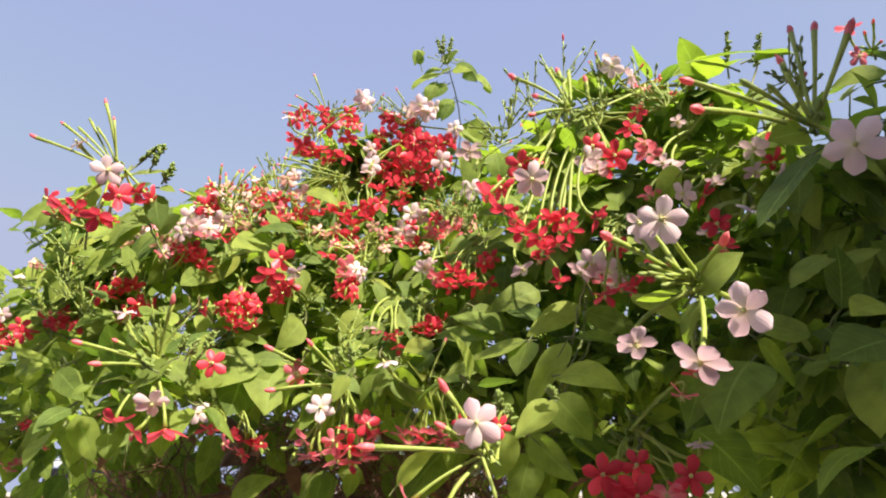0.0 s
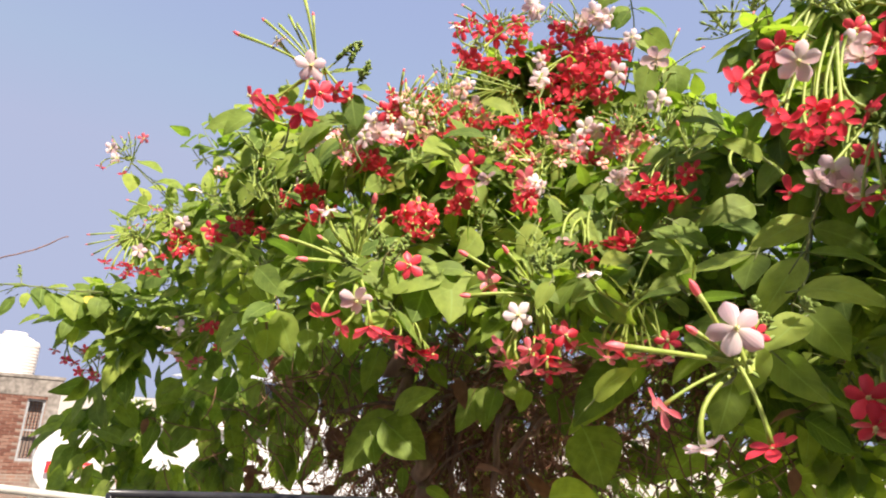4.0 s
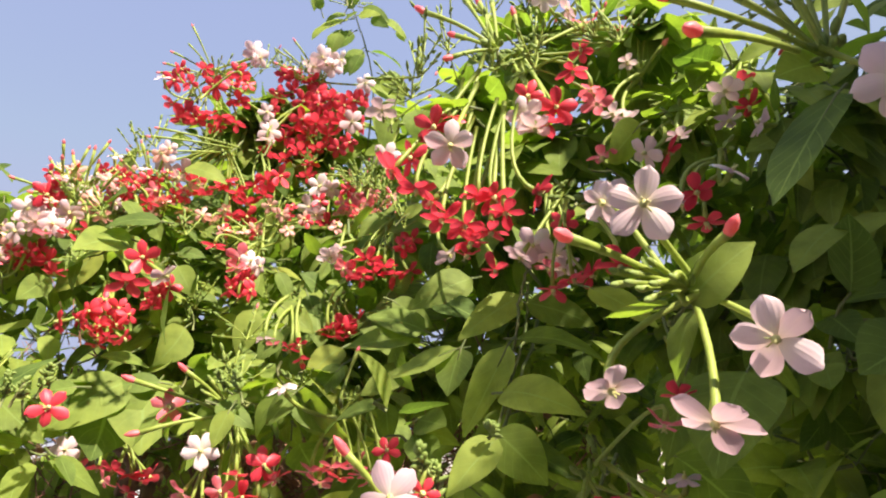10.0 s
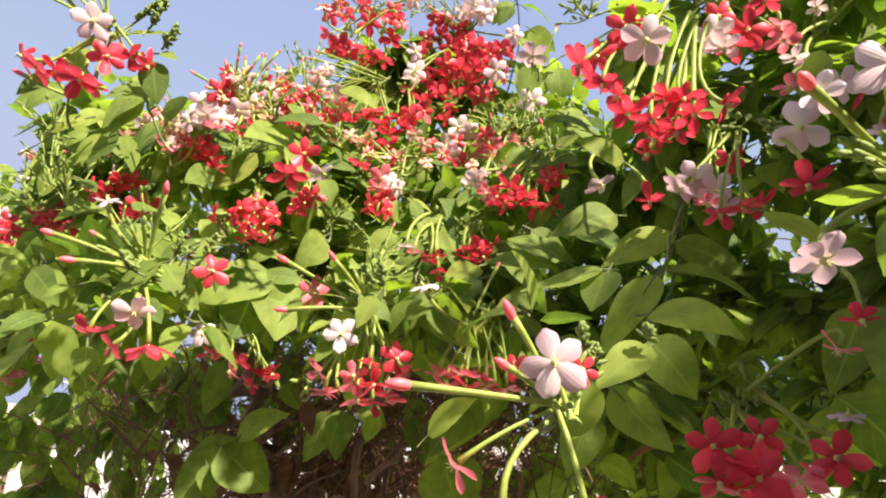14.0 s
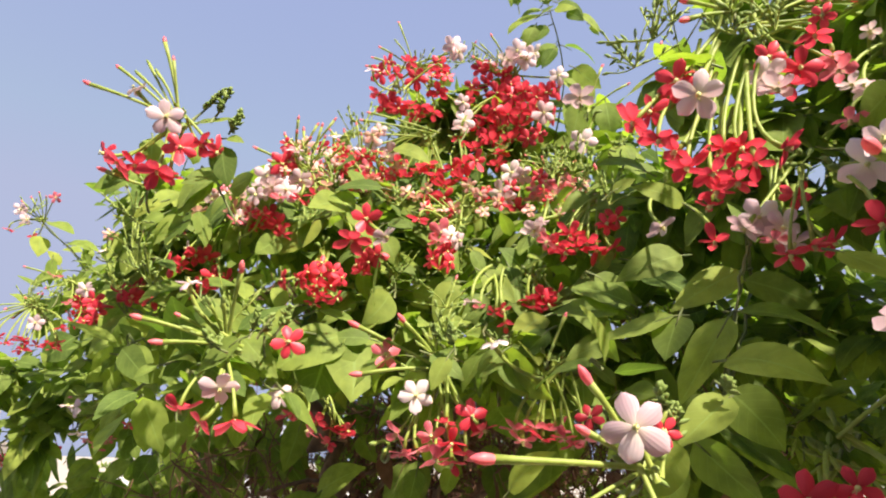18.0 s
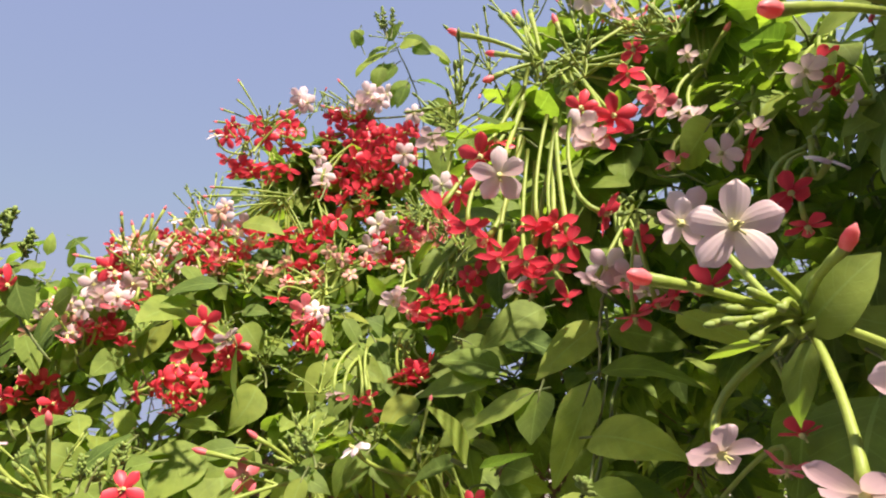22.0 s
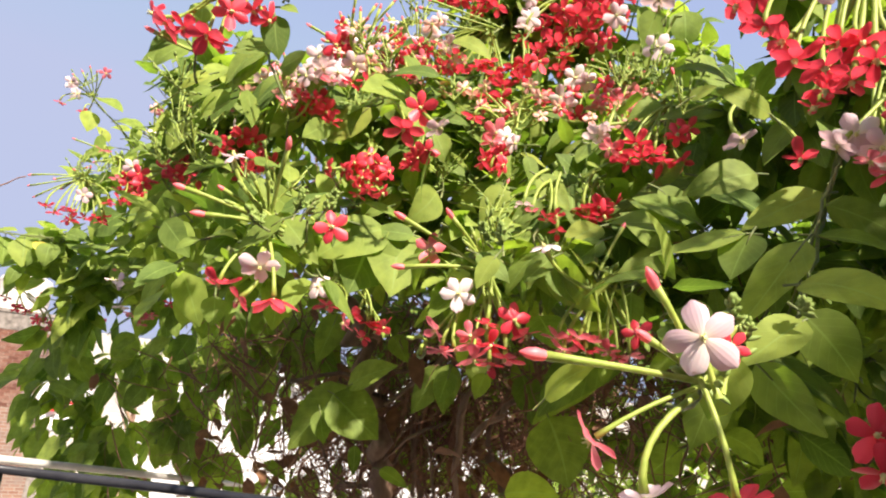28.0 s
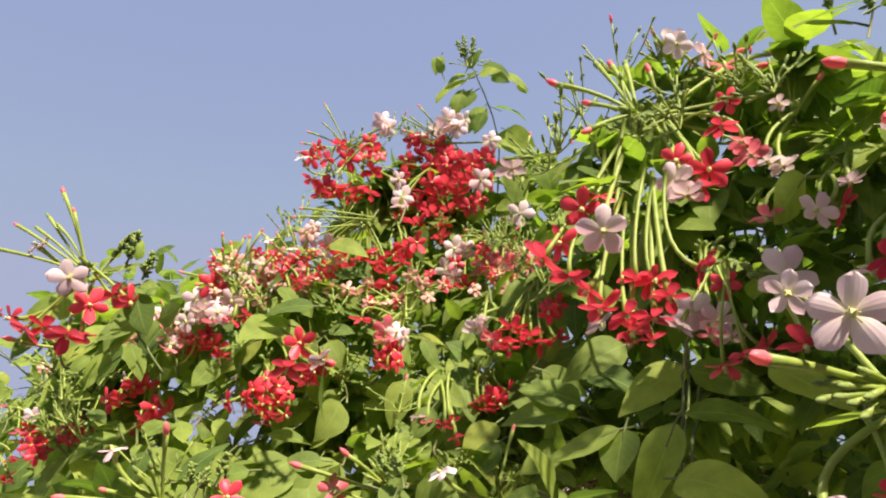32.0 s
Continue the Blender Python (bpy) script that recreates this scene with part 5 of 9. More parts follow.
c = cluster(0.019, 1.069, 4.991, 1)
flower(c, 0.015, 1.039, 5.005, 'peach', 'f', 0.47)
flower(c, 0.013, 1.039, 4.974, 'peach', 'f', 0.51)
flower(c, 0.050, 1.046, 4.994, 'pink', 'fu', 0.63)
flower(c, 0.006, 1.038, 5.003, 'peach', 'd', 0.52)
bud(c, 0.046, 1.045, 5.021, 0.56)
flower(c, 0.027, 1.042, 4.990, 'red', 'fd', 0.41)
c = cluster(0.046, 1.074, 4.961, 1)
flower(c, 0.038, 1.044, 4.977, 'pink', 'fl', 0.54)
flower(c, -0.029, 1.031, 4.982, 'peach', 'fu', 0.42)
flower(c, 0.065, 1.049, 5.010, 'peach', 'u', 0.58)
flower(c, -0.029, 1.031, 4.976, 'peach', 'fr', 0.62)
flower(c, 0.070, 1.050, 4.989, 'peach', 'fl', 0.45)
flower(c, 0.051, 1.046, 5.024, 'peach', 'fr', 0.50)
c = cluster(-0.173, 1.014, 4.982, 1)
flower(c, -0.170, 0.984, 4.995, 'peach', 'fd', 0.47)
flower(c, -0.167, 0.985, 4.966, 'red', 'fr', 0.52)
flower(c, -0.171, 0.983, 4.965, 'peach', 'fr', 0.59)
flower(c, -0.070, 1.035, 4.990, 'red', 'f', 0.58)
flower(c, -0.148, 0.995, 4.967, 'peach', 'fu', 0.53)
flower(c, -0.135, 1.002, 4.970, 'peach', 'f', 0.63)
c = cluster(-0.177, 1.015, 4.953, 1)
flower(c, -0.168, 0.985, 4.967, 'peach', 'u', 0.52)
flower(c, -0.074, 1.033, 4.993, 'peach', 'f', 0.62)
flower(c, -0.133, 1.003, 4.965, 'red', 'fr', 0.62)
flower(c, -0.090, 1.025, 5.009, 'red', 'fu', 0.50)
flower(c, -0.096, 1.022, 4.994, 'red', 'd', 0.66)
flower(c, -0.095, 1.022, 4.974, 'peach', 'fu', 0.57)
c = cluster(-0.244, 1.116, 5.233, 1)
flower(c, -0.247, 1.086, 5.248, 'red', 'fl', 0.87)
bud(c, -0.259, 1.084, 5.285, 0.41)
flower(c, -0.262, 1.084, 5.271, 'red', 'fr', 0.82)
flower(c, -0.286, 1.080, 5.255, 'white', 'u', 0.68)
flower(c, -0.226, 1.089, 5.273, 'red', 'd', 0.85)
flower(c, -0.172, 1.097, 5.260, 'red', 'd', 0.83)
c = cluster(-0.198, 1.125, 5.235, 1)
flower(c, -0.187, 1.095, 5.248, 'red', 'fu', 0.71)
flower(c, -0.163, 1.099, 5.249, 'red', 'fu', 0.86)
c = cluster(-0.655, 1.028, 4.917, 1)
flower(c, -0.637, 0.998, 4.934, 'pink', 'fd', 0.38)
flower(c, -0.554, 0.986, 4.936, 'pink', 'u', 0.55)
flower(c, -0.553, 0.986, 4.927, 'peach', 'd', 0.38)
flower(c, -0.517, 0.980, 4.941, 'white', 'fr', 0.36)
flower(c, -0.648, 0.999, 4.939, 'peach', 'f', 0.47)
flower(c, -0.589, 0.991, 4.930, 'white', 'fl', 0.49)
c = cluster(-0.544, 1.013, 4.920, 1)
flower(c, -0.537, 0.983, 4.935, 'white', 'fu', 0.42)
flower(c, -0.530, 0.981, 4.974, 'white', 'u', 0.40)
# the rest of the bush
c = cluster(-0.826, 1.384, 4.717, 3)
bunch(c, -0.853, 1.366, 4.648, 0.031, 0.014, 4, 'pink', 'd')
flower(c, -0.818, 1.342, 4.724, 'red', 'f')
flower(c, -0.785, 1.358, 4.682, 'red', 'd')
flower(c, -0.880, 1.347, 4.665, 'white', 'd')
flower(c, -0.908, 1.344, 4.716, 'white', '-')
c = cluster(-0.947, 1.254, 4.894, 9)
bunch(c, -0.937, 1.244, 4.817, 0.055, 0.014, 9, 'red', 'd')
flower(c, -0.919, 1.226, 4.853, 'white', 'f')
flower(c, -0.984, 1.220, 4.824, 'red', 'd')
flower(c, -0.885, 1.252, 4.848, 'red', 'd')
bud(c, -1.026, 1.215, 4.880, 0.62)
bud(c, -1.042, 1.235, 4.864, 0.62)
bud(c, -0.976, 1.218, 4.877, 0.62)
bud(c, -0.977, 1.242, 4.866, 0.62)
bud(c, -0.949, 1.227, 4.899, 0.62)
bud(c, -0.925, 1.235, 4.908, 0.62)
bud(c, -1.023, 1.233, 4.844, 0.62)
c = cluster(-0.892, 1.265, 4.937, 5)
bunch(c, -0.850, 1.256, 4.878, 0.023, 0.028, 8, 'red', '-')
flower(c, -0.846, 1.243, 4.919, 'white', 'f')
flower(c, -0.893, 1.220, 4.938, 'pink', 'd')
flower(c, -0.868, 1.239, 4.893, 'pink', '-')
flower(c, -0.824, 1.267, 4.873, 'red', '-')
bud(c, -0.968, 1.232, 4.960, 0.62)
bud(c, -0.930, 1.249, 4.924, 0.62)
c = cluster(-1.171, 1.491, 5.149, 6)
flower(c, -1.120, 1.449, 5.195, 'pink', 'f')
flower(c, -1.202, 1.449, 5.168, 'white', 'f')
flower(c, -1.231, 1.460, 5.123, 'red', 'd')
flower(c, -1.172, 1.470, 5.106, 'red', 'd')
flower(c, -1.192, 1.461, 5.146, 'white', '-')
bud(c, -1.162, 1.447, 5.206, 0.62)
bud(c, -1.183, 1.452, 5.196, 0.62)
bud(c, -1.205, 1.452, 5.188, 0.62)
bud(c, -1.139, 1.444, 5.193, 0.62)
c = cluster(-0.906, 1.382, 5.021, 4)
flower(c, -0.901, 1.355, 5.034, 'white', 'u')
c = cluster(-0.595, 0.996, 4.855, 2)
bunch(c, -0.581, 0.971, 4.839, 0.014, 0.007, 3, 'red', '-')
bunch(c, -0.552, 0.977, 4.834, 0.012, 0.007, 2, 'red', '-')
bunch(c, -0.618, 0.968, 4.826, 0.014, 0.009, 3, 'red', '-')
flower(c, -0.572, 0.976, 4.855, 'red', '-')
c = cluster(-1.264, 1.520, 4.694, 2)
bunch(c, -1.234, 1.509, 4.637, 0.016, 0.011, 2, 'red', '-')
bunch(c, -1.179, 1.525, 4.611, 0.022, 0.011, 3, 'red', 'd')
flower(c, -1.262, 1.484, 4.662, 'pink', 'd')
c = cluster(0.236, 0.797, 5.112, 6)
flower(c, 0.226, 0.761, 5.143, 'white', 'f')
flower(c, 0.250, 0.751, 5.113, 'white', 's')
bud(c, 0.262, 0.743, 5.127, 0.62)
bud(c, 0.207, 0.755, 5.152, 0.62)
bud(c, 0.244, 0.778, 5.122, 0.62)
bud(c, 0.293, 0.766, 5.110, 0.62)
bud(c, 0.296, 0.770, 5.090, 0.62)
c = cluster(0.536, 0.695, 5.116, 6)
flower(c, 0.486, 0.660, 5.123, 'pink', '-')
flower(c, 0.497, 0.668, 5.088, 'pink', '-')
bud(c, 0.508, 0.647, 5.120, 0.62)
bud(c, 0.514, 0.672, 5.124, 0.62)
bud(c, 0.523, 0.662, 5.104, 0.62)
spike(0.394, 0.727, 5.088, 0.405, 0.705, 5.149)
spike(0.365, 0.724, 5.095, 0.362, 0.705, 5.149)
c = cluster(0.248, 0.766, 5.100, 6)
flower(c, 0.220, 0.734, 5.120, 'white', 'f')
flower(c, 0.245, 0.737, 5.106, 'white', 's')
flower(c, 0.262, 0.741, 5.092, 'pink', '-')
bud(c, 0.278, 0.747, 5.106)
bud(c, 0.315, 0.762, 5.081)
bud(c, 0.302, 0.726, 5.087)
bud(c, 0.295, 0.744, 5.086)
c = cluster(-1.274, 1.660, 4.669, 2)
bunch(c, -1.252, 1.632, 4.674, 0.082, 0.007, 4, 'red', '-')
bunch(c, -1.164, 1.655, 4.629, 0.048, 0.011, 5, 'red', '-')
bunch(c, -1.285, 1.638, 4.615, 0.041, 0.011, 3, 'red', '-')
c = cluster(-0.718, 1.207, 4.730, 3)
flower(c, -0.712, 1.184, 4.706, 'red', 'f')
flower(c, -0.777, 1.179, 4.701, 'white', 's')
bud(c, -0.767, 1.155, 4.716, 0.62)
spray(-0.512, 0.858, 4.864, 6, 0.047)
spray(-0.278, 1.033, 5.114, 6, 0.038)
spray(-0.229, 1.102, 5.141, 8, 0.042)
spray(-0.219, 1.134, 5.274, 8, 0.048)
spray(-0.149, 1.198, 5.339, 8, 0.044)
spray(-0.084, 1.140, 5.275, 6, 0.036)
spray(0.066, 0.674, 4.974, 9, 0.037)
spray(0.068, 0.606, 4.954, 9, 0.043)
spray(0.028, 0.950, 4.997, 8, 0.050)
spray(0.014, 1.100, 5.066, 8, 0.048)
spray(-0.125, 1.096, 5.022, 8, 0.038)
spray(-0.212, 0.998, 4.868, 8, 0.046)
spray(-0.113, 0.784, 4.744, 8, 0.034)
spray(-0.972, 1.315, 4.924, 9, 0.044)
spray(-1.024, 1.315, 4.916, 9, 0.042)
spray(-1.179, 1.457, 5.160, 7, 0.037)
spray(-0.862, 1.358, 4.709, 8, 0.049)
spray(0.230, 0.640, 5.008, 8, 0.042)
spray(0.212, 0.771, 5.126, 9, 0.033)
spray(0.226, 0.583, 4.965, 8, 0.031)
spray(0.144, 0.673, 5.052, 9, 0.049)
spray(0.105, 0.685, 5.028, 8, 0.050)
spray(-0.196, 1.162, 5.288, 8, 0.032)
spray(-0.119, 1.176, 5.309, 8, 0.035)
spray(0.007, 1.147, 5.424, 9, 0.034)
spray(-0.282, 0.988, 5.079, 7, 0.049)
spray(0.006, 1.046, 5.033, 8, 0.046)
spray(0.037, 0.881, 4.956, 8, 0.033)
spray(-0.477, 0.798, 4.883, 9, 0.035)
spray(-0.476, 0.883, 4.889, 9, 0.049)
spray(-0.738, 1.156, 4.935, 8, 0.033)
spike(0.001, 1.122, 5.406, -0.010, 1.107, 5.446)
spike(0.007, 1.122, 5.406, 0.018, 1.107, 5.449)
spike(0.001, 1.122, 5.406, 0.001, 1.105, 5.454)
spray(-0.482, 0.826, 4.832, 9, 0.049)
spray(-0.447, 0.809, 4.805, 8, 0.049)
spray(-0.562, 0.916, 4.832, 8, 0.037)
spray(-0.321, 0.743, 4.749, 6, 0.050)
spray(-0.132, 0.932, 4.812, 6, 0.048)
spray(-0.121, 1.079, 4.994, 7, 0.032)
spray(0.016, 1.078, 5.057, 9, 0.036)
spray(-0.281, 0.816, 4.946, 7, 0.039)
spray(0.057, 0.833, 4.904, 8, 0.038)
spray(0.129, 0.617, 4.965, 9, 0.040)
spray(0.165, 0.615, 4.964, 9, 0.041)
spray(0.306, 0.488, 4.916, 8, 0.037)
spray(0.325, 0.529, 4.961, 8, 0.032)
spike(-0.279, 0.775, 4.748, -0.272, 0.770, 4.771)
spike(-0.301, 0.708, 4.718, -0.322, 0.700, 4.735)
spike(-0.112, 0.772, 4.735, -0.123, 0.765, 4.755)
spike(-0.100, 0.755, 4.725, -0.104, 0.748, 4.752)
spike(-0.209, 0.986, 4.838, -0.217, 0.976, 4.874)
spray(-0.280, 0.822, 4.889, 4, 0.022)
spray(-0.249, 0.814, 4.928, 4, 0.030)
spray(-0.258, 0.969, 4.902, 4, 0.029)
spray(-0.246, 0.954, 5.033, 4, 0.022)
spray(-0.190, 0.886, 4.930, 4, 0.026)
spray(-0.074, 1.120, 5.120, 4, 0.021)
spray(-0.125, 1.023, 4.880, 4, 0.023)
spray(-0.054, 0.797, 4.740, 4, 0.022)
spray(0.029, 0.889, 4.949, 4, 0.022)
spray(0.088, 0.970, 5.040, 4, 0.023)

# stems, twigs and bare shoots
shoot('stem', [(-0.362, 0.726, 4.913), (-0.345, 0.735, 4.889), (-0.327, 0.747, 4.855)], 0.0016)
shoot('stem', [(-1.175, 1.496, 5.152), (-1.076, 1.481, 5.073), (-0.902, 1.357, 4.959)], 0.0020)
shoot('stem', [(0.018, 1.234, 5.186), (0.036, 1.195, 5.294), (0.018, 1.159, 5.392), (-0.005, 1.133, 5.462)], 0.0015)
shoot('twig', [(-0.509, 1.523, 4.603), (-0.478, 1.533, 4.579), (-0.571, 1.528, 4.529), (-0.540, 1.545, 4.467), (-0.523, 1.559, 4.416)], 0.0030)
shoot('twig', [(-0.327, 1.433, 4.558), (-0.317, 1.442, 4.525), (-0.295, 1.461, 4.449), (-0.273, 1.478, 4.383), (-0.269, 1.494, 4.309)], 0.0012)
shoot('twig', [(-0.210, 1.542, 4.644), (-0.235, 1.557, 4.552), (-0.227, 1.569, 4.498), (-0.345, 1.564, 4.427), (-0.266, 1.580, 4.412)], 0.0030)
shoot('twig', [(-0.228, 1.418, 4.649), (-0.245, 1.427, 4.594), (-0.245, 1.443, 4.512), (-0.204, 1.456, 4.486), (-0.171, 1.472, 4.430)], 0.0016)
shoot('twig', [(-0.529, 1.535, 4.601), (-0.408, 1.563, 4.557), (-0.456, 1.566, 4.507), (-0.470, 1.571, 4.471), (-0.416, 1.594, 4.402)], 0.0016)
shoot('twig', [(-0.026, 1.320, 4.665), (-0.041, 1.329, 4.609), (-0.069, 1.337, 4.547), (-0.067, 1.353, 4.469), (-0.057, 1.371, 4.392)], 0.0012)
shoot('twig', [(-0.165, 1.378, 4.588), (-0.210, 1.383, 4.526), (-0.223, 1.393, 4.469), (-0.309, 1.394, 4.397), (-0.338, 1.396, 4.361)], 0.0020)
shoot('twig', [(-0.011, 1.368, 4.683), (-0.067, 1.368, 4.637), (-0.051, 1.381, 4.590), (-0.083, 1.389, 4.524), (-0.090, 1.394, 4.492)], 0.0012)
shoot('twig', [(-0.001, 1.304, 4.622), (-0.018, 1.314, 4.558), (-0.044, 1.320, 4.508), (-0.004, 1.333, 4.480), (0.008, 1.343, 4.439)], 0.0020)
shoot('twig', [(-0.333, 1.381, 4.622), (-0.363, 1.383, 4.590), (-0.435, 1.390, 4.496), (-0.404, 1.401, 4.466), (-0.423, 1.405, 4.430)], 0.0016)
shoot('twig', [(-0.238, 1.423, 4.634), (-0.241, 1.435, 4.570), (-0.207, 1.447, 4.541), (-0.223, 1.457, 4.478), (-0.215, 1.470, 4.419)], 0.0012)
shoot('twig', [(-0.248, 1.437, 4.646), (-0.276, 1.443, 4.590), (-0.350, 1.450, 4.496), (-0.302, 1.472, 4.430), (-0.230, 1.498, 4.360)], 0.0030)
shoot('twig', [(-0.499, 1.315, 4.580), (-0.389, 1.344, 4.528), (-0.361, 1.362, 4.463), (-0.368, 1.376, 4.387), (-0.337, 1.392, 4.333)], 0.0030)
shoot('twig', [(-0.115, 1.482, 4.669), (-0.172, 1.481, 4.628), (-0.205, 1.491, 4.554), (-0.270, 1.493, 4.488), (-0.303, 1.499, 4.436)], 0.0012)
shoot('twig', [(-0.122, 1.356, 4.591), (-0.179, 1.356, 4.545), (-0.176, 1.368, 4.493), (-0.173, 1.373, 4.467), (-0.128, 1.392, 4.411)], 0.0012)
shoot('twig', [(-0.525, 1.529, 4.578), (-0.486, 1.550, 4.506), (-0.368, 1.580, 4.455), (-0.348, 1.596, 4.388), (-0.348, 1.611, 4.317)], 0.0030)
shoot('twig', [(-0.370, 1.468, 4.617), (-0.354, 1.478, 4.581), (-0.305, 1.496, 4.532), (-0.284, 1.511, 4.473), (-0.203, 1.532, 4.438)], 0.0020)
shoot('twig', [(-0.279, 1.575, 4.655), (-0.399, 1.580, 4.537), (-0.461, 1.589, 4.439), (-0.406, 1.606, 4.403), (-0.359, 1.629, 4.327)], 0.0016)
shoot('twig', [(-0.207, 1.334, 4.646), (-0.217, 1.345, 4.583), (-0.209, 1.352, 4.559), (-0.204, 1.364, 4.500), (-0.186, 1.373, 4.475)], 0.0012)
shoot('twig', [(0.027, 1.305, 4.667), (0.011, 1.318, 4.590), (0.018, 1.324, 4.567), (0.041, 1.332, 4.546), (0.049, 1.340, 4.511)], 0.0020)
shoot('twig', [(-0.389, 1.368, 4.619), (-0.397, 1.376, 4.574), (-0.342, 1.398, 4.511), (-0.445, 1.401, 4.414), (-0.336, 1.431, 4.352)], 0.0012)
shoot('twig', [(-0.456, 1.406, 4.613), (-0.471, 1.416, 4.549), (-0.424, 1.439, 4.476), (-0.371, 1.452, 4.454), (-0.391, 1.459, 4.405)], 0.0030)
shoot('twig', [(-0.450, 1.341, 4.576), (-0.466, 1.349, 4.525), (-0.453, 1.362, 4.471), (-0.409, 1.375, 4.443), (-0.408, 1.382, 4.410)], 0.0012)
shoot('twig', [(-0.551, 1.401, 4.571), (-0.578, 1.414, 4.485), (-0.589, 1.427, 4.411), (-0.537, 1.444, 4.372), (-0.452, 1.460, 4.360)], 0.0030)
shoot('twig', [(-0.233, 1.470, 4.584), (-0.181, 1.486, 4.548), (-0.148, 1.502, 4.493), (-0.153, 1.519, 4.407), (-0.167, 1.523, 4.376)], 0.0016)
shoot('twig', [(-0.457, 1.514, 4.577), (-0.371, 1.537, 4.536), (-0.335, 1.555, 4.474), (-0.368, 1.569, 4.382), (-0.399, 1.584, 4.284)], 0.0016)
shoot('twig', [(-0.307, 1.414, 4.613), (-0.275, 1.435, 4.539), (-0.216, 1.455, 4.488), (-0.157, 1.468, 4.471), (-0.165, 1.478, 4.414)], 0.0030)
shoot('twig', [(-0.053, 1.199, 4.647), (-0.109, 1.201, 4.594), (-0.137, 1.205, 4.552), (-0.170, 1.212, 4.489), (-0.204, 1.218, 4.435)], 0.0020)
shoot('twig', [(-0.106, 1.379, 4.668), (-0.118, 1.383, 4.635), (-0.204, 1.379, 4.588), (-0.195, 1.396, 4.512), (-0.151, 1.409, 4.482)], 0.0016)
shoot('twig', [(-0.187, 1.473, 4.663), (-0.257, 1.470, 4.621), (-0.256, 1.481, 4.570), (-0.304, 1.485, 4.511), (-0.272, 1.500, 4.462)], 0.0016)
shoot('twig', [(0.068, 1.266, 4.684), (-0.017, 1.269, 4.601), (-0.035, 1.273, 4.566), (-0.160, 1.267, 4.495), (-0.123, 1.283, 4.445)], 0.0016)
shoot('twig', [(-0.415, 1.490, 4.626), (-0.513, 1.492, 4.537), (-0.556, 1.497, 4.480), (-0.537, 1.510, 4.429), (-0.553, 1.515, 4.394)], 0.0016)
shoot('twig', [(-0.165, 1.361, 4.645), (-0.202, 1.369, 4.576), (-0.223, 1.378, 4.517), (-0.297, 1.383, 4.434), (-0.329, 1.395, 4.350)], 0.0016)
shoot('twig', [(-0.256, 1.362, 4.565), (-0.267, 1.370, 4.515), (-0.265, 1.383, 4.452), (-0.345, 1.385, 4.378), (-0.385, 1.388, 4.332)], 0.0020)
shoot('twig', [(-0.344, 1.577, 4.588), (-0.348, 1.585, 4.544), (-0.340, 1.593, 4.513), (-0.376, 1.606, 4.418), (-0.376, 1.615, 4.374)], 0.0012)
shoot('twig', [(-0.206, 1.401, 4.634), (-0.151, 1.413, 4.618), (-0.191, 1.416, 4.569), (-0.237, 1.427, 4.479), (-0.276, 1.429, 4.437)], 0.0012)
shoot('twig', [(-0.129, 1.602, 4.670), (-0.123, 1.613, 4.623), (-0.123, 1.631, 4.532), (-0.187, 1.640, 4.438), (-0.177, 1.660, 4.347)], 0.0012)
shoot('twig', [(-0.342, 1.326, 4.555), (-0.395, 1.331, 4.489), (-0.461, 1.331, 4.433), (-0.438, 1.347, 4.375), (-0.383, 1.365, 4.331)], 0.0030)
shoot('twig', [(-0.445, 1.560, 4.625), (-0.454, 1.569, 4.574), (-0.381, 1.596, 4.501), (-0.460, 1.593, 4.451), (-0.454, 1.612, 4.361)], 0.0016)
shoot('twig', [(-0.493, 1.566, 4.585), (-0.442, 1.590, 4.508), (-0.514, 1.587, 4.462), (-0.497, 1.597, 4.427), (-0.482, 1.612, 4.365)], 0.0020)
shoot('twig', [(-0.447, 1.400, 4.580), (-0.307, 1.435, 4.519), (-0.340, 1.449, 4.427), (-0.327, 1.459, 4.385), (-0.312, 1.466, 4.361)], 0.0012)
shoot('twig', [(-0.295, 1.337, 4.602), (-0.294, 1.348, 4.549), (-0.319, 1.361, 4.464), (-0.397, 1.357, 4.422), (-0.412, 1.370, 4.346)], 0.0030)
shoot('twig', [(-0.303, 1.371, 4.566), (-0.362, 1.374, 4.503), (-0.337, 1.391, 4.438), (-0.348, 1.403, 4.371), (-0.363, 1.415, 4.298)], 0.0030)
shoot('twig', [(-0.099, 1.573, 4.620), (-0.105, 1.579, 4.585), (-0.127, 1.587, 4.530), (-0.241, 1.589, 4.428), (-0.179, 1.611, 4.369)], 0.0030)
shoot('twig', [(0.058, 1.320, 4.640), (0.066, 1.326, 4.618), (0.007, 1.326, 4.570), (-0.024, 1.337, 4.489), (-0.064, 1.345, 4.421)], 0.0016)
shoot('twig', [(-0.376, 1.507, 4.606), (-0.269, 1.538, 4.537), (-0.098, 1.570, 4.517), (-0.176, 1.568, 4.464), (-0.201, 1.580, 4.384)], 0.0020)
shoot('twig', [(-0.483, 1.537, 4.576), (-0.495, 1.554, 4.483), (-0.396, 1.586, 4.405), (-0.385, 1.602, 4.336), (-0.278, 1.633, 4.270)], 0.0012)
shoot('twig', [(-0.341, 1.407, 4.609), (-0.302, 1.424, 4.559), (-0.270, 1.442, 4.496), (-0.275, 1.448, 4.462), (-0.254, 1.464, 4.399)], 0.0020)
shoot('twig', [(-0.295, 1.555, 4.651), (-0.291, 1.563, 4.611), (-0.345, 1.574, 4.516), (-0.358, 1.580, 4.477), (-0.198, 1.618, 4.416)], 0.0016)
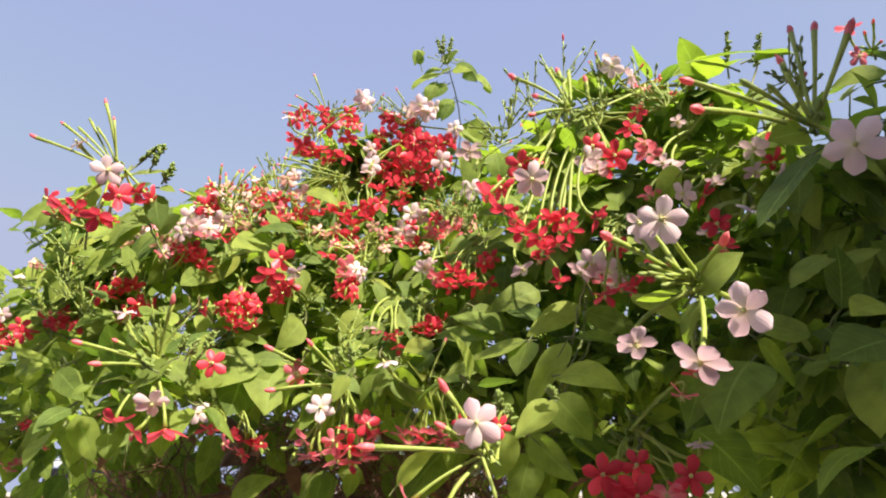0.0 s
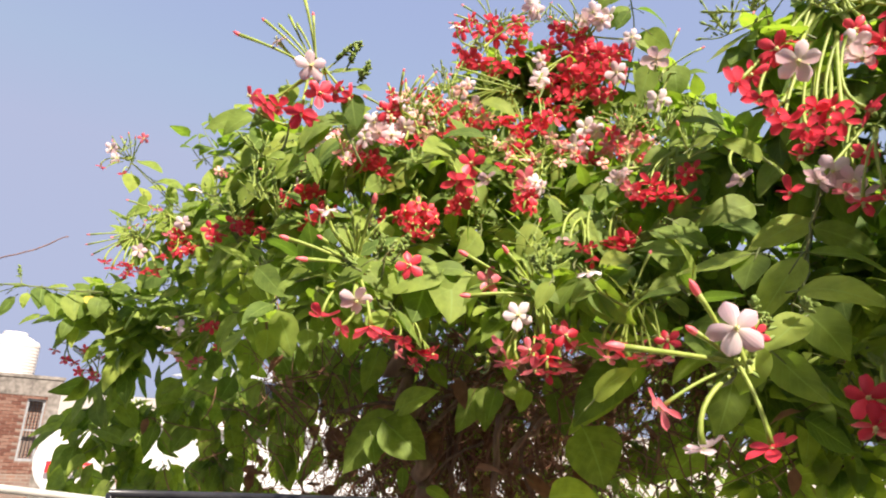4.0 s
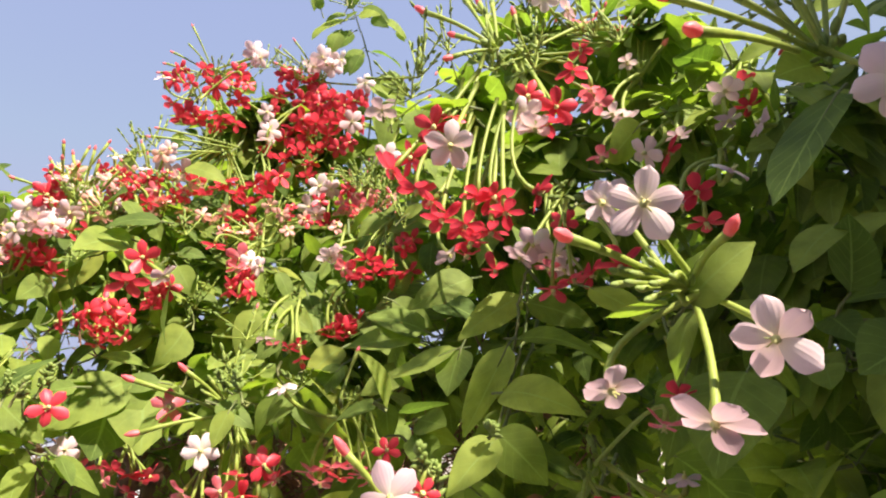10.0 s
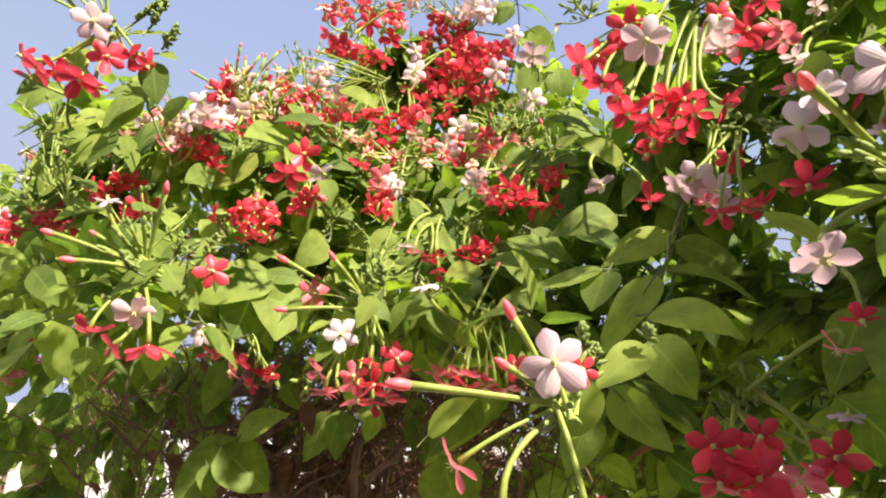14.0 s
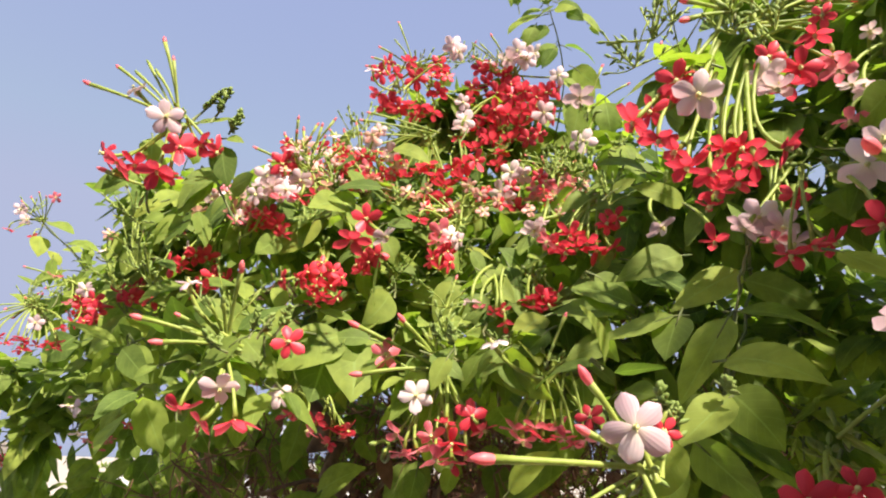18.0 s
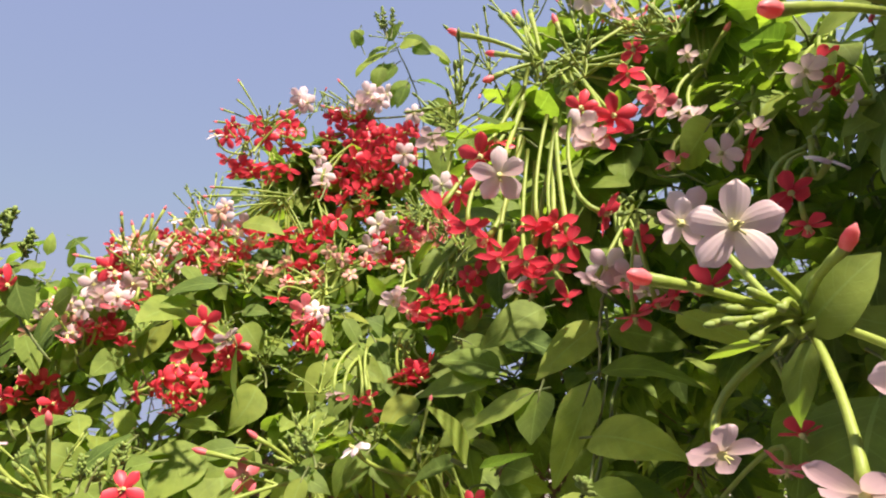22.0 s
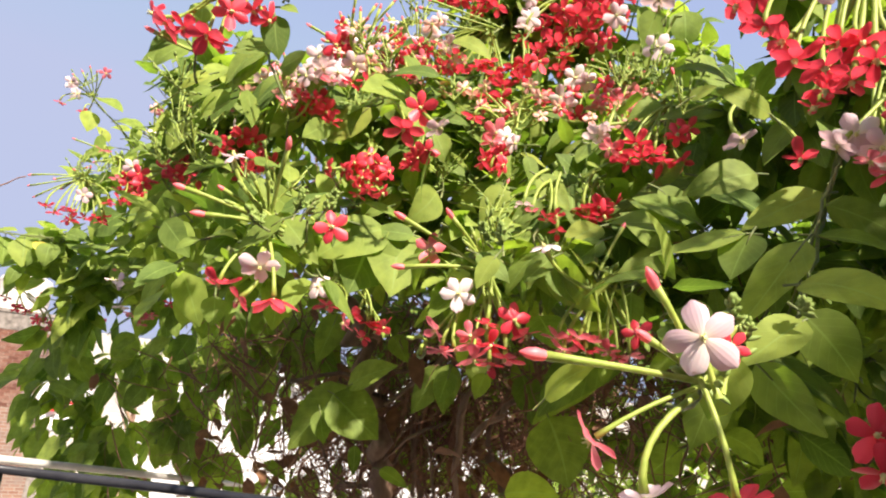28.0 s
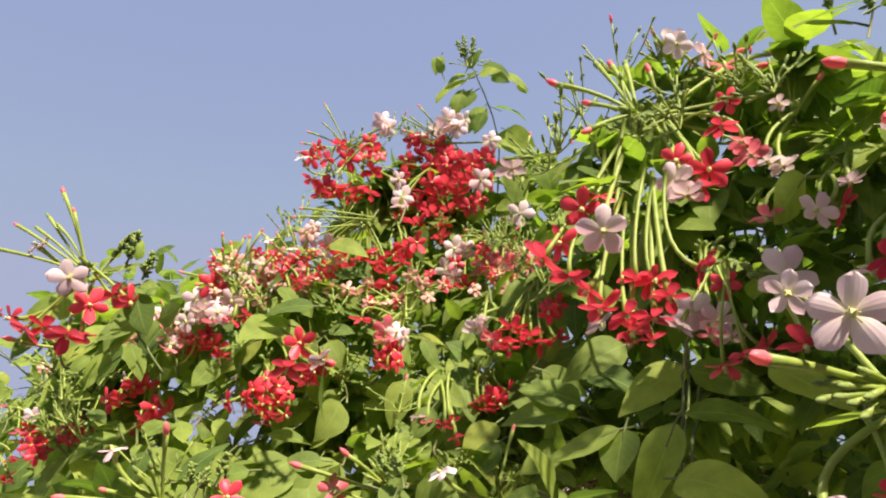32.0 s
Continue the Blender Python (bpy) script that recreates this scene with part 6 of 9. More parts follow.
shoot('twig', [(-0.318, 1.504, 4.625), (-0.265, 1.530, 4.541), (-0.269, 1.542, 4.477), (-0.329, 1.545, 4.412), (-0.333, 1.554, 4.368)], 0.0012)
shoot('twig', [(-0.486, 1.563, 4.598), (-0.475, 1.571, 4.569), (-0.487, 1.584, 4.495), (-0.423, 1.606, 4.435), (-0.359, 1.632, 4.359)], 0.0030)
shoot('twig', [(-0.066, 1.366, 4.658), (-0.085, 1.376, 4.594), (-0.056, 1.386, 4.569), (-0.021, 1.407, 4.496), (-0.046, 1.416, 4.430)], 0.0030)
shoot('twig', [(-0.552, 1.397, 4.599), (-0.537, 1.413, 4.532), (-0.532, 1.423, 4.488), (-0.466, 1.439, 4.460), (-0.476, 1.454, 4.380)], 0.0012)
shoot('twig', [(-0.393, 1.335, 4.602), (-0.330, 1.350, 4.577), (-0.367, 1.351, 4.542), (-0.334, 1.369, 4.482), (-0.335, 1.382, 4.417)], 0.0030)
shoot('twig', [(-0.217, 1.457, 4.648), (-0.217, 1.464, 4.613), (-0.227, 1.480, 4.525), (-0.238, 1.486, 4.491), (-0.279, 1.487, 4.450)], 0.0016)
shoot('twig', [(-0.394, 1.552, 4.563), (-0.382, 1.571, 4.478), (-0.429, 1.584, 4.377), (-0.418, 1.596, 4.327), (-0.375, 1.608, 4.304)], 0.0016)
shoot('twig', [(-0.240, 1.524, 4.590), (-0.271, 1.535, 4.509), (-0.174, 1.563, 4.453), (-0.171, 1.579, 4.376), (-0.157, 1.598, 4.294)], 0.0020)
shoot('twig', [(-0.424, 1.418, 4.575), (-0.372, 1.441, 4.502), (-0.366, 1.450, 4.464), (-0.332, 1.460, 4.441), (-0.302, 1.480, 4.368)], 0.0016)
shoot('twig', [(-0.327, 1.334, 4.585), (-0.378, 1.343, 4.500), (-0.309, 1.360, 4.472), (-0.352, 1.360, 4.437), (-0.354, 1.366, 4.405)], 0.0020)
shoot('twig', [(-0.265, 1.583, 4.593), (-0.214, 1.598, 4.561), (-0.253, 1.607, 4.485), (-0.332, 1.608, 4.418), (-0.295, 1.620, 4.390)], 0.0016)
shoot('twig', [(-0.043, 1.285, 4.632), (-0.070, 1.291, 4.580), (-0.036, 1.307, 4.532), (-0.064, 1.310, 4.493), (-0.119, 1.308, 4.458)], 0.0016)
shoot('twig', [(-0.262, 1.353, 4.631), (-0.234, 1.364, 4.601), (-0.211, 1.377, 4.553), (-0.211, 1.383, 4.525), (-0.211, 1.392, 4.479)], 0.0020)
shoot('twig', [(-0.434, 1.417, 4.577), (-0.422, 1.427, 4.540), (-0.396, 1.439, 4.500), (-0.428, 1.445, 4.444), (-0.310, 1.470, 4.415)], 0.0016)
shoot('twig', [(-0.290, 1.315, 4.630), (-0.222, 1.336, 4.584), (-0.210, 1.343, 4.559), (-0.102, 1.367, 4.530), (-0.169, 1.367, 4.474)], 0.0012)
shoot('stem', [(-0.272, 1.369, 4.318), (-0.304, 1.346, 4.406), (-0.328, 1.323, 4.496), (-0.353, 1.305, 4.567), (-0.380, 1.284, 4.647), (-0.411, 1.263, 4.727)], 0.0200)
shoot('stem', [(-0.184, 1.308, 4.586), (-0.192, 1.322, 4.511), (-0.185, 1.344, 4.411)], 0.0070)
shoot('stem', [(-0.501, 1.311, 4.572), (-0.416, 1.320, 4.596), (-0.283, 1.337, 4.619), (-0.194, 1.339, 4.682)], 0.0040)
shoot('stem', [(-0.315, 1.272, 4.555), (-0.249, 1.272, 4.611), (-0.164, 1.275, 4.662)], 0.0030)
shoot('stem', [(-0.485, 1.372, 4.537), (-0.390, 1.377, 4.588), (-0.295, 1.399, 4.559)], 0.0060)
shoot('stem', [(-0.418, 1.414, 4.387), (-0.355, 1.420, 4.408), (-0.340, 1.413, 4.450), (-0.313, 1.413, 4.475)], 0.0060)
shoot('stem', [(-0.138, 1.282, 4.497), (-0.080, 1.299, 4.462), (-0.021, 1.315, 4.428)], 0.0080)
shoot('stem', [(-0.003, 1.220, 4.658), (-0.095, 1.218, 4.592), (-0.155, 1.221, 4.531)], 0.0060)
shoot('stem', [(-0.268, 1.492, 4.375), (-0.296, 1.463, 4.496), (-0.282, 1.439, 4.624)], 0.0060)
shoot('twig', [(-1.577, 1.498, 4.857), (-1.493, 1.505, 4.884), (-1.408, 1.512, 4.913), (-1.324, 1.516, 4.953)], 0.0022)
shoot('stem', [(-1.165, 1.491, 4.750), (-1.274, 1.459, 4.801), (-1.409, 1.436, 4.804), (-1.515, 1.425, 4.775)], 0.0016)
shoot('stem', [(0.157, 0.712, 4.826), (0.225, 0.925, 4.837), (0.157, 0.764, 4.739), (0.097, 0.630, 4.660)], 0.0022)
shoot('stem', [(-1.099, 1.391, 4.793), (-1.193, 1.375, 4.790), (-1.269, 1.361, 4.793), (-1.344, 1.348, 4.792), (-1.419, 1.339, 4.779)], 0.0016)
shoot('stem', [(-0.168, 1.292, 4.610), (-0.192, 1.305, 4.534), (-0.186, 1.332, 4.418)], 0.0045)
shoot('stem', [(-0.231, 1.296, 4.647), (-0.281, 1.301, 4.595), (-0.318, 1.305, 4.553)], 0.0032)
shoot('stem', [(-0.432, 1.233, 4.529), (-0.405, 1.246, 4.485), (-0.378, 1.260, 4.441), (-0.319, 1.273, 4.419)], 0.0028)
shoot('stem', [(-0.279, 1.450, 4.387), (-0.281, 1.428, 4.487), (-0.262, 1.408, 4.590), (-0.240, 1.392, 4.673)], 0.0040)
shoot('stem', [(-0.330, 1.402, 4.386), (-0.329, 1.385, 4.464), (-0.277, 1.378, 4.529)], 0.0030)
shoot('stem', [(-0.351, 1.351, 4.417), (-0.316, 1.351, 4.441), (-0.283, 1.344, 4.492)], 0.0040)
shoot('stem', [(-0.231, 1.402, 4.401), (-0.251, 1.378, 4.494), (-0.298, 1.357, 4.565)], 0.0028)
shoot('stem', [(-0.106, 1.415, 4.419), (-0.145, 1.390, 4.509), (-0.118, 1.371, 4.609)], 0.0050)
shoot('stem', [(-0.209, 1.322, 4.540), (-0.280, 1.321, 4.503), (-0.336, 1.331, 4.422)], 0.0030)
shoot('stem', [(-0.142, 1.342, 4.586), (-0.219, 1.330, 4.594), (-0.289, 1.312, 4.631)], 0.0030)
shoot('stem', [(0.171, 0.766, 4.819), (0.176, 0.826, 4.785), (0.151, 0.765, 4.743), (0.108, 0.641, 4.687), (0.094, 0.611, 4.660)], 0.0016)

FLOWER_TABLE = np.array(OPEN_FLOWERS)

# leaves that stand out one by one
side_leaf(-0.044, 1.115, 5.395, -0.051, 1.097, 5.415, 0.60, 0.00)
side_leaf(-0.036, 1.125, 5.368, -0.062, 1.124, 5.342, 0.60, 0.00)
side_leaf(-0.016, 1.129, 5.358, -0.032, 1.134, 5.316, 0.60, 0.00)
side_leaf(0.018, 1.142, 5.321, -0.004, 1.145, 5.284, 0.60, 0.00)
side_leaf(0.040, 1.121, 5.379, 0.068, 1.118, 5.357, 0.60, 0.00)
side_leaf(-0.004, 1.121, 5.379, 0.018, 1.109, 5.384, 0.60, 0.00)
side_leaf(0.052, 1.154, 5.289, 0.096, 1.158, 5.248, 0.60, 0.00)
side_leaf(0.063, 1.175, 5.232, 0.046, 1.189, 5.164, 0.60, 0.00)
side_leaf(0.018, 1.119, 5.384, 0.057, 1.111, 5.378, 0.60, 0.00)
side_leaf(0.007, 1.129, 5.358, -0.027, 1.130, 5.326, 0.60, 0.00)
side_leaf(-0.613, 1.001, 5.040, -0.680, 0.988, 5.009, 0.50, 0.00)
side_leaf(-0.406, 0.814, 4.949, -0.434, 0.812, 4.900, 0.45, 0.00)
side_leaf(-0.442, 0.891, 4.929, -0.415, 0.880, 4.947, 0.50, 0.00)
side_leaf(-0.420, 0.915, 4.963, -0.443, 0.914, 4.912, 0.45, 0.00)
side_leaf(-0.278, 0.897, 4.934, -0.320, 0.897, 4.866, 0.50, 0.00)
side_leaf(-0.207, 0.913, 4.917, -0.174, 0.910, 4.908, 0.60, 0.00)
side_leaf(-0.174, 1.027, 4.944, -0.151, 1.029, 4.908, 0.60, 0.00)
side_leaf(-0.173, 1.034, 4.985, -0.132, 1.035, 4.967, 0.50, 0.00)
side_leaf(-0.087, 1.115, 5.010, -0.012, 1.117, 5.012, 0.50, 0.00)
side_leaf(-0.128, 1.051, 4.878, -0.188, 1.037, 4.854, 0.50, 0.00)
side_leaf(-0.118, 1.018, 4.860, -0.151, 1.009, 4.834, 0.50, 0.00)
side_leaf(-0.050, 1.087, 4.979, -0.085, 1.082, 4.937, 0.50, 0.00)
side_leaf(-0.108, 1.020, 4.915, -0.093, 1.023, 4.871, 0.50, 0.00)
side_leaf(-0.082, 0.849, 4.833, -0.046, 0.854, 4.799, 0.60, 0.00)
side_leaf(0.087, 0.882, 4.845, 0.016, 0.866, 4.821, 0.55, 0.00)
side_leaf(0.079, 0.859, 4.841, 0.113, 0.851, 4.853, 0.50, 0.00)
side_leaf(-0.003, 0.874, 4.799, 0.059, 0.881, 4.773, 0.55, 0.00)
side_leaf(-0.048, 0.823, 4.757, 0.003, 0.825, 4.745, 0.60, 0.00)
side_leaf(-0.064, 0.805, 4.734, -0.004, 0.814, 4.700, 0.50, 0.00)
side_leaf(0.039, 0.838, 4.826, 0.081, 0.844, 4.794, 0.50, 0.00)
side_leaf(0.104, 0.856, 4.953, 0.046, 0.835, 4.954, 0.40, 0.00)
side_leaf(0.091, 0.861, 4.924, 0.034, 0.846, 4.902, 0.35, 0.00)
side_leaf(0.082, 0.850, 4.935, 0.032, 0.835, 4.917, 0.30, 0.00)
side_leaf(0.089, 0.575, 4.910, 0.058, 0.560, 4.907, 0.60, 0.00)
side_leaf(0.112, 0.733, 4.864, 0.062, 0.712, 4.873, 0.40, 0.00)
side_leaf(-1.055, 1.445, 5.082, -0.981, 1.453, 5.058, 0.35, 0.00)
side_leaf(-1.062, 1.411, 5.034, -1.060, 1.417, 4.973, 0.40, 0.00)
side_leaf(-1.083, 1.404, 4.982, -1.012, 1.400, 5.003, 0.40, 0.00)
side_leaf(0.300, 0.586, 4.834, 0.341, 0.553, 4.896, 0.36, 0.00)
side_leaf(-0.063, 0.793, 4.736, -0.011, 0.799, 4.692, 0.55, 0.00)
side_leaf(0.260, 0.608, 4.914, 0.299, 0.598, 4.912, 0.40, 0.00)
side_leaf(-0.269, 1.021, 4.841, -0.310, 1.018, 4.822, 0.60, 0.00)
side_leaf(-0.207, 1.030, 4.946, -0.159, 1.030, 4.917, 0.60, 0.00)
side_leaf(0.297, 0.585, 5.014, 0.255, 0.575, 5.014, 0.40, 0.00)
side_leaf(0.335, 0.609, 5.041, 0.373, 0.598, 5.040, 0.30, 0.00)
side_leaf(-0.295, 0.716, 4.732, -0.333, 0.716, 4.701, 0.50, 0.00)
side_leaf(-0.338, 0.870, 4.951, -0.381, 0.877, 4.903, 0.45, 0.00)
side_leaf(-0.381, 0.924, 4.955, -0.444, 0.931, 4.904, 0.40, 0.00)
side_leaf(-0.268, 0.952, 4.929, -0.359, 0.957, 4.886, 0.50, 0.00)
side_leaf(-0.404, 0.822, 4.949, -0.445, 0.829, 4.902, 0.50, 0.00)
side_leaf(-0.541, 0.913, 4.898, -0.560, 0.920, 4.850, 0.50, 0.00)
side_leaf(-0.462, 0.832, 4.903, -0.486, 0.830, 4.879, 0.50, 0.00)
side_leaf(-0.125, 0.763, 4.727, -0.092, 0.762, 4.702, 0.50, 0.00)
side_leaf(0.058, 0.876, 4.799, 0.012, 0.859, 4.818, 0.60, 0.00)
side_leaf(-0.047, 1.115, 4.580, -0.012, 1.128, 4.491, 0.95, 0.00)
side_leaf(0.041, 1.108, 4.685, -0.061, 1.102, 4.578, 0.50, 0.00)
side_leaf(0.108, 0.858, 4.645, 0.088, 0.859, 4.576, 0.60, 0.00)
side_leaf(0.146, 0.838, 4.674, 0.227, 0.851, 4.623, 0.50, 0.00)
side_leaf(-0.667, 1.421, 4.705, -0.655, 1.429, 4.629, 0.90, 0.00)
side_leaf(-0.592, 1.412, 4.709, -0.582, 1.423, 4.613, 0.80, 0.00)
side_leaf(-0.762, 1.455, 4.720, -0.763, 1.463, 4.625, 0.80, 0.00)
side_leaf(-0.094, 1.097, 4.475, -0.022, 1.097, 4.482, 0.80, 0.00)
side_leaf(-0.092, 1.200, 4.634, -0.070, 1.207, 4.563, 0.60, 0.00)
side_leaf(-0.863, 1.356, 4.870, -0.756, 1.364, 4.863, 0.50, 0.00)
side_leaf(-0.960, 1.394, 4.858, -1.015, 1.385, 4.806, 0.80, 0.00)
side_leaf(-0.507, 1.353, 4.665, -0.430, 1.373, 4.576, 0.40, 0.00)
side_leaf(0.189, 0.879, 4.606, 0.242, 0.884, 4.574, 0.80, 0.00)
side_leaf(0.126, 0.892, 4.594, 0.165, 0.893, 4.569, 0.80, 0.00)
side_leaf(0.117, 1.062, 4.565, 0.068, 1.053, 4.517, 0.60, 0.00)
side_leaf(-1.013, 1.559, 4.512, -1.032, 1.561, 4.435, 0.70, 0.00)
side_leaf(-0.871, 1.552, 4.510, -0.879, 1.555, 4.437, 0.70, 0.00)
side_leaf(-0.796, 1.531, 4.570, -0.734, 1.544, 4.509, 0.70, 0.00)
side_leaf(-1.123, 1.575, 4.598, -1.157, 1.574, 4.528, 0.70, 0.00)
side_leaf(-0.966, 1.545, 4.618, -1.011, 1.542, 4.548, 0.70, 0.00)
side_leaf(-0.678, 1.514, 4.495, -0.672, 1.523, 4.405, 0.60, 0.00)
side_leaf(-0.977, 1.551, 4.326, -1.009, 1.549, 4.262, 0.60, 0.00)
side_leaf(-1.081, 1.523, 4.379, -1.123, 1.520, 4.313, 0.60, 0.00)
side_leaf(-0.848, 1.477, 4.289, -0.936, 1.459, 4.254, 0.50, 0.00)
side_leaf(-1.184, 1.588, 4.486, -1.095, 1.600, 4.450, 0.60, 0.00)
side_leaf(0.000, 1.148, 5.397, -0.063, 1.144, 5.363, 0.55, 0.00)
side_leaf(-0.005, 1.154, 5.377, -0.042, 1.150, 5.349, 0.50, 0.00)
side_leaf(0.020, 1.165, 5.347, -0.014, 1.167, 5.300, 0.55, 0.00)
side_leaf(0.036, 1.167, 5.343, 0.089, 1.171, 5.306, 0.60, 0.00)
side_leaf(0.000, 1.142, 5.415, 0.028, 1.127, 5.437, 0.50, 0.00)
side_leaf(0.058, 1.151, 5.397, 0.100, 1.156, 5.358, 0.40, 0.00)
side_leaf(0.037, 1.181, 5.298, 0.088, 1.190, 5.247, 0.80, 0.00)
side_leaf(0.045, 1.197, 5.248, 0.056, 1.212, 5.168, 0.80, 0.00)
side_leaf(0.108, 1.202, 5.246, 0.116, 1.212, 5.182, 0.80, 0.00)
side_leaf(-0.044, 1.131, 5.441, -0.057, 1.131, 5.404, 0.60, 0.00)
side_leaf(-0.003, 1.145, 5.405, -0.039, 1.139, 5.385, 0.50, 0.00)
side_leaf(0.027, 1.143, 5.417, 0.072, 1.145, 5.386, 0.45, 0.00)
side_leaf(0.083, 1.159, 5.378, 0.097, 1.157, 5.354, 0.40, 0.00)
side_leaf(0.123, 1.002, 4.653, 0.130, 1.010, 4.604, 0.40, 9.00)
side_leaf(-0.738, 1.518, 4.428, -0.703, 1.515, 4.422, 0.50, 9.00)
side_leaf(-0.762, 1.513, 4.435, -0.720, 1.511, 4.425, 0.50, 9.00)
side_leaf(-0.133, 1.243, 4.492, -0.076, 1.250, 4.452, 0.50, 9.00)
side_leaf(-0.420, 1.329, 4.596, -0.430, 1.326, 4.555, 0.50, 9.00)
side_leaf(-0.113, 1.219, 4.623, -0.092, 1.217, 4.601, 0.50, 9.00)
side_leaf(-0.301, 0.958, 4.938, -0.358, 0.962, 4.882, 0.45, 0.00)
side_leaf(-0.180, 0.923, 4.923, -0.205, 0.916, 4.907, 0.50, 0.00)
side_leaf(-0.173, 1.040, 4.982, -0.136, 1.035, 4.973, 0.50, 0.00)
side_leaf(-0.188, 1.032, 4.946, -0.156, 1.033, 4.915, 0.70, 0.00)
side_leaf(-0.035, 1.073, 4.978, -0.081, 1.071, 4.944, 0.45, 0.00)
side_leaf(0.007, 1.040, 4.981, -0.046, 1.033, 4.959, 0.40, 0.00)
side_leaf(-0.104, 1.054, 4.997, -0.109, 1.061, 4.941, 0.45, 0.00)
side_leaf(-0.254, 1.044, 4.843, -0.291, 1.032, 4.839, 0.50, 0.00)
side_leaf(-0.190, 1.006, 4.838, -0.163, 1.001, 4.826, 0.50, 0.00)
side_leaf(-0.151, 1.017, 4.853, -0.108, 1.012, 4.842, 0.45, 0.00)
side_leaf(-0.054, 0.880, 4.848, -0.046, 0.879, 4.818, 0.70, 0.00)
side_leaf(-0.422, 0.833, 4.947, -0.447, 0.835, 4.903, 0.45, 0.00)
side_leaf(-0.431, 0.927, 4.955, -0.484, 0.929, 4.904, 0.40, 0.00)
side_leaf(-0.399, 0.934, 4.932, -0.437, 0.932, 4.898, 0.40, 0.00)
side_leaf(-0.449, 0.802, 4.906, -0.477, 0.797, 4.883, 0.50, 0.00)
side_leaf(-0.892, 1.350, 4.803, -0.932, 1.344, 4.779, 0.60, 0.00)
side_leaf(-0.666, 1.059, 4.825, -0.633, 1.057, 4.806, 0.60, 0.00)
side_leaf(-0.492, 0.838, 4.736, -0.462, 0.834, 4.722, 0.50, 0.00)
side_leaf(-0.468, 0.838, 4.756, -0.489, 0.823, 4.768, 0.50, 0.00)
side_leaf(-0.388, 0.746, 4.711, -0.407, 0.738, 4.697, 0.50, 0.00)
side_leaf(-0.900, 1.376, 4.754, -0.940, 1.375, 4.717, 0.60, 0.00)
side_leaf(-0.367, 0.735, 4.714, -0.339, 0.727, 4.711, 0.50, 0.00)
side_leaf(-0.486, 0.912, 4.675, -0.487, 0.915, 4.632, 0.80, 0.00)
side_leaf(-0.378, 0.777, 4.662, -0.375, 0.776, 4.632, 0.80, 0.00)
side_leaf(-0.825, 1.450, 4.616, -0.869, 1.451, 4.569, 0.60, 0.00)
side_leaf(-0.395, 1.468, 4.629, -0.347, 1.478, 4.572, 0.70, 0.00)
side_leaf(-0.174, 1.018, 4.623, -0.184, 1.020, 4.579, 0.60, 0.00)
side_leaf(-0.131, 1.042, 4.625, -0.141, 1.041, 4.591, 0.70, 0.00)
side_leaf(-0.068, 0.851, 4.786, -0.029, 0.840, 4.796, 0.50, 0.00)
side_leaf(-0.219, 1.024, 4.898, -0.185, 1.024, 4.872, 0.50, 0.00)
side_leaf(-0.263, 0.993, 4.906, -0.293, 0.989, 4.880, 0.45, 0.00)
side_leaf(-0.121, 1.051, 4.922, -0.154, 1.044, 4.903, 0.45, 0.00)
side_leaf(-0.322, 0.935, 4.835, -0.342, 0.932, 4.804, 0.50, 0.00)
side_leaf(-0.217, 0.940, 4.805, -0.244, 0.935, 4.782, 0.50, 0.00)
side_leaf(-0.361, 0.782, 4.786, -0.375, 0.781, 4.755, 0.50, 0.00)
side_leaf(-0.364, 1.220, 4.580, -0.448, 1.223, 4.469, 0.50, 0.00)
side_leaf(-0.380, 1.201, 4.566, -0.302, 1.214, 4.506, 0.85, 0.00)
side_leaf(-0.368, 1.230, 4.580, -0.288, 1.221, 4.622, 0.62, 0.00)
side_leaf(-0.399, 1.204, 4.538, -0.386, 1.206, 4.489, 0.65, 0.00)
side_leaf(-0.214, 1.188, 4.630, -0.251, 1.190, 4.553, 0.50, 0.00)
side_leaf(-0.199, 1.179, 4.634, -0.202, 1.185, 4.560, 0.55, 0.00)
side_leaf(-0.174, 1.181, 4.639, -0.131, 1.183, 4.612, 0.70, 0.00)
side_leaf(-0.354, 1.273, 4.486, -0.350, 1.274, 4.439, 0.45, 0.00)
side_leaf(-0.410, 1.251, 4.695, -0.436, 1.256, 4.609, 0.50, 0.00)
side_leaf(-0.683, 1.389, 4.696, -0.634, 1.400, 4.631, 0.90, 0.00)
side_leaf(-0.602, 1.367, 4.708, -0.566, 1.383, 4.607, 0.62, 0.00)
side_leaf(-0.532, 1.358, 4.694, -0.538, 1.359, 4.642, 0.60, 0.00)
side_leaf(-0.310, 1.249, 4.670, -0.280, 1.252, 4.629, 0.70, 0.00)
side_leaf(-0.088, 1.219, 4.661, -0.103, 1.218, 4.608, 0.60, 0.00)
side_leaf(0.024, 1.131, 4.659, -0.067, 1.129, 4.565, 0.42, 0.00)
side_leaf(-0.081, 1.050, 4.776, -0.009, 1.059, 4.730, 0.60, 0.00)
side_leaf(0.125, 0.901, 4.640, 0.094, 0.900, 4.579, 0.62, 0.00)
side_leaf(0.208, 0.919, 4.609, 0.268, 0.926, 4.566, 0.62, 0.00)
side_leaf(0.151, 0.837, 4.667, 0.230, 0.849, 4.613, 0.45, 0.00)
side_leaf(0.154, 0.851, 4.698, 0.107, 0.842, 4.665, 0.50, 0.00)
side_leaf(-0.310, 1.287, 4.453, -0.260, 1.288, 4.430, 0.50, 0.00)
side_leaf(-0.976, 1.470, 4.619, -0.917, 1.459, 4.660, 0.60, 0.00)
side_leaf(-0.918, 1.479, 4.616, -0.965, 1.470, 4.580, 0.60, 0.00)
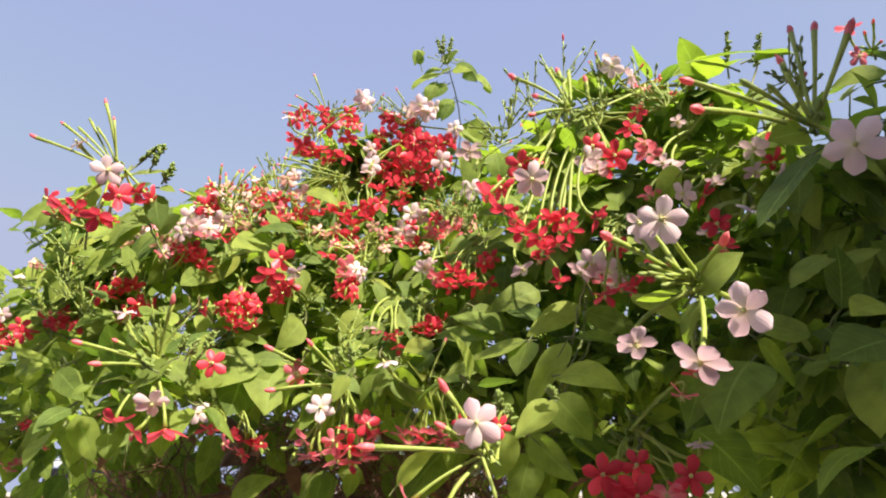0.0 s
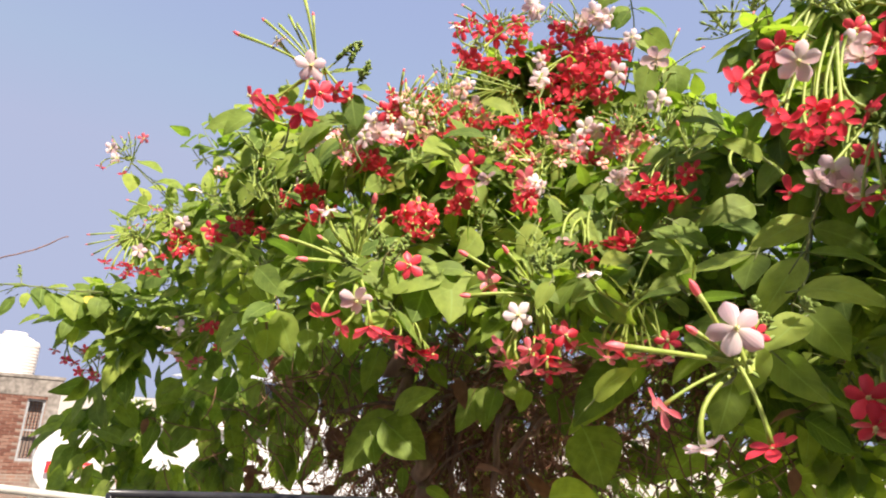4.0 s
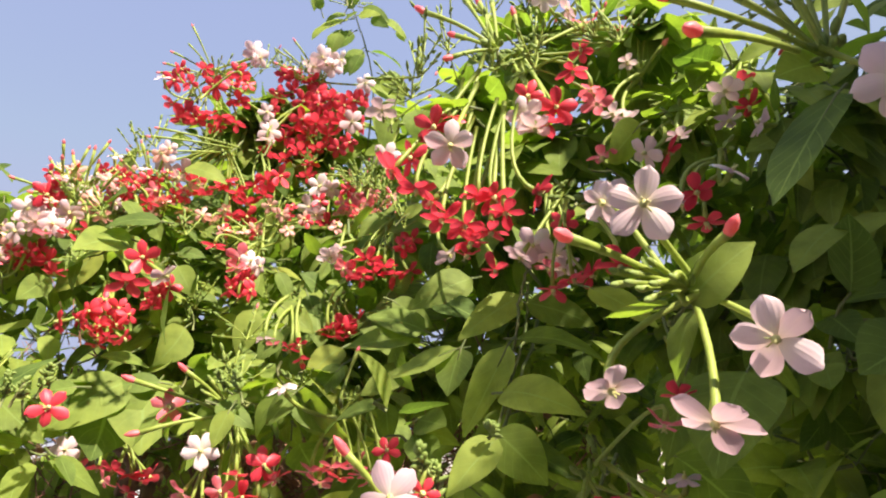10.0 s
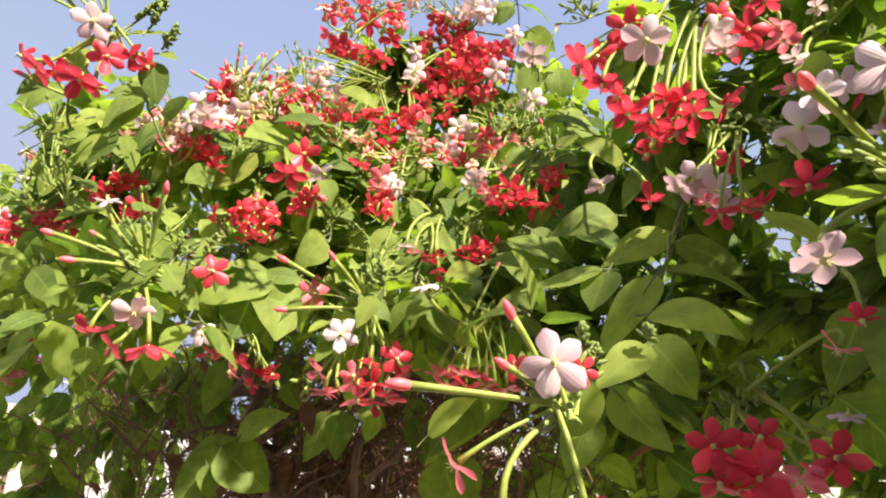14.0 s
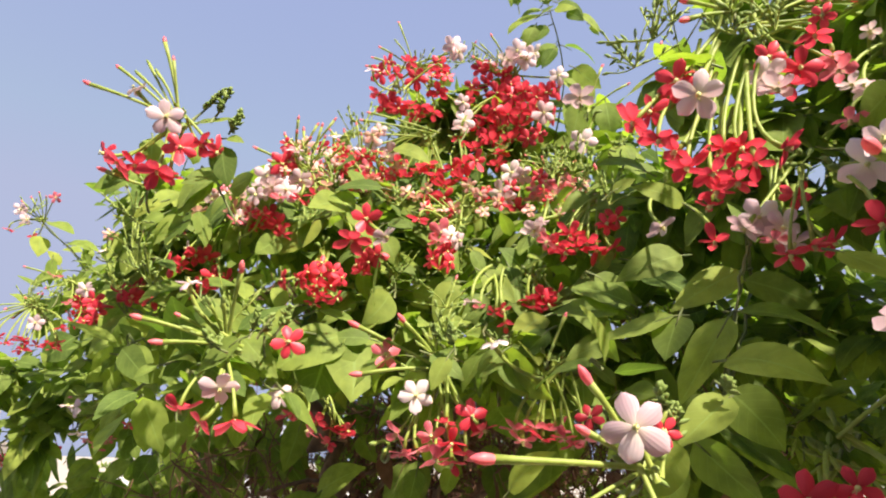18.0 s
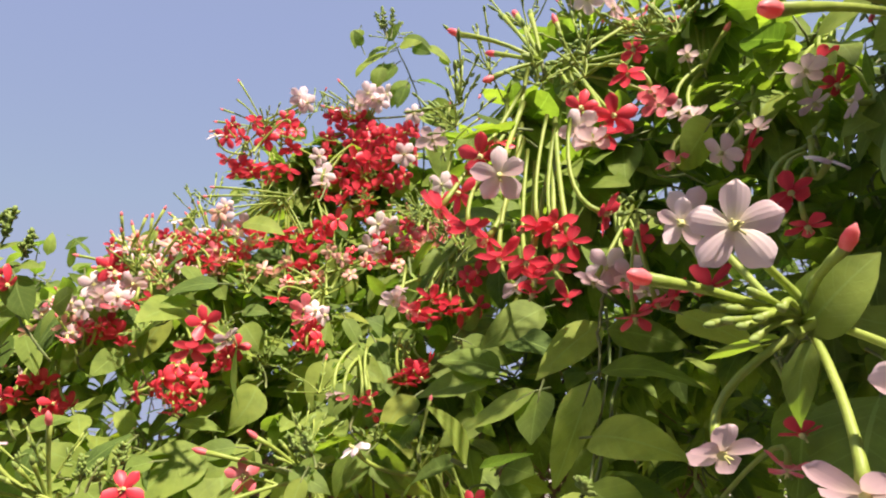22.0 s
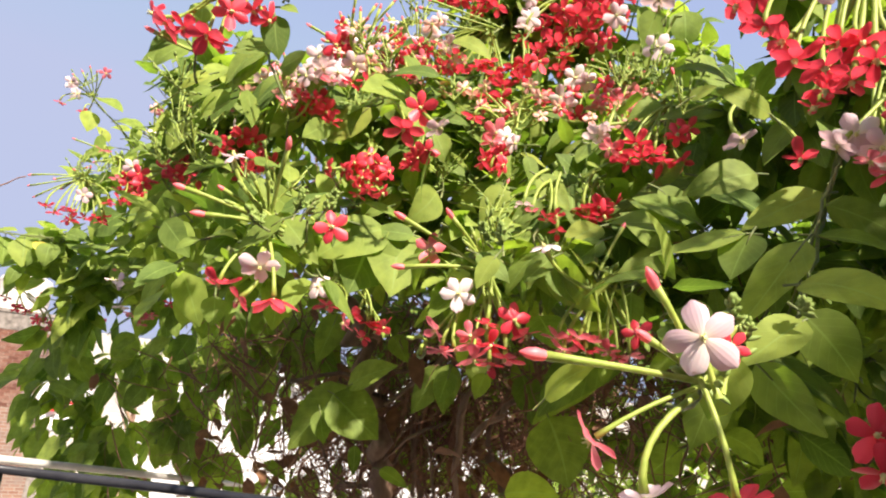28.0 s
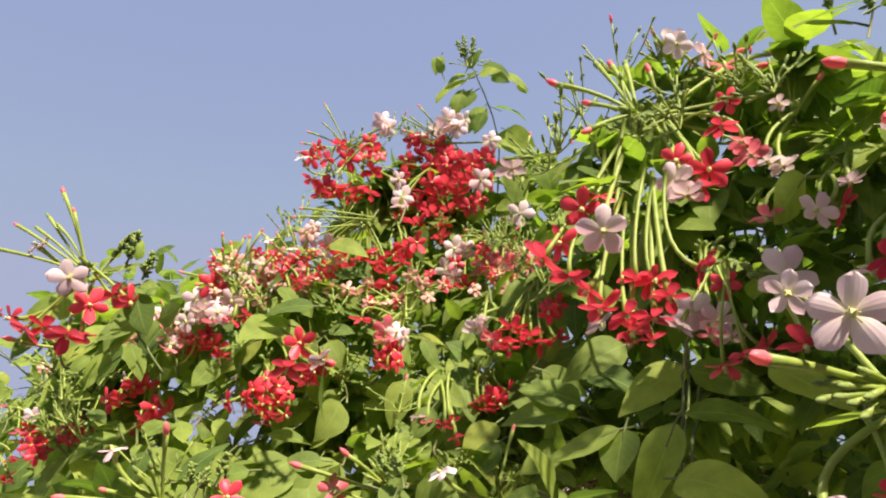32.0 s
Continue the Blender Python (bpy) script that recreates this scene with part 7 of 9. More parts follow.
side_leaf(-0.867, 1.496, 4.618, -0.913, 1.489, 4.571, 0.60, 0.00)
side_leaf(-0.804, 1.491, 4.631, -0.832, 1.490, 4.570, 0.70, 0.00)
side_leaf(-0.736, 1.480, 4.628, -0.746, 1.482, 4.564, 0.75, 0.00)
side_leaf(-0.696, 1.477, 4.621, -0.641, 1.484, 4.573, 0.75, 0.00)
side_leaf(-0.926, 1.553, 4.508, -0.961, 1.551, 4.450, 0.70, 0.00)
side_leaf(-0.868, 1.558, 4.522, -0.878, 1.561, 4.456, 0.70, 0.00)
side_leaf(-0.820, 1.545, 4.516, -0.795, 1.553, 4.450, 0.70, 0.00)
side_leaf(-0.741, 1.530, 4.538, -0.765, 1.529, 4.484, 0.70, 0.00)
side_leaf(-0.688, 1.530, 4.522, -0.711, 1.530, 4.463, 0.60, 0.00)
side_leaf(-0.678, 1.523, 4.468, -0.654, 1.533, 4.394, 0.60, 0.00)
side_leaf(-1.059, 1.559, 4.496, -1.096, 1.552, 4.455, 0.60, 0.00)
side_leaf(-1.019, 1.571, 4.372, -1.043, 1.566, 4.334, 0.60, 0.00)
side_leaf(-0.976, 1.568, 4.413, -0.986, 1.569, 4.353, 0.60, 0.00)
side_leaf(-1.124, 1.569, 4.549, -1.073, 1.578, 4.494, 0.70, 0.00)
side_leaf(-0.889, 1.584, 4.389, -0.882, 1.588, 4.333, 0.60, 0.00)
side_leaf(-0.785, 1.573, 4.411, -0.726, 1.583, 4.356, 0.50, 0.00)
side_leaf(-0.627, 1.568, 4.389, -0.573, 1.572, 4.358, 0.50, 0.00)
side_leaf(-1.098, 1.550, 4.650, -1.134, 1.547, 4.595, 0.70, 0.00)
side_leaf(-0.908, 1.455, 4.730, -0.956, 1.445, 4.700, 0.60, 0.00)
side_leaf(-1.070, 1.487, 4.717, -1.022, 1.493, 4.675, 0.60, 0.00)
side_leaf(-0.562, 0.916, 4.999, -0.601, 0.909, 4.961, 0.55, 0.00)
side_leaf(-0.399, 0.829, 4.958, -0.435, 0.828, 4.895, 0.50, 0.00)
side_leaf(-0.410, 0.904, 4.959, -0.450, 0.901, 4.902, 0.45, 0.00)
side_leaf(-0.373, 0.894, 4.923, -0.411, 0.892, 4.864, 0.42, 0.00)
side_leaf(-0.447, 0.850, 4.898, -0.476, 0.842, 4.866, 0.55, 0.00)
side_leaf(-0.311, 0.951, 4.942, -0.360, 0.946, 4.887, 0.50, 0.00)
side_leaf(-0.417, 0.947, 4.915, -0.376, 0.940, 4.925, 0.50, 0.00)
side_leaf(-0.629, 1.051, 4.939, -0.652, 1.044, 4.907, 0.40, 0.00)
side_leaf(-0.437, 0.801, 4.836, -0.415, 0.797, 4.820, 0.60, 0.00)
side_leaf(-0.208, 0.862, 4.891, -0.233, 0.856, 4.856, 0.50, 0.00)
side_leaf(-0.280, 1.030, 4.858, -0.297, 1.025, 4.823, 0.60, 0.00)
side_leaf(-0.179, 1.024, 4.963, -0.149, 1.015, 4.978, 0.50, 0.00)
side_leaf(-0.146, 1.090, 4.978, -0.119, 1.073, 5.026, 0.50, 0.00)
side_leaf(-0.122, 1.047, 4.929, -0.081, 1.047, 4.908, 0.60, 0.00)
side_leaf(-0.034, 0.950, 4.856, -0.068, 0.928, 4.887, 0.80, 0.00)
side_leaf(-0.223, 0.963, 4.916, -0.203, 0.965, 4.874, 0.60, 0.00)
side_leaf(-0.080, 0.860, 4.809, -0.105, 0.853, 4.780, 0.50, 0.00)
side_leaf(0.025, 0.876, 4.825, -0.008, 0.868, 4.794, 0.55, 0.00)
side_leaf(0.065, 0.878, 4.836, 0.014, 0.867, 4.809, 0.50, 0.00)
side_leaf(0.077, 0.853, 4.847, 0.098, 0.848, 4.835, 0.50, 0.00)
side_leaf(0.005, 0.881, 4.793, 0.040, 0.877, 4.784, 0.50, 0.00)
side_leaf(-0.129, 0.958, 4.853, -0.150, 0.958, 4.796, 0.55, 0.00)
side_leaf(-0.077, 0.823, 4.800, -0.098, 0.817, 4.769, 0.60, 0.00)
side_leaf(-0.039, 0.737, 4.750, -0.073, 0.728, 4.727, 0.50, 0.00)
side_leaf(-0.056, 0.763, 4.731, -0.080, 0.756, 4.704, 0.60, 0.00)
side_leaf(-0.013, 0.789, 4.756, -0.045, 0.782, 4.724, 0.55, 0.00)
side_leaf(-0.006, 0.849, 4.816, -0.023, 0.832, 4.836, 0.60, 0.00)
side_leaf(-0.180, 1.005, 4.883, -0.210, 0.986, 4.904, 0.60, 0.00)
side_leaf(-0.223, 1.012, 4.858, -0.255, 1.002, 4.836, 0.60, 0.00)
side_leaf(-0.142, 0.780, 4.739, -0.164, 0.773, 4.714, 0.60, 0.00)
side_leaf(-0.103, 0.720, 4.718, -0.116, 0.715, 4.688, 0.55, 0.00)
side_leaf(-0.088, 0.752, 4.698, -0.062, 0.749, 4.681, 0.60, 0.00)
side_leaf(-0.321, 0.990, 4.841, -0.348, 0.973, 4.855, 0.60, 0.00)
side_leaf(-0.265, 0.942, 4.809, -0.293, 0.934, 4.782, 0.55, 0.00)
side_leaf(-0.276, 0.785, 4.776, -0.291, 0.777, 4.755, 0.60, 0.00)
side_leaf(-0.364, 0.912, 4.860, -0.329, 0.902, 4.880, 0.50, 0.00)
side_leaf(-0.227, 0.793, 4.910, -0.256, 0.784, 4.884, 0.50, 0.00)
side_leaf(-0.287, 0.818, 4.938, -0.262, 0.807, 4.954, 0.50, 0.00)
side_leaf(-0.223, 0.899, 4.989, -0.192, 0.899, 4.962, 0.50, 0.00)
side_leaf(-0.209, 1.051, 5.042, -0.170, 1.042, 5.058, 0.50, 0.00)
side_leaf(-0.108, 1.079, 5.003, -0.067, 1.077, 4.993, 0.50, 0.00)
side_leaf(0.039, 0.870, 4.933, 0.005, 0.861, 4.906, 0.50, 0.00)
side_leaf(0.057, 0.800, 4.906, 0.080, 0.791, 4.916, 0.50, 0.00)
side_leaf(0.073, 0.870, 4.795, 0.014, 0.848, 4.812, 0.50, 0.00)
side_leaf(0.054, 0.865, 4.774, 0.003, 0.842, 4.798, 0.55, 0.00)
side_leaf(-0.393, 0.818, 4.948, -0.438, 0.820, 4.901, 0.50, 0.00)
side_leaf(-0.410, 0.913, 4.957, -0.463, 0.920, 4.895, 0.50, 0.00)
side_leaf(-0.391, 0.930, 4.938, -0.434, 0.935, 4.884, 0.50, 0.00)
side_leaf(-0.450, 0.852, 4.907, -0.481, 0.850, 4.874, 0.50, 0.00)
side_leaf(-0.307, 0.950, 4.934, -0.359, 0.956, 4.876, 0.65, 0.00)
side_leaf(-0.191, 0.804, 4.918, -0.241, 0.792, 4.911, 0.45, 0.00)
side_leaf(-0.151, 1.026, 4.982, -0.190, 1.018, 4.965, 0.60, 0.00)
side_leaf(-0.159, 1.027, 4.927, -0.193, 1.010, 4.938, 0.80, 0.00)
side_leaf(-0.250, 1.047, 4.844, -0.291, 1.030, 4.852, 0.60, 0.00)
side_leaf(-0.190, 1.019, 4.856, -0.144, 1.019, 4.834, 0.50, 0.00)
side_leaf(-0.221, 0.808, 4.902, -0.248, 0.794, 4.905, 0.50, 0.00)

# leaf masses behind them
clump(-0.488, 1.007, 4.978, 0.046, 26)
clump(-0.555, 0.999, 4.925, 0.045, 26)
clump(-0.410, 0.997, 4.985, 0.045, 26)
clump(-0.342, 1.035, 4.973, 0.050, 26)
clump(-0.267, 1.015, 4.995, 0.045, 26)
clump(-0.208, 1.151, 5.066, 0.051, 26)
clump(-0.128, 1.210, 5.082, 0.053, 26)
clump(-0.045, 1.220, 5.099, 0.058, 26)
clump(-0.080, 1.220, 5.216, 0.045, 26)
clump(-0.146, 1.230, 5.246, 0.036, 26)
clump(0.028, 1.141, 5.022, 0.048, 26)
clump(0.081, 1.029, 4.987, 0.035, 26)
clump(0.152, 0.988, 4.980, 0.036, 26)
clump(0.180, 0.823, 4.968, 0.041, 26)
clump(0.245, 0.823, 4.998, 0.045, 26)
clump(0.134, 0.808, 5.043, 0.024, 26)
clump(-0.570, 1.002, 4.830, 0.056, 26)
clump(-0.461, 0.992, 4.813, 0.054, 26)
clump(-0.391, 1.033, 4.808, 0.048, 26)
clump(-0.320, 1.123, 4.863, 0.065, 26)
clump(-0.225, 1.140, 4.872, 0.065, 26)
clump(-0.129, 1.146, 4.877, 0.064, 26)
clump(-0.046, 0.960, 4.829, 0.052, 26)
clump(0.034, 0.987, 4.814, 0.053, 26)
clump(0.146, 1.147, 4.859, 0.051, 26)
clump(0.231, 1.144, 4.843, 0.056, 26)
clump(0.315, 1.142, 4.846, 0.058, 26)
clump(0.349, 1.050, 4.851, 0.051, 26)
clump(-1.107, 1.542, 4.965, 0.067, 26)
clump(-1.027, 1.556, 5.002, 0.067, 26)
clump(-0.789, 1.301, 4.970, 0.055, 26)
clump(-1.052, 1.575, 4.828, 0.091, 26)
clump(-1.180, 1.567, 4.791, 0.066, 26)
clump(-0.776, 1.336, 4.794, 0.075, 26)
clump(-0.160, 0.980, 4.714, 0.043, 26)
clump(-0.077, 0.880, 4.703, 0.037, 26)
clump(-0.008, 0.945, 4.717, 0.043, 26)
clump(0.042, 0.828, 4.682, 0.042, 26)
clump(0.129, 0.933, 4.665, 0.035, 26)
clump(0.200, 0.952, 4.636, 0.040, 26)
clump(0.274, 0.965, 4.678, 0.044, 26)
clump(0.274, 0.983, 4.573, 0.048, 26)
clump(0.296, 0.823, 5.124, 0.038, 26)
clump(0.355, 0.794, 5.044, 0.047, 26)
clump(0.375, 0.690, 4.986, 0.046, 26)
clump(0.392, 0.624, 4.915, 0.050, 26)
clump(0.439, 0.634, 4.856, 0.053, 26)
clump(0.389, 0.794, 4.787, 0.045, 26)
clump(0.354, 0.594, 4.719, 0.050, 26)
clump(0.376, 0.886, 4.675, 0.045, 26)
clump(0.346, 0.638, 4.634, 0.051, 26)
clump(0.331, 0.735, 5.077, 0.020, 26)
clump(0.216, 0.829, 5.119, 0.036, 26)
clump(-0.798, 1.280, 4.879, 0.060, 26)
clump(-0.810, 1.276, 4.947, 0.046, 26)
clump(-0.560, 0.996, 4.907, 0.040, 26)
clump(-0.544, 1.158, 5.008, 0.076, 30)
clump(-0.395, 1.170, 5.015, 0.075, 30)
clump(-0.245, 1.222, 5.062, 0.077, 30)
clump(-0.084, 1.376, 5.142, 0.086, 30)
clump(0.047, 1.082, 4.960, 0.064, 30)
clump(0.168, 1.051, 4.951, 0.066, 30)
clump(0.285, 1.039, 4.977, 0.062, 30)
clump(-0.619, 1.112, 4.829, 0.071, 30)
clump(-0.398, 0.921, 4.771, 0.056, 30)
clump(-0.329, 1.185, 4.838, 0.072, 30)
clump(-0.180, 1.223, 4.854, 0.073, 30)
clump(-0.041, 1.042, 4.816, 0.060, 30)
clump(0.086, 1.062, 4.800, 0.065, 30)
clump(0.193, 1.023, 4.780, 0.066, 30)
clump(0.360, 1.157, 4.815, 0.062, 30)
clump(-1.321, 1.737, 4.472, 0.079, 30)
clump(-1.233, 1.706, 4.429, 0.076, 30)
clump(-0.962, 1.607, 4.561, 0.059, 30)
clump(-0.839, 1.620, 4.595, 0.059, 30)
clump(-1.043, 1.671, 4.395, 0.049, 30)
clump(-0.875, 1.684, 4.489, 0.055, 30)
clump(-0.707, 1.580, 4.588, 0.046, 30)
clump(-0.822, 1.705, 4.355, 0.037, 30)
clump(-1.053, 1.626, 4.344, 0.048, 30)
clump(-1.127, 1.657, 4.228, 0.071, 30)
clump(-0.872, 1.633, 4.431, 0.042, 30)
clump(-0.616, 1.491, 4.642, 0.058, 30)
clump(-0.520, 1.442, 4.674, 0.051, 30)
clump(-0.421, 1.399, 4.706, 0.049, 30)
clump(-0.326, 1.359, 4.715, 0.047, 30)
clump(-0.244, 1.374, 4.708, 0.047, 30)
clump(-0.873, 1.541, 4.784, 0.080, 30)
clump(-0.679, 1.407, 4.804, 0.071, 30)
clump(0.597, 0.704, 4.934, 0.066, 28)
clump(0.565, 0.684, 4.843, 0.066, 28)
clump(0.522, 0.671, 4.718, 0.061, 28)
clump(0.550, 0.710, 4.611, 0.061, 28)
clump(0.441, 0.633, 4.634, 0.047, 28)
clump(0.373, 0.934, 4.788, 0.042, 28)
clump(0.311, 0.998, 4.783, 0.040, 28)
clump(0.462, 0.620, 4.946, 0.041, 28)
clump(0.360, 0.739, 4.974, 0.043, 28)
clump(0.353, 0.885, 5.095, 0.041, 28)
clump(0.600, 0.700, 5.000, 0.150, 34)
clump(0.700, 0.800, 4.700, 0.150, 34)
clump(0.500, 0.750, 4.400, 0.140, 34)
clump(0.450, 0.550, 4.250, 0.120, 34)
clump(-0.372, 1.093, 4.954, 0.059, 24)
clump(-0.274, 1.093, 4.956, 0.059, 24)
clump(-0.184, 1.171, 4.987, 0.062, 24)
clump(-0.433, 1.042, 4.914, 0.049, 24)
clump(-0.494, 1.009, 4.872, 0.048, 24)
clump(-0.538, 0.942, 4.968, 0.031, 24)
clump(-0.083, 1.232, 5.001, 0.065, 24)
clump(0.012, 1.160, 4.957, 0.060, 24)
clump(0.112, 1.304, 5.249, 0.046, 24)
clump(0.156, 1.211, 5.153, 0.046, 24)
clump(0.058, 1.303, 5.198, 0.046, 24)
clump(-0.034, 1.258, 5.212, 0.050, 24)
clump(-0.110, 1.223, 5.170, 0.049, 24)
clump(-0.199, 1.240, 5.202, 0.046, 24)
clump(-0.298, 0.973, 5.014, 0.039, 24)
clump(-0.777, 2.022, 4.576, 0.104, 34)
clump(-0.623, 2.007, 4.507, 0.101, 34)
clump(-0.496, 1.958, 4.588, 0.098, 34)
clump(-0.356, 1.940, 4.523, 0.095, 34)
clump(-0.241, 1.831, 4.626, 0.089, 34)
clump(-0.117, 1.755, 4.566, 0.083, 34)
clump(-0.025, 1.650, 4.630, 0.077, 34)
clump(0.073, 1.581, 4.556, 0.082, 34)
clump(0.052, 1.720, 4.428, 0.099, 34)
clump(-0.876, 2.071, 4.465, 0.092, 34)
clump(0.157, 1.416, 4.636, 0.071, 34)
clump(0.178, 1.455, 4.492, 0.080, 34)
clump(0.274, 1.332, 4.637, 0.073, 34)
clump(0.274, 1.302, 4.519, 0.069, 34)
clump(0.370, 1.251, 4.606, 0.072, 34)
clump(0.370, 1.269, 4.756, 0.069, 34)
clump(0.441, 1.247, 4.683, 0.072, 34)
clump(0.373, 0.964, 5.037, 0.065, 30)
clump(0.442, 0.941, 4.962, 0.069, 30)
clump(0.500, 0.909, 4.897, 0.065, 30)
clump(0.549, 0.869, 4.852, 0.061, 30)
clump(0.297, 1.044, 4.971, 0.068, 30)
clump(0.213, 1.103, 4.961, 0.071, 30)
clump(0.459, 0.956, 4.767, 0.065, 30)
clump(0.555, 0.939, 4.687, 0.075, 30)
clump(0.373, 1.040, 4.827, 0.065, 30)
clump(0.297, 1.108, 4.794, 0.068, 30)
clump(-0.219, 1.144, 4.765, 0.055, 34)
clump(-0.120, 0.945, 4.726, 0.044, 34)
clump(-0.044, 0.973, 4.743, 0.050, 34)
clump(0.042, 1.047, 4.761, 0.054, 34)
clump(0.118, 1.030, 4.745, 0.043, 34)
clump(-0.361, 1.125, 4.773, 0.055, 34)
clump(-0.382, 0.886, 4.725, 0.043, 34)
clump(-0.278, 1.187, 4.841, 0.059, 34)
clump(-1.478, 2.000, 4.330, 0.092, 30)
clump(-1.164, 2.036, 4.351, 0.076, 30)
clump(-1.344, 1.950, 4.155, 0.087, 30)
clump(-0.926, 1.983, 4.229, 0.058, 30)
clump(-1.135, 1.886, 4.587, 0.072, 30)
clump(-0.972, 1.853, 4.670, 0.084, 30)
clump(-0.749, 1.717, 4.728, 0.076, 30)
clump(-0.425, 1.494, 5.096, 0.124, 26)
clump(-0.407, 1.466, 4.953, 0.118, 26)
clump(-0.376, 1.422, 4.804, 0.110, 26)
clump(-0.284, 1.315, 5.056, 0.107, 26)
clump(-0.269, 1.461, 4.932, 0.116, 26)
clump(-0.280, 1.526, 4.830, 0.119, 26)
clump(-0.161, 1.392, 5.040, 0.112, 26)
clump(-0.184, 1.511, 4.988, 0.121, 26)
clump(-0.153, 1.567, 4.826, 0.121, 26)
clump(-0.047, 1.386, 5.065, 0.112, 26)
clump(-0.018, 1.424, 4.967, 0.112, 26)
clump(-0.031, 1.405, 4.814, 0.107, 26)
clump(0.068, 1.378, 5.070, 0.111, 26)
clump(0.098, 1.537, 4.993, 0.122, 26)
clump(0.084, 1.487, 4.824, 0.113, 26)
clump(0.249, 1.516, 5.118, 0.122, 26)
clump(0.206, 1.497, 4.958, 0.117, 26)
clump(0.231, 1.569, 4.840, 0.120, 26)
clump(0.191, 1.559, 4.714, 0.116, 26)
clump(0.225, 1.637, 4.614, 0.120, 26)
clump(0.297, 1.358, 5.066, 0.108, 26)
clump(0.375, 1.527, 4.981, 0.119, 26)
clump(0.302, 1.470, 4.823, 0.111, 26)
clump(0.352, 1.609, 4.708, 0.119, 26)
clump(0.308, 1.496, 4.590, 0.107, 26)
clump(0.387, 1.297, 5.035, 0.102, 26)
clump(0.396, 1.279, 4.925, 0.097, 26)
clump(0.376, 1.287, 4.808, 0.095, 26)
clump(0.360, 1.299, 4.719, 0.094, 26)
clump(0.435, 1.491, 4.608, 0.106, 26)
clump(0.546, 1.399, 5.043, 0.109, 26)
clump(0.536, 1.437, 4.937, 0.110, 26)
clump(0.552, 1.430, 4.838, 0.107, 26)
clump(0.543, 1.449, 4.725, 0.105, 26)
clump(0.551, 1.520, 4.613, 0.108, 26)
clump(0.644, 1.315, 5.044, 0.102, 26)
clump(0.637, 1.356, 4.943, 0.103, 26)
clump(0.647, 1.390, 4.822, 0.102, 26)
clump(0.699, 1.531, 4.699, 0.111, 26)
clump(0.590, 1.425, 4.584, 0.100, 26)
clump(0.778, 1.391, 5.063, 0.108, 26)
clump(0.745, 1.364, 4.924, 0.102, 26)
clump(0.695, 1.324, 4.802, 0.096, 26)
clump(0.685, 1.323, 4.712, 0.094, 26)
clump(0.798, 1.529, 4.619, 0.108, 26)
clump(-0.797, 1.436, 5.211, 0.095, 22)
clump(-0.807, 1.474, 5.086, 0.095, 22)
clump(-0.829, 1.525, 4.922, 0.095, 22)
clump(-0.659, 1.450, 5.195, 0.095, 22)
clump(-0.675, 1.480, 5.097, 0.095, 22)
clump(-0.661, 1.536, 4.919, 0.095, 22)
clump(-0.541, 1.455, 5.203, 0.095, 22)
clump(-0.552, 1.501, 5.053, 0.095, 22)
clump(-0.524, 1.531, 4.963, 0.095, 22)
clump(-0.382, 1.466, 5.201, 0.095, 22)
clump(-0.397, 1.505, 5.072, 0.095, 22)
clump(-0.374, 1.550, 4.934, 0.095, 22)
clump(-0.254, 1.478, 5.188, 0.095, 22)
clump(-0.247, 1.517, 5.064, 0.095, 22)
clump(-0.253, 1.558, 4.931, 0.095, 22)
clump(-0.099, 1.481, 5.211, 0.095, 22)
clump(-0.116, 1.517, 5.092, 0.095, 22)
clump(-0.109, 1.567, 4.933, 0.095, 22)
clump(0.023, 1.482, 5.233, 0.095, 22)
clump(0.035, 1.533, 5.072, 0.095, 22)
clump(0.031, 1.567, 4.962, 0.095, 22)
clump(-1.216, 1.869, 4.938, 0.111, 4)
clump(-1.218, 1.911, 4.802, 0.111, 4)
clump(-1.220, 1.953, 4.667, 0.111, 4)
clump(-1.222, 1.995, 4.532, 0.111, 4)
clump(-1.075, 1.878, 4.938, 0.111, 4)
clump(-1.077, 1.920, 4.803, 0.111, 4)
clump(-1.078, 1.962, 4.668, 0.111, 4)
clump(-1.080, 2.004, 4.532, 0.111, 4)
clump(-0.933, 1.887, 4.939, 0.111, 4)
clump(-0.935, 1.929, 4.804, 0.111, 4)
clump(-0.937, 1.971, 4.669, 0.111, 4)
clump(-0.939, 2.013, 4.533, 0.111, 4)
clump(-1.202, 1.481, 4.747, 0.051, 30)
clump(-1.136, 1.509, 4.700, 0.057, 30)
clump(-1.074, 1.509, 4.758, 0.064, 30)
clump(-1.161, 1.469, 4.802, 0.045, 30)
clump(-1.031, 1.529, 4.709, 0.064, 30)
clump(-0.966, 1.525, 4.767, 0.064, 30)
clump(-1.096, 1.533, 4.651, 0.064, 30)
clump(-0.897, 1.549, 4.720, 0.064, 30)
clump(-0.613, 1.668, 4.482, 0.059, 7)
clump(-0.528, 1.694, 4.421, 0.059, 7)
clump(-0.438, 1.687, 4.511, 0.053, 7)
clump(-0.629, 1.749, 4.348, 0.068, 7)
clump(-0.442, 1.723, 4.348, 0.059, 7)
clump(-0.340, 1.666, 4.432, 0.052, 7)
clump(-0.247, 1.610, 4.522, 0.050, 7)
clump(-0.208, 1.643, 4.411, 0.055, 7)
clump(-0.994, 1.554, 5.189, 0.090, 16)
clump(-1.016, 1.586, 5.098, 0.090, 16)
clump(-0.896, 1.560, 5.183, 0.090, 16)
clump(-0.938, 1.609, 5.044, 0.090, 16)
clump(-0.771, 1.566, 5.181, 0.090, 16)
clump(-0.764, 1.612, 5.052, 0.090, 16)
clump(-0.629, 1.588, 5.133, 0.090, 16)
clump(-0.666, 1.618, 5.045, 0.090, 16)
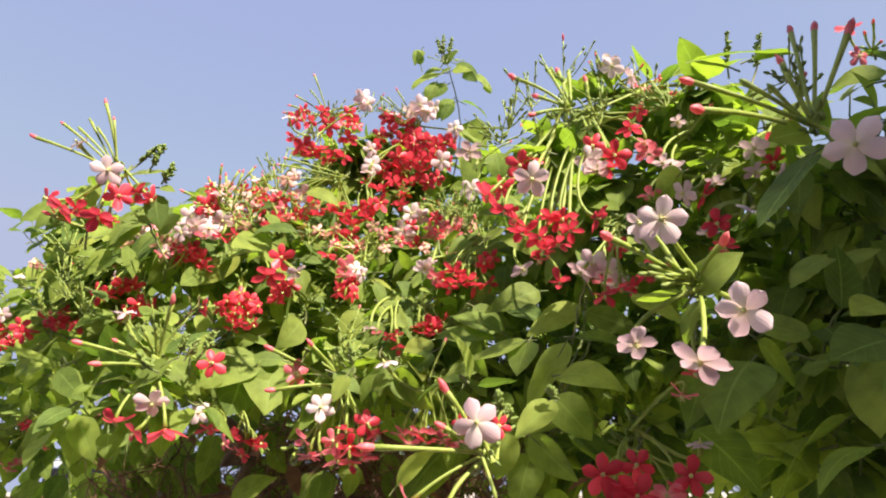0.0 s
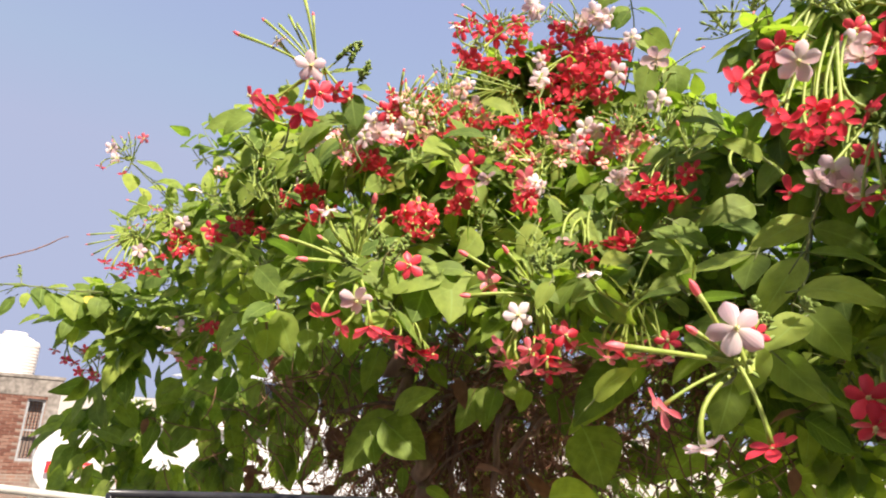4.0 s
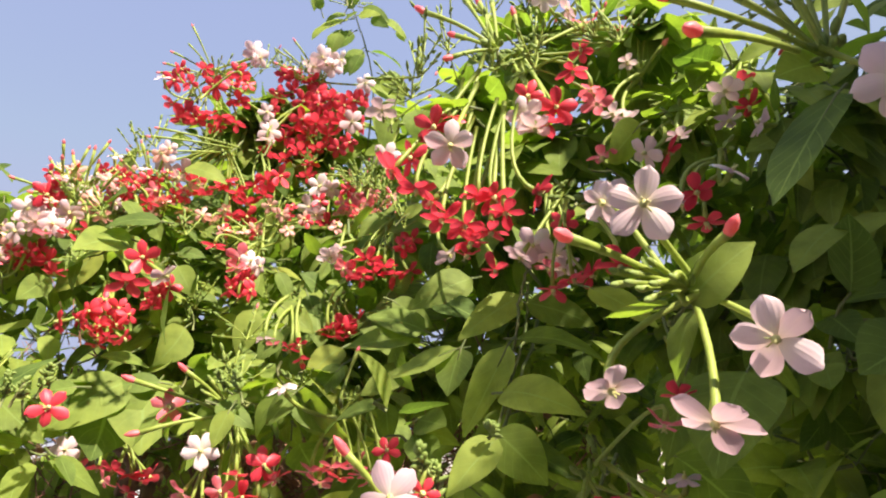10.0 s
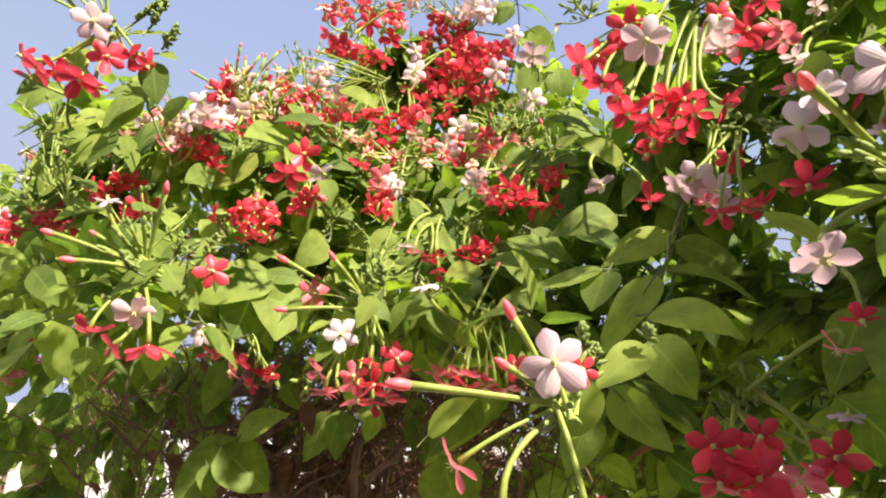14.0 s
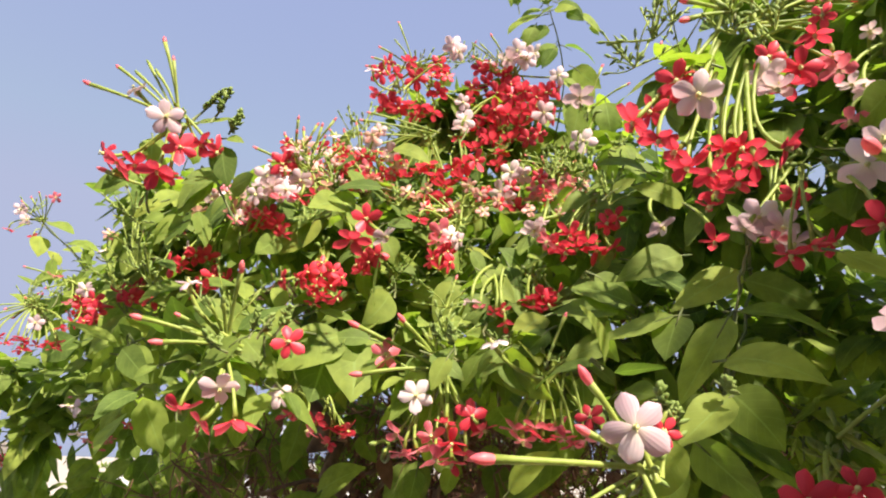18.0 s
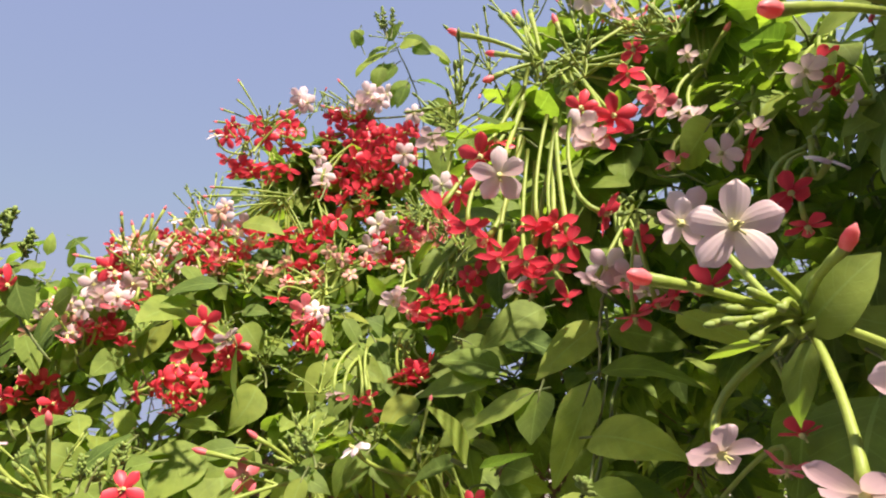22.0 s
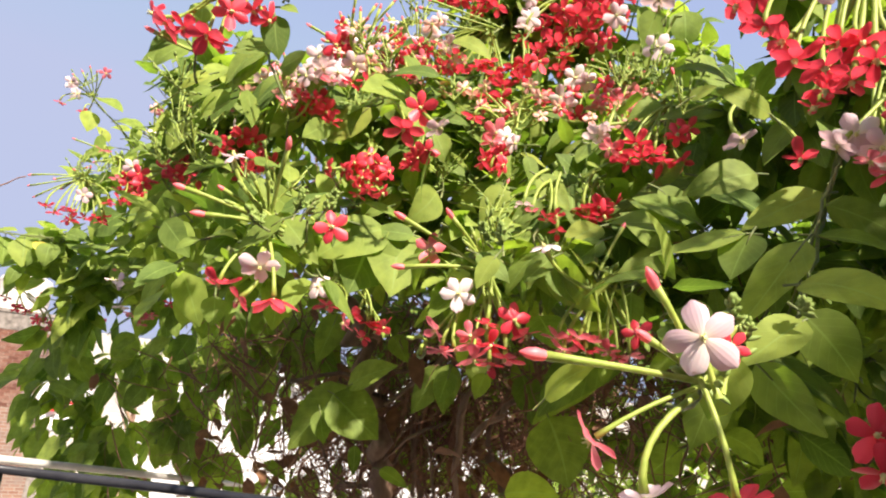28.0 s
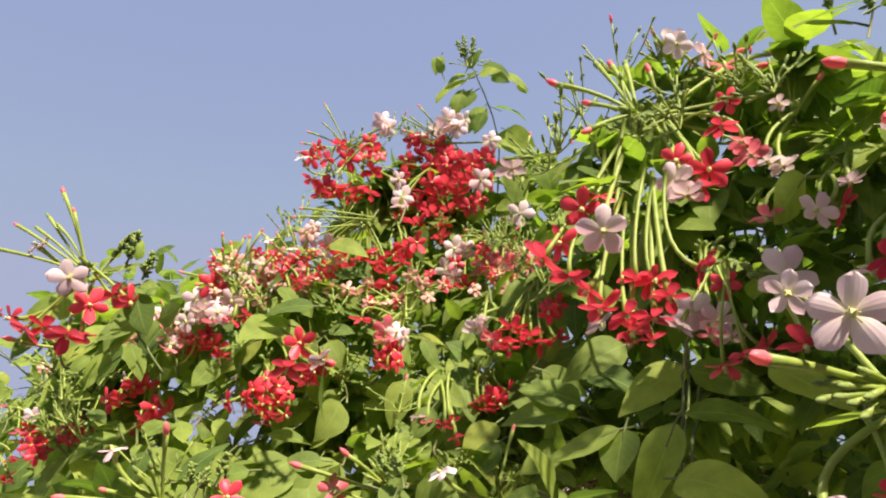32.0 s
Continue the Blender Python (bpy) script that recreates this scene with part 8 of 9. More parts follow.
clump(-0.498, 1.605, 5.101, 0.090, 16)
clump(-0.509, 1.634, 5.017, 0.090, 16)
clump(-0.387, 1.608, 5.103, 0.090, 16)
clump(-0.429, 1.656, 4.966, 0.090, 16)
clump(-0.240, 1.631, 5.054, 0.090, 16)
clump(-0.258, 1.671, 4.940, 0.090, 16)
clump(-0.137, 1.635, 5.052, 0.090, 16)
clump(-0.126, 1.669, 4.959, 0.090, 16)
clump(-0.213, 1.222, 5.237, 0.043, 24)
clump(-0.155, 1.205, 5.267, 0.035, 24)
clump(-0.260, 1.227, 5.220, 0.041, 24)
clump(-0.098, 1.223, 5.244, 0.049, 24)
clump(-0.028, 1.225, 5.239, 0.049, 24)
clump(-0.167, 1.232, 5.210, 0.043, 24)
clump(-0.525, 0.920, 4.871, 0.024, 3)
clump(-0.501, 0.907, 4.825, 0.023, 3)
clump(-0.460, 0.803, 4.740, 0.020, 3)
clump(-0.423, 0.784, 4.691, 0.019, 3)
clump(-0.459, 0.892, 4.942, 0.023, 3)
clump(-0.408, 0.828, 4.817, 0.020, 3)
clump(-0.402, 0.800, 4.749, 0.019, 3)
clump(-0.376, 0.779, 4.712, 0.018, 3)
clump(-0.406, 0.854, 4.947, 0.022, 3)
clump(-0.419, 0.965, 4.948, 0.025, 3)
clump(-0.424, 0.985, 4.925, 0.025, 3)
clump(-0.367, 0.847, 4.822, 0.021, 3)
clump(-0.343, 0.798, 4.755, 0.019, 3)
clump(-0.342, 0.760, 4.716, 0.018, 3)
clump(-0.368, 0.920, 4.995, 0.024, 3)
clump(-0.369, 0.912, 4.933, 0.023, 3)
clump(-0.349, 0.907, 4.895, 0.023, 3)
clump(-0.336, 0.880, 4.829, 0.022, 3)
clump(-0.326, 0.840, 4.758, 0.020, 3)
clump(-0.298, 0.815, 4.701, 0.019, 3)
clump(-0.275, 0.829, 4.937, 0.021, 3)
clump(-0.281, 0.855, 4.915, 0.021, 3)
clump(-0.342, 1.012, 4.908, 0.025, 3)
clump(-0.329, 1.055, 4.863, 0.026, 3)
clump(-0.305, 0.906, 4.797, 0.022, 3)
clump(-0.248, 0.847, 4.954, 0.021, 3)
clump(-0.233, 0.849, 4.909, 0.021, 3)
clump(-0.264, 1.006, 4.906, 0.025, 3)
clump(-0.296, 1.081, 4.878, 0.027, 3)
clump(-0.235, 0.990, 5.049, 0.025, 3)
clump(-0.194, 0.923, 4.939, 0.023, 3)
clump(-0.210, 0.885, 4.890, 0.022, 3)
clump(-0.236, 1.076, 4.877, 0.026, 3)
clump(-0.183, 0.871, 4.768, 0.020, 3)
clump(-0.179, 1.125, 5.107, 0.029, 3)
clump(-0.177, 1.094, 5.018, 0.027, 3)
clump(-0.144, 0.999, 4.937, 0.024, 3)
clump(-0.161, 1.088, 4.883, 0.026, 3)
clump(-0.154, 0.884, 4.775, 0.021, 3)
clump(-0.142, 0.820, 4.737, 0.019, 3)
clump(-0.092, 1.156, 5.120, 0.029, 3)
clump(-0.128, 1.115, 5.013, 0.028, 3)
clump(-0.109, 1.043, 4.933, 0.025, 3)
clump(-0.110, 1.062, 4.890, 0.025, 3)
clump(-0.097, 0.839, 4.763, 0.019, 3)
clump(-0.103, 0.802, 4.730, 0.018, 3)
clump(-0.069, 1.169, 5.121, 0.029, 3)
clump(-0.040, 1.154, 5.027, 0.028, 3)
clump(-0.049, 1.037, 4.927, 0.025, 3)
clump(-0.048, 0.890, 4.828, 0.021, 3)
clump(-0.070, 0.807, 4.754, 0.018, 3)
clump(-0.047, 0.837, 4.747, 0.019, 3)
clump(0.017, 1.209, 5.161, 0.030, 3)
clump(-0.012, 1.084, 4.996, 0.026, 3)
clump(-0.019, 0.965, 4.918, 0.023, 3)
clump(-0.007, 0.916, 4.853, 0.021, 3)
clump(-0.018, 0.918, 4.805, 0.021, 3)
clump(-0.029, 0.853, 4.730, 0.019, 3)
clump(0.067, 1.033, 5.056, 0.025, 3)
clump(0.038, 0.928, 4.959, 0.022, 3)
clump(0.045, 0.903, 4.907, 0.021, 3)
clump(0.046, 0.916, 4.839, 0.021, 3)
clump(0.039, 0.920, 4.808, 0.021, 3)
clump(0.025, 0.883, 4.732, 0.019, 3)
clump(0.099, 1.006, 5.060, 0.024, 3)
clump(0.104, 0.993, 4.966, 0.021, 3)
clump(0.107, 0.995, 4.944, 0.021, 3)
clump(0.106, 1.141, 4.900, 0.021, 3)
clump(0.119, 1.080, 4.855, 0.019, 3)
clump(0.028, 0.688, 4.699, 0.014, 3)
clump(-1.003, 1.377, 4.925, 0.042, 5)
clump(-1.017, 1.359, 4.886, 0.041, 5)
clump(-1.011, 1.424, 4.785, 0.042, 5)
clump(-1.057, 1.482, 4.734, 0.044, 5)
clump(-1.010, 1.453, 5.000, 0.045, 5)
clump(-0.930, 1.407, 4.866, 0.042, 5)
clump(-0.921, 1.422, 4.819, 0.042, 5)
clump(-0.939, 1.436, 4.696, 0.042, 5)
clump(-0.745, 1.200, 4.908, 0.036, 5)
clump(-0.687, 1.133, 4.808, 0.033, 5)
clump(-0.710, 1.172, 4.781, 0.034, 5)
clump(-0.736, 1.276, 4.723, 0.036, 5)
clump(-0.591, 0.990, 4.850, 0.029, 5)
clump(-0.505, 0.876, 4.758, 0.025, 5)
clump(-0.575, 1.011, 4.728, 0.028, 5)
clump(-0.524, 0.941, 4.686, 0.026, 5)
clump(0.074, 1.446, 5.070, 0.061, 34)
clump(0.162, 1.404, 5.074, 0.059, 34)
clump(0.256, 1.372, 5.061, 0.065, 34)
clump(0.342, 1.336, 5.035, 0.062, 34)
clump(0.419, 1.301, 5.021, 0.068, 34)
clump(0.139, 1.427, 4.745, 0.065, 34)
clump(0.217, 1.334, 4.727, 0.059, 34)
clump(0.048, 1.527, 4.721, 0.071, 34)
clump(0.312, 1.296, 4.736, 0.065, 34)
clump(0.428, 1.312, 4.734, 0.065, 34)
clump(-1.259, 1.684, 4.593, 0.064, 22)
clump(-1.268, 1.761, 4.514, 0.079, 22)
clump(-1.138, 1.726, 4.476, 0.064, 22)
clump(-1.201, 1.745, 4.387, 0.076, 22)
clump(-1.113, 1.706, 4.546, 0.051, 22)
clump(-1.225, 1.755, 4.291, 0.064, 22)
clump(-1.057, 1.771, 4.288, 0.051, 22)
clump(-0.713, 1.966, 4.690, 0.101, 34)
clump(-0.574, 1.931, 4.689, 0.098, 34)
clump(-0.442, 1.896, 4.688, 0.095, 34)
clump(-0.317, 1.859, 4.687, 0.092, 34)
clump(-0.199, 1.822, 4.686, 0.089, 34)
clump(-0.087, 1.728, 4.694, 0.083, 34)
clump(0.013, 1.689, 4.693, 0.080, 34)
clump(-0.624, 1.843, 4.776, 0.082, 34)
clump(-0.454, 1.758, 4.784, 0.076, 34)
clump(-0.317, 1.778, 4.776, 0.076, 34)
clump(-0.174, 1.690, 4.782, 0.071, 34)
clump(-0.469, 1.849, 4.569, 0.079, 20)
clump(-0.346, 1.815, 4.558, 0.076, 20)
clump(-0.233, 1.811, 4.547, 0.075, 20)
clump(-0.124, 1.759, 4.563, 0.072, 20)
clump(-0.454, 1.881, 4.433, 0.079, 20)
clump(-0.331, 1.846, 4.427, 0.076, 20)
clump(-0.220, 1.839, 4.431, 0.075, 20)
clump(-0.099, 1.786, 4.453, 0.072, 20)
clump(-0.003, 1.713, 4.509, 0.069, 20)
clump(-0.590, 1.885, 4.524, 0.061, 20)
clump(0.552, 1.297, 4.717, 0.071, 36)
clump(0.602, 1.260, 4.657, 0.076, 36)
clump(0.671, 1.246, 4.608, 0.075, 36)
clump(0.764, 1.197, 4.664, 0.081, 36)
clump(0.723, 1.235, 4.528, 0.081, 36)
clump(0.616, 1.292, 4.530, 0.076, 36)
clump(0.800, 1.168, 4.748, 0.073, 36)
clump(0.726, 1.234, 4.722, 0.076, 36)
clump(0.813, 1.157, 4.610, 0.084, 36)

# tangle of old growth low in the bush
thicket(-0.406, 1.580, 4.495, 0.20, 0.12, 0.17, 420)
thicket(-0.632, 1.618, 4.479, 0.12, 0.10, 0.16, 120)
thicket(-0.170, 1.502, 4.559, 0.18, 0.10, 0.16, 340)
thicket(0.017, 1.395, 4.573, 0.16, 0.10, 0.14, 260)
thicket(-0.780, 1.557, 4.407, 0.16, 0.10, 0.16, 90)
thicket(0.166, 1.054, 4.594, 0.15, 0.08, 0.10, 80)
thicket(-0.413, 1.414, 4.644, 0.20, 0.10, 0.08, 120)
thicket(-0.514, 1.606, 4.382, 0.12, 0.10, 0.14, 160)
thicket(-0.361, 1.575, 4.401, 0.16, 0.08, 0.12, 260)
thicket(-0.225, 1.533, 4.462, 0.16, 0.08, 0.14, 260)
thicket(-0.563, 1.370, 4.601, 0.14, 0.10, 0.10, 120)
thicket(-0.05, 1.25, 4.66, 0.12, 0.08, 0.08, 200)
thicket(0.10, 1.20, 4.70, 0.10, 0.08, 0.08, 180)
thicket(-0.20, 1.30, 4.70, 0.12, 0.08, 0.06, 160)
thicket(-0.42, 1.25, 4.86, 0.08, 0.08, 0.06, 60)
thicket(-0.108, 1.504, 4.444, 0.16, 0.08, 0.14, 220)

ob = tagged(under(new("foliage", mass.mesh("foliage", [LEAF])), creeper, ROOT + UP * EYE), "mass of pointed oval green leaves", kind="stuff")
ob = tagged(under(new("inner_growth", fine.mesh("inner_growth", [STEM, TWIG, DEAD])), creeper, ROOT + UP * EYE), "thin green and brown shoots with dry leaves inside the bush", kind="stuff")

# old stems that carry the plant up from the ground
for k, (x, y, r) in enumerate(((-0.36, 1.36, 0.022), (-0.26, 1.30, 0.014), (-0.48, 1.45, 0.012), (-0.12, 1.22, 0.012), (0.1, 1.05, 0.011), (-0.75, 1.55, 0.009))):
    shoot("trunk", [(x * 0.6 - 0.1, y + 0.05, 0.0), (x * 0.8, y + 0.08, 1.3), (x - 0.03, y - 0.02, 2.9), (x, y, 4.05), (x + 0.03, y - 0.05, 4.35)], r)


# ---- the neighbourhood beyond ----
PLASTER = simple("grey_plaster", (0.09, 0.078, 0.066), (0.26, 0.23, 0.20), 9, 0.9, 0.4)
WHITEWASH = simple("whitewash", (0.56, 0.555, 0.54), (0.70, 0.69, 0.67), 5, 0.9, 0.2)
GROUND = simple("dusty_ground", (0.30, 0.26, 0.21), (0.44, 0.39, 0.32), 1.4, 0.95, 0.4)
TANK = simple("cream_plastic", (0.50, 0.455, 0.40), (0.60, 0.555, 0.50), 3, 0.5, 0.1)
DARK = simple("dark_metal_and_shade", (0.012, 0.012, 0.015), (0.03, 0.03, 0.034), 40, 0.28, 0.1, spec=0.4)
SHEET = simple("zinc_sheet", (0.42, 0.43, 0.44), (0.58, 0.58, 0.58), 6, 0.45, 0.2, metal=0.4)
PALEPAINT = simple("pale_paint", (0.42, 0.40, 0.37), (0.58, 0.56, 0.52), 30, 0.45, 0.15)
GREYPAINT = simple("grey_paint", (0.19, 0.20, 0.21), (0.30, 0.30, 0.30), 12, 0.5, 0.15)
SIGNRED = simple("red_paint", (0.60, 0.02, 0.03), (0.66, 0.03, 0.04), 8, 0.5)
BRICK = brick_material()


def clay_material():
    m, n, b = material("brick_clay", 0.9, 0, 0.2)
    tone = ramp(n, [(0.0, (0.115, 0.050, 0.036)), (0.5, (0.165, 0.078, 0.055)), (1.0, (0.205, 0.125, 0.095))])
    n.links.new(chance(n), tone.inputs[0])
    tc = n.nodes.new("ShaderNodeTexCoord")
    no = node(n, "ShaderNodeTexNoise", Scale=30.0, Detail=5.0)
    n.links.new(tc.outputs["Object"], no.inputs["Vector"])
    wear = ramp(n, [(0.3, (0.7, 0.7, 0.7)), (0.7, (1.2, 1.2, 1.2))])
    n.links.new(no.outputs[0], wear.inputs[0])
    n.links.new(mixed(n, "MULTIPLY", 1.0, tone.outputs[0], wear.outputs[0]), b.inputs["Base Color"])
    bumped(n, b, no.outputs[0], 0.5, 0.004)
    return m


CLAY = clay_material()

g = Geo()
g.grid([Vector((x, y, 0)) for y in (-400, 3000) for x in (-2500, 2500)], 2, 2, 0)
tagged(part("ground", g, GROUND, None), "dusty bare ground between the houses", "ground", kind="structure")


# added out of view: step heights choose which leaves and flowers lose the sun
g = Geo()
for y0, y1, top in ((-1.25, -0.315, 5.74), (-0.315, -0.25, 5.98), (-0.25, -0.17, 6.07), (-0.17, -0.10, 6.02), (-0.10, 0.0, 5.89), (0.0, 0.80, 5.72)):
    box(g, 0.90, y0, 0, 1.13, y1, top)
wall = tagged(part("shade_wall", g, PLASTER, None), "unseen stepped wall added to shade parts of the bush", "wall", kind="structure")
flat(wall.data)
g = Geo()
box(g, -3.5, -1.0, 2.94, 0.90, 1.0, 3.1)
floor = tagged(part("floor", g, PLASTER, None), "plain plastered terrace floor beside the bush", "floor", kind="structure")
flat(floor.data)
# added behind the camera, its height and whitewash tune the fill light
g = Geo()
box(g, -3.5, -1.25, 0, 0.90, -1.0, 6.2)
wall = tagged(part("fill_wall", g, WHITEWASH, None), "unseen whitewashed wall added to set the fill light on the bush", "wall", kind="structure")
flat(wall.data)


def thing(name, at, label, category):
    ob = tagged(new(name), label, category)
    ob.location = at
    return ob


def brick_house():
    h = thing("brick_house", (-12.96, 16.6, 0), "old brick house with a plastered parapet and barred window", "house")
    h.rotation_euler = (0, 0, radians(39))
    g = Geo()
    for x0, x1, y0, z0, z1 in ((-7.0, -0.72, 0, 0, 4.37), (-0.30, 0, 0, 0, 4.37), (-0.72, -0.30, 0, 0, 2.72), (-0.72, -0.30, 0.3, 2.72, 4.29), (-0.72, -0.30, 0, 4.29, 4.37)):
        box(g, x0, y0, z0, x1, 6, z1)
    wall = part("wall", g, BRICK, h)
    flat(wall.data)
    g = Geo()
    box(g, -7.02, -0.03, 4.37, 0.02, 0.22, 4.82)
    box(g, -0.20, 0.22, 4.37, 0.02, 6, 4.82)
    box(g, -7.04, -0.06, 4.82, 0.05, 0.26, 4.90)
    flat(part("parapet", g, PLASTER, h, "stained plaster parapet").data)
    g = Geo()
    box(g, -6.9, 0.22, 4.37, -0.2, 6, 4.47)
    flat(part("roof", g, PLASTER, h).data)
    g = Geo()
    for x0, x1, z0, z1 in ((-0.72, -0.67, 2.72, 4.29), (-0.35, -0.30, 2.72, 4.29), (-0.67, -0.35, 2.72, 2.78), (-0.67, -0.35, 4.23, 4.29), (-0.67, -0.35, 3.47, 3.51)):
        box(g, x0, 0.06, z0, x1, 0.12, z1)
    w = part("window", g, GREYPAINT, h, "grey barred window")
    flat(w.data)
    for k in range(4):
        g = Geo()
        g.ring([Vector((-0.62 + 0.075 * k, 0.09, 2.78)), Vector((-0.62 + 0.075 * k, 0.09, 4.23))], [0.009, 0.009], 6, 0)
        part("bar", g, DARK, w)
    g = Geo()
    box(g, -0.27, -0.022, 0, 0.018, 0.3, 4.37)
    flat(part("quoin", g, PLASTER, h, "weathered plaster corner strip").data)
    # single bricks near the corner and the window
    g = Geo()
    box(g, 0.004, -0.016, 0.004, 0.232, 0.01, 0.076)
    whole = flat(g.mesh("brick", [CLAY]))
    g = Geo()
    box(g, 0.004, -0.016, 0.004, 0.112, 0.01, 0.076)
    half = flat(g.mesh("brick", [CLAY]))
    for row in range(23):
        z = 2.42 + row * 0.085
        if z + 0.08 > 4.37:
            break
        x = -2.28 - 0.12 * (row % 2)
        while x < -0.28:
            width = 0.24 if x + 0.24 < -0.265 else 0.12
            if not (x + width > -0.72 and x < -0.30 and 2.64 < z < 4.29):
                ob = part("brick", whole if width == 0.24 else half, None, wall)
                ob.location = (x, 0, z)
            x += width
    return h


def lathe(g, prof, sides, mat=0):
    o = len(g.v)
    for r, z in prof:
        for k in range(sides):
            a = 2 * math.pi * k / sides
            g.v.append(Vector((r * math.cos(a), r * math.sin(a), z)))
            g.uv.append((z, k / sides))
    for i in range(len(prof) - 1):
        for k in range(sides):
            a, b = o + i * sides + k, o + i * sides + (k + 1) % sides
            g.f.append((a, b, b + sides, a + sides))
            g.m.append(mat)


def water_tank(at):
    t = thing("water_tank", at, "cream plastic rooftop water tank with ribbed sides", "water tank")
    t.scale = (1.2, 1.2, 1.36)
    g = Geo()
    prof = [(0.0, 0.0), (0.56, 0.0), (0.58, 0.03)]
    for k in range(13):
        z = 0.07 + k * 0.066
        prof += [(0.58, z), (0.573, z + 0.014), (0.573, z + 0.034), (0.58, z + 0.048)]
    prof += [(0.58, 0.95), (0.54, 1.02), (0.30, 1.13), (0.24, 1.15)]
    lathe(g, prof, 36)
    part("body", g, TANK, t)
    g = Geo()
    lathe(g, [(0.26, 1.145), (0.265, 1.19), (0.22, 1.215), (0.0, 1.225)], 24)
    part("lid", g, TANK, t)
    return t


def satellite_dish(at):
    d = thing("satellite_dish", at, "white satellite dish with a plain red mark", "satellite dish")
    d.rotation_euler = (0, 0, radians(30))
    g = Geo()
    rings, sides = 7, 28
    for i in range(rings):
        r = 0.34 * i / (rings - 1)
        for k in range(sides):
            a = 2 * math.pi * k / sides
            g.v.append(Vector((r * math.cos(a), 0.45 * r * r - 0.05, r * 1.1 * math.sin(a))) * -1)
            g.uv.append((0, 0))
    for i in range(rings - 1):
        for k in range(sides):
            a, b = i * sides + k, i * sides + (k + 1) % sides
            g.f.append((a, b, b + sides, a + sides))
            g.m.append(0)
    bowl = part("bowl", g, WHITEWASH, d)
    so = bowl.modifiers.new("rim", "SOLIDIFY")
    so.thickness = 0.006
    g = Geo()
    for x0, x1, z0, z1 in ((-0.20, -0.10, -0.12, 0.0), (-0.07, 0.25, -0.08, -0.05), (-0.07, 0.25, -0.03, 0.0)):
        box(g, x0, -0.055, z0, x1, -0.045, z1)
    flat(part("mark", g, SIGNRED, d, "plain red painted mark").data)
    g = Geo()
    g.ring([Vector((0, 0.06, 0)), Vector((0, 0.16, -0.1)), Vector((0, 0.16, -3.81))], [0.02, 0.022, 0.022], 8, 0)
    part("mast", g, SHEET, d)
    g = Geo()
    g.ring([Vector((0, -0.02, -0.34)), Vector((0, -0.28, -0.22)), Vector((0, -0.34, -0.06))], [0.01, 0.01, 0.01], 6, 0)
    g.ring([Vector((0, -0.36, -0.06)), Vector((0, -0.28, -0.05))], [0.03, 0.022], 10, 0)
    part("arm", g, DARK, d)
    return d


brick_house()
water_tank((-15.58, 17.56, 4.47))
satellite_dish((-5.33, 7.11, 3.81))


def white_house():
    h = thing("white_house", (-5.0, 9.6, 0), "low whitewashed house with a flat roof in full sun", "house")
    g = Geo()
    box(g, -1.0, 0, 0, 4.6, 7, 4.20)
    flat(part("wall", g, WHITEWASH, h).data)
    g = Geo()
    box(g, -1.1, -0.12, 4.20, 4.7, 7.1, 4.34)
    flat(part("roof", g, WHITEWASH, h).data)
    return h


white_house()


def sheet_shed():
    s = thing("sheet_shed", (-5.6, 11.6, 4.34), "small rooftop shed with grey corrugated sheet roof", "shed")
    # the shade on this wall is put into its near-black colour
    g = Geo()
    box(g, -1.0, 0, 0, 1.0, 1.6, 0.62)
    flat(part("wall", g, DARK, s, "wall coloured near-black to stand for its shade").data)
    g = Geo()
    cols = 50
    g.grid([Vector((-1.2 + 2.4 * i / (cols - 1), y, 0.64 + 0.32 * (y + 0.2) / 2.0 + 0.02 * (i % 2))) for y in (-0.2, 1.8) for i in range(cols)], 2, cols, 0)
    r = part("roof", g, SHEET, s, "grey corrugated metal sheet")
    so = r.modifiers.new("edge", "SOLIDIFY")
    so.thickness = 0.01
    return s


sheet_shed()


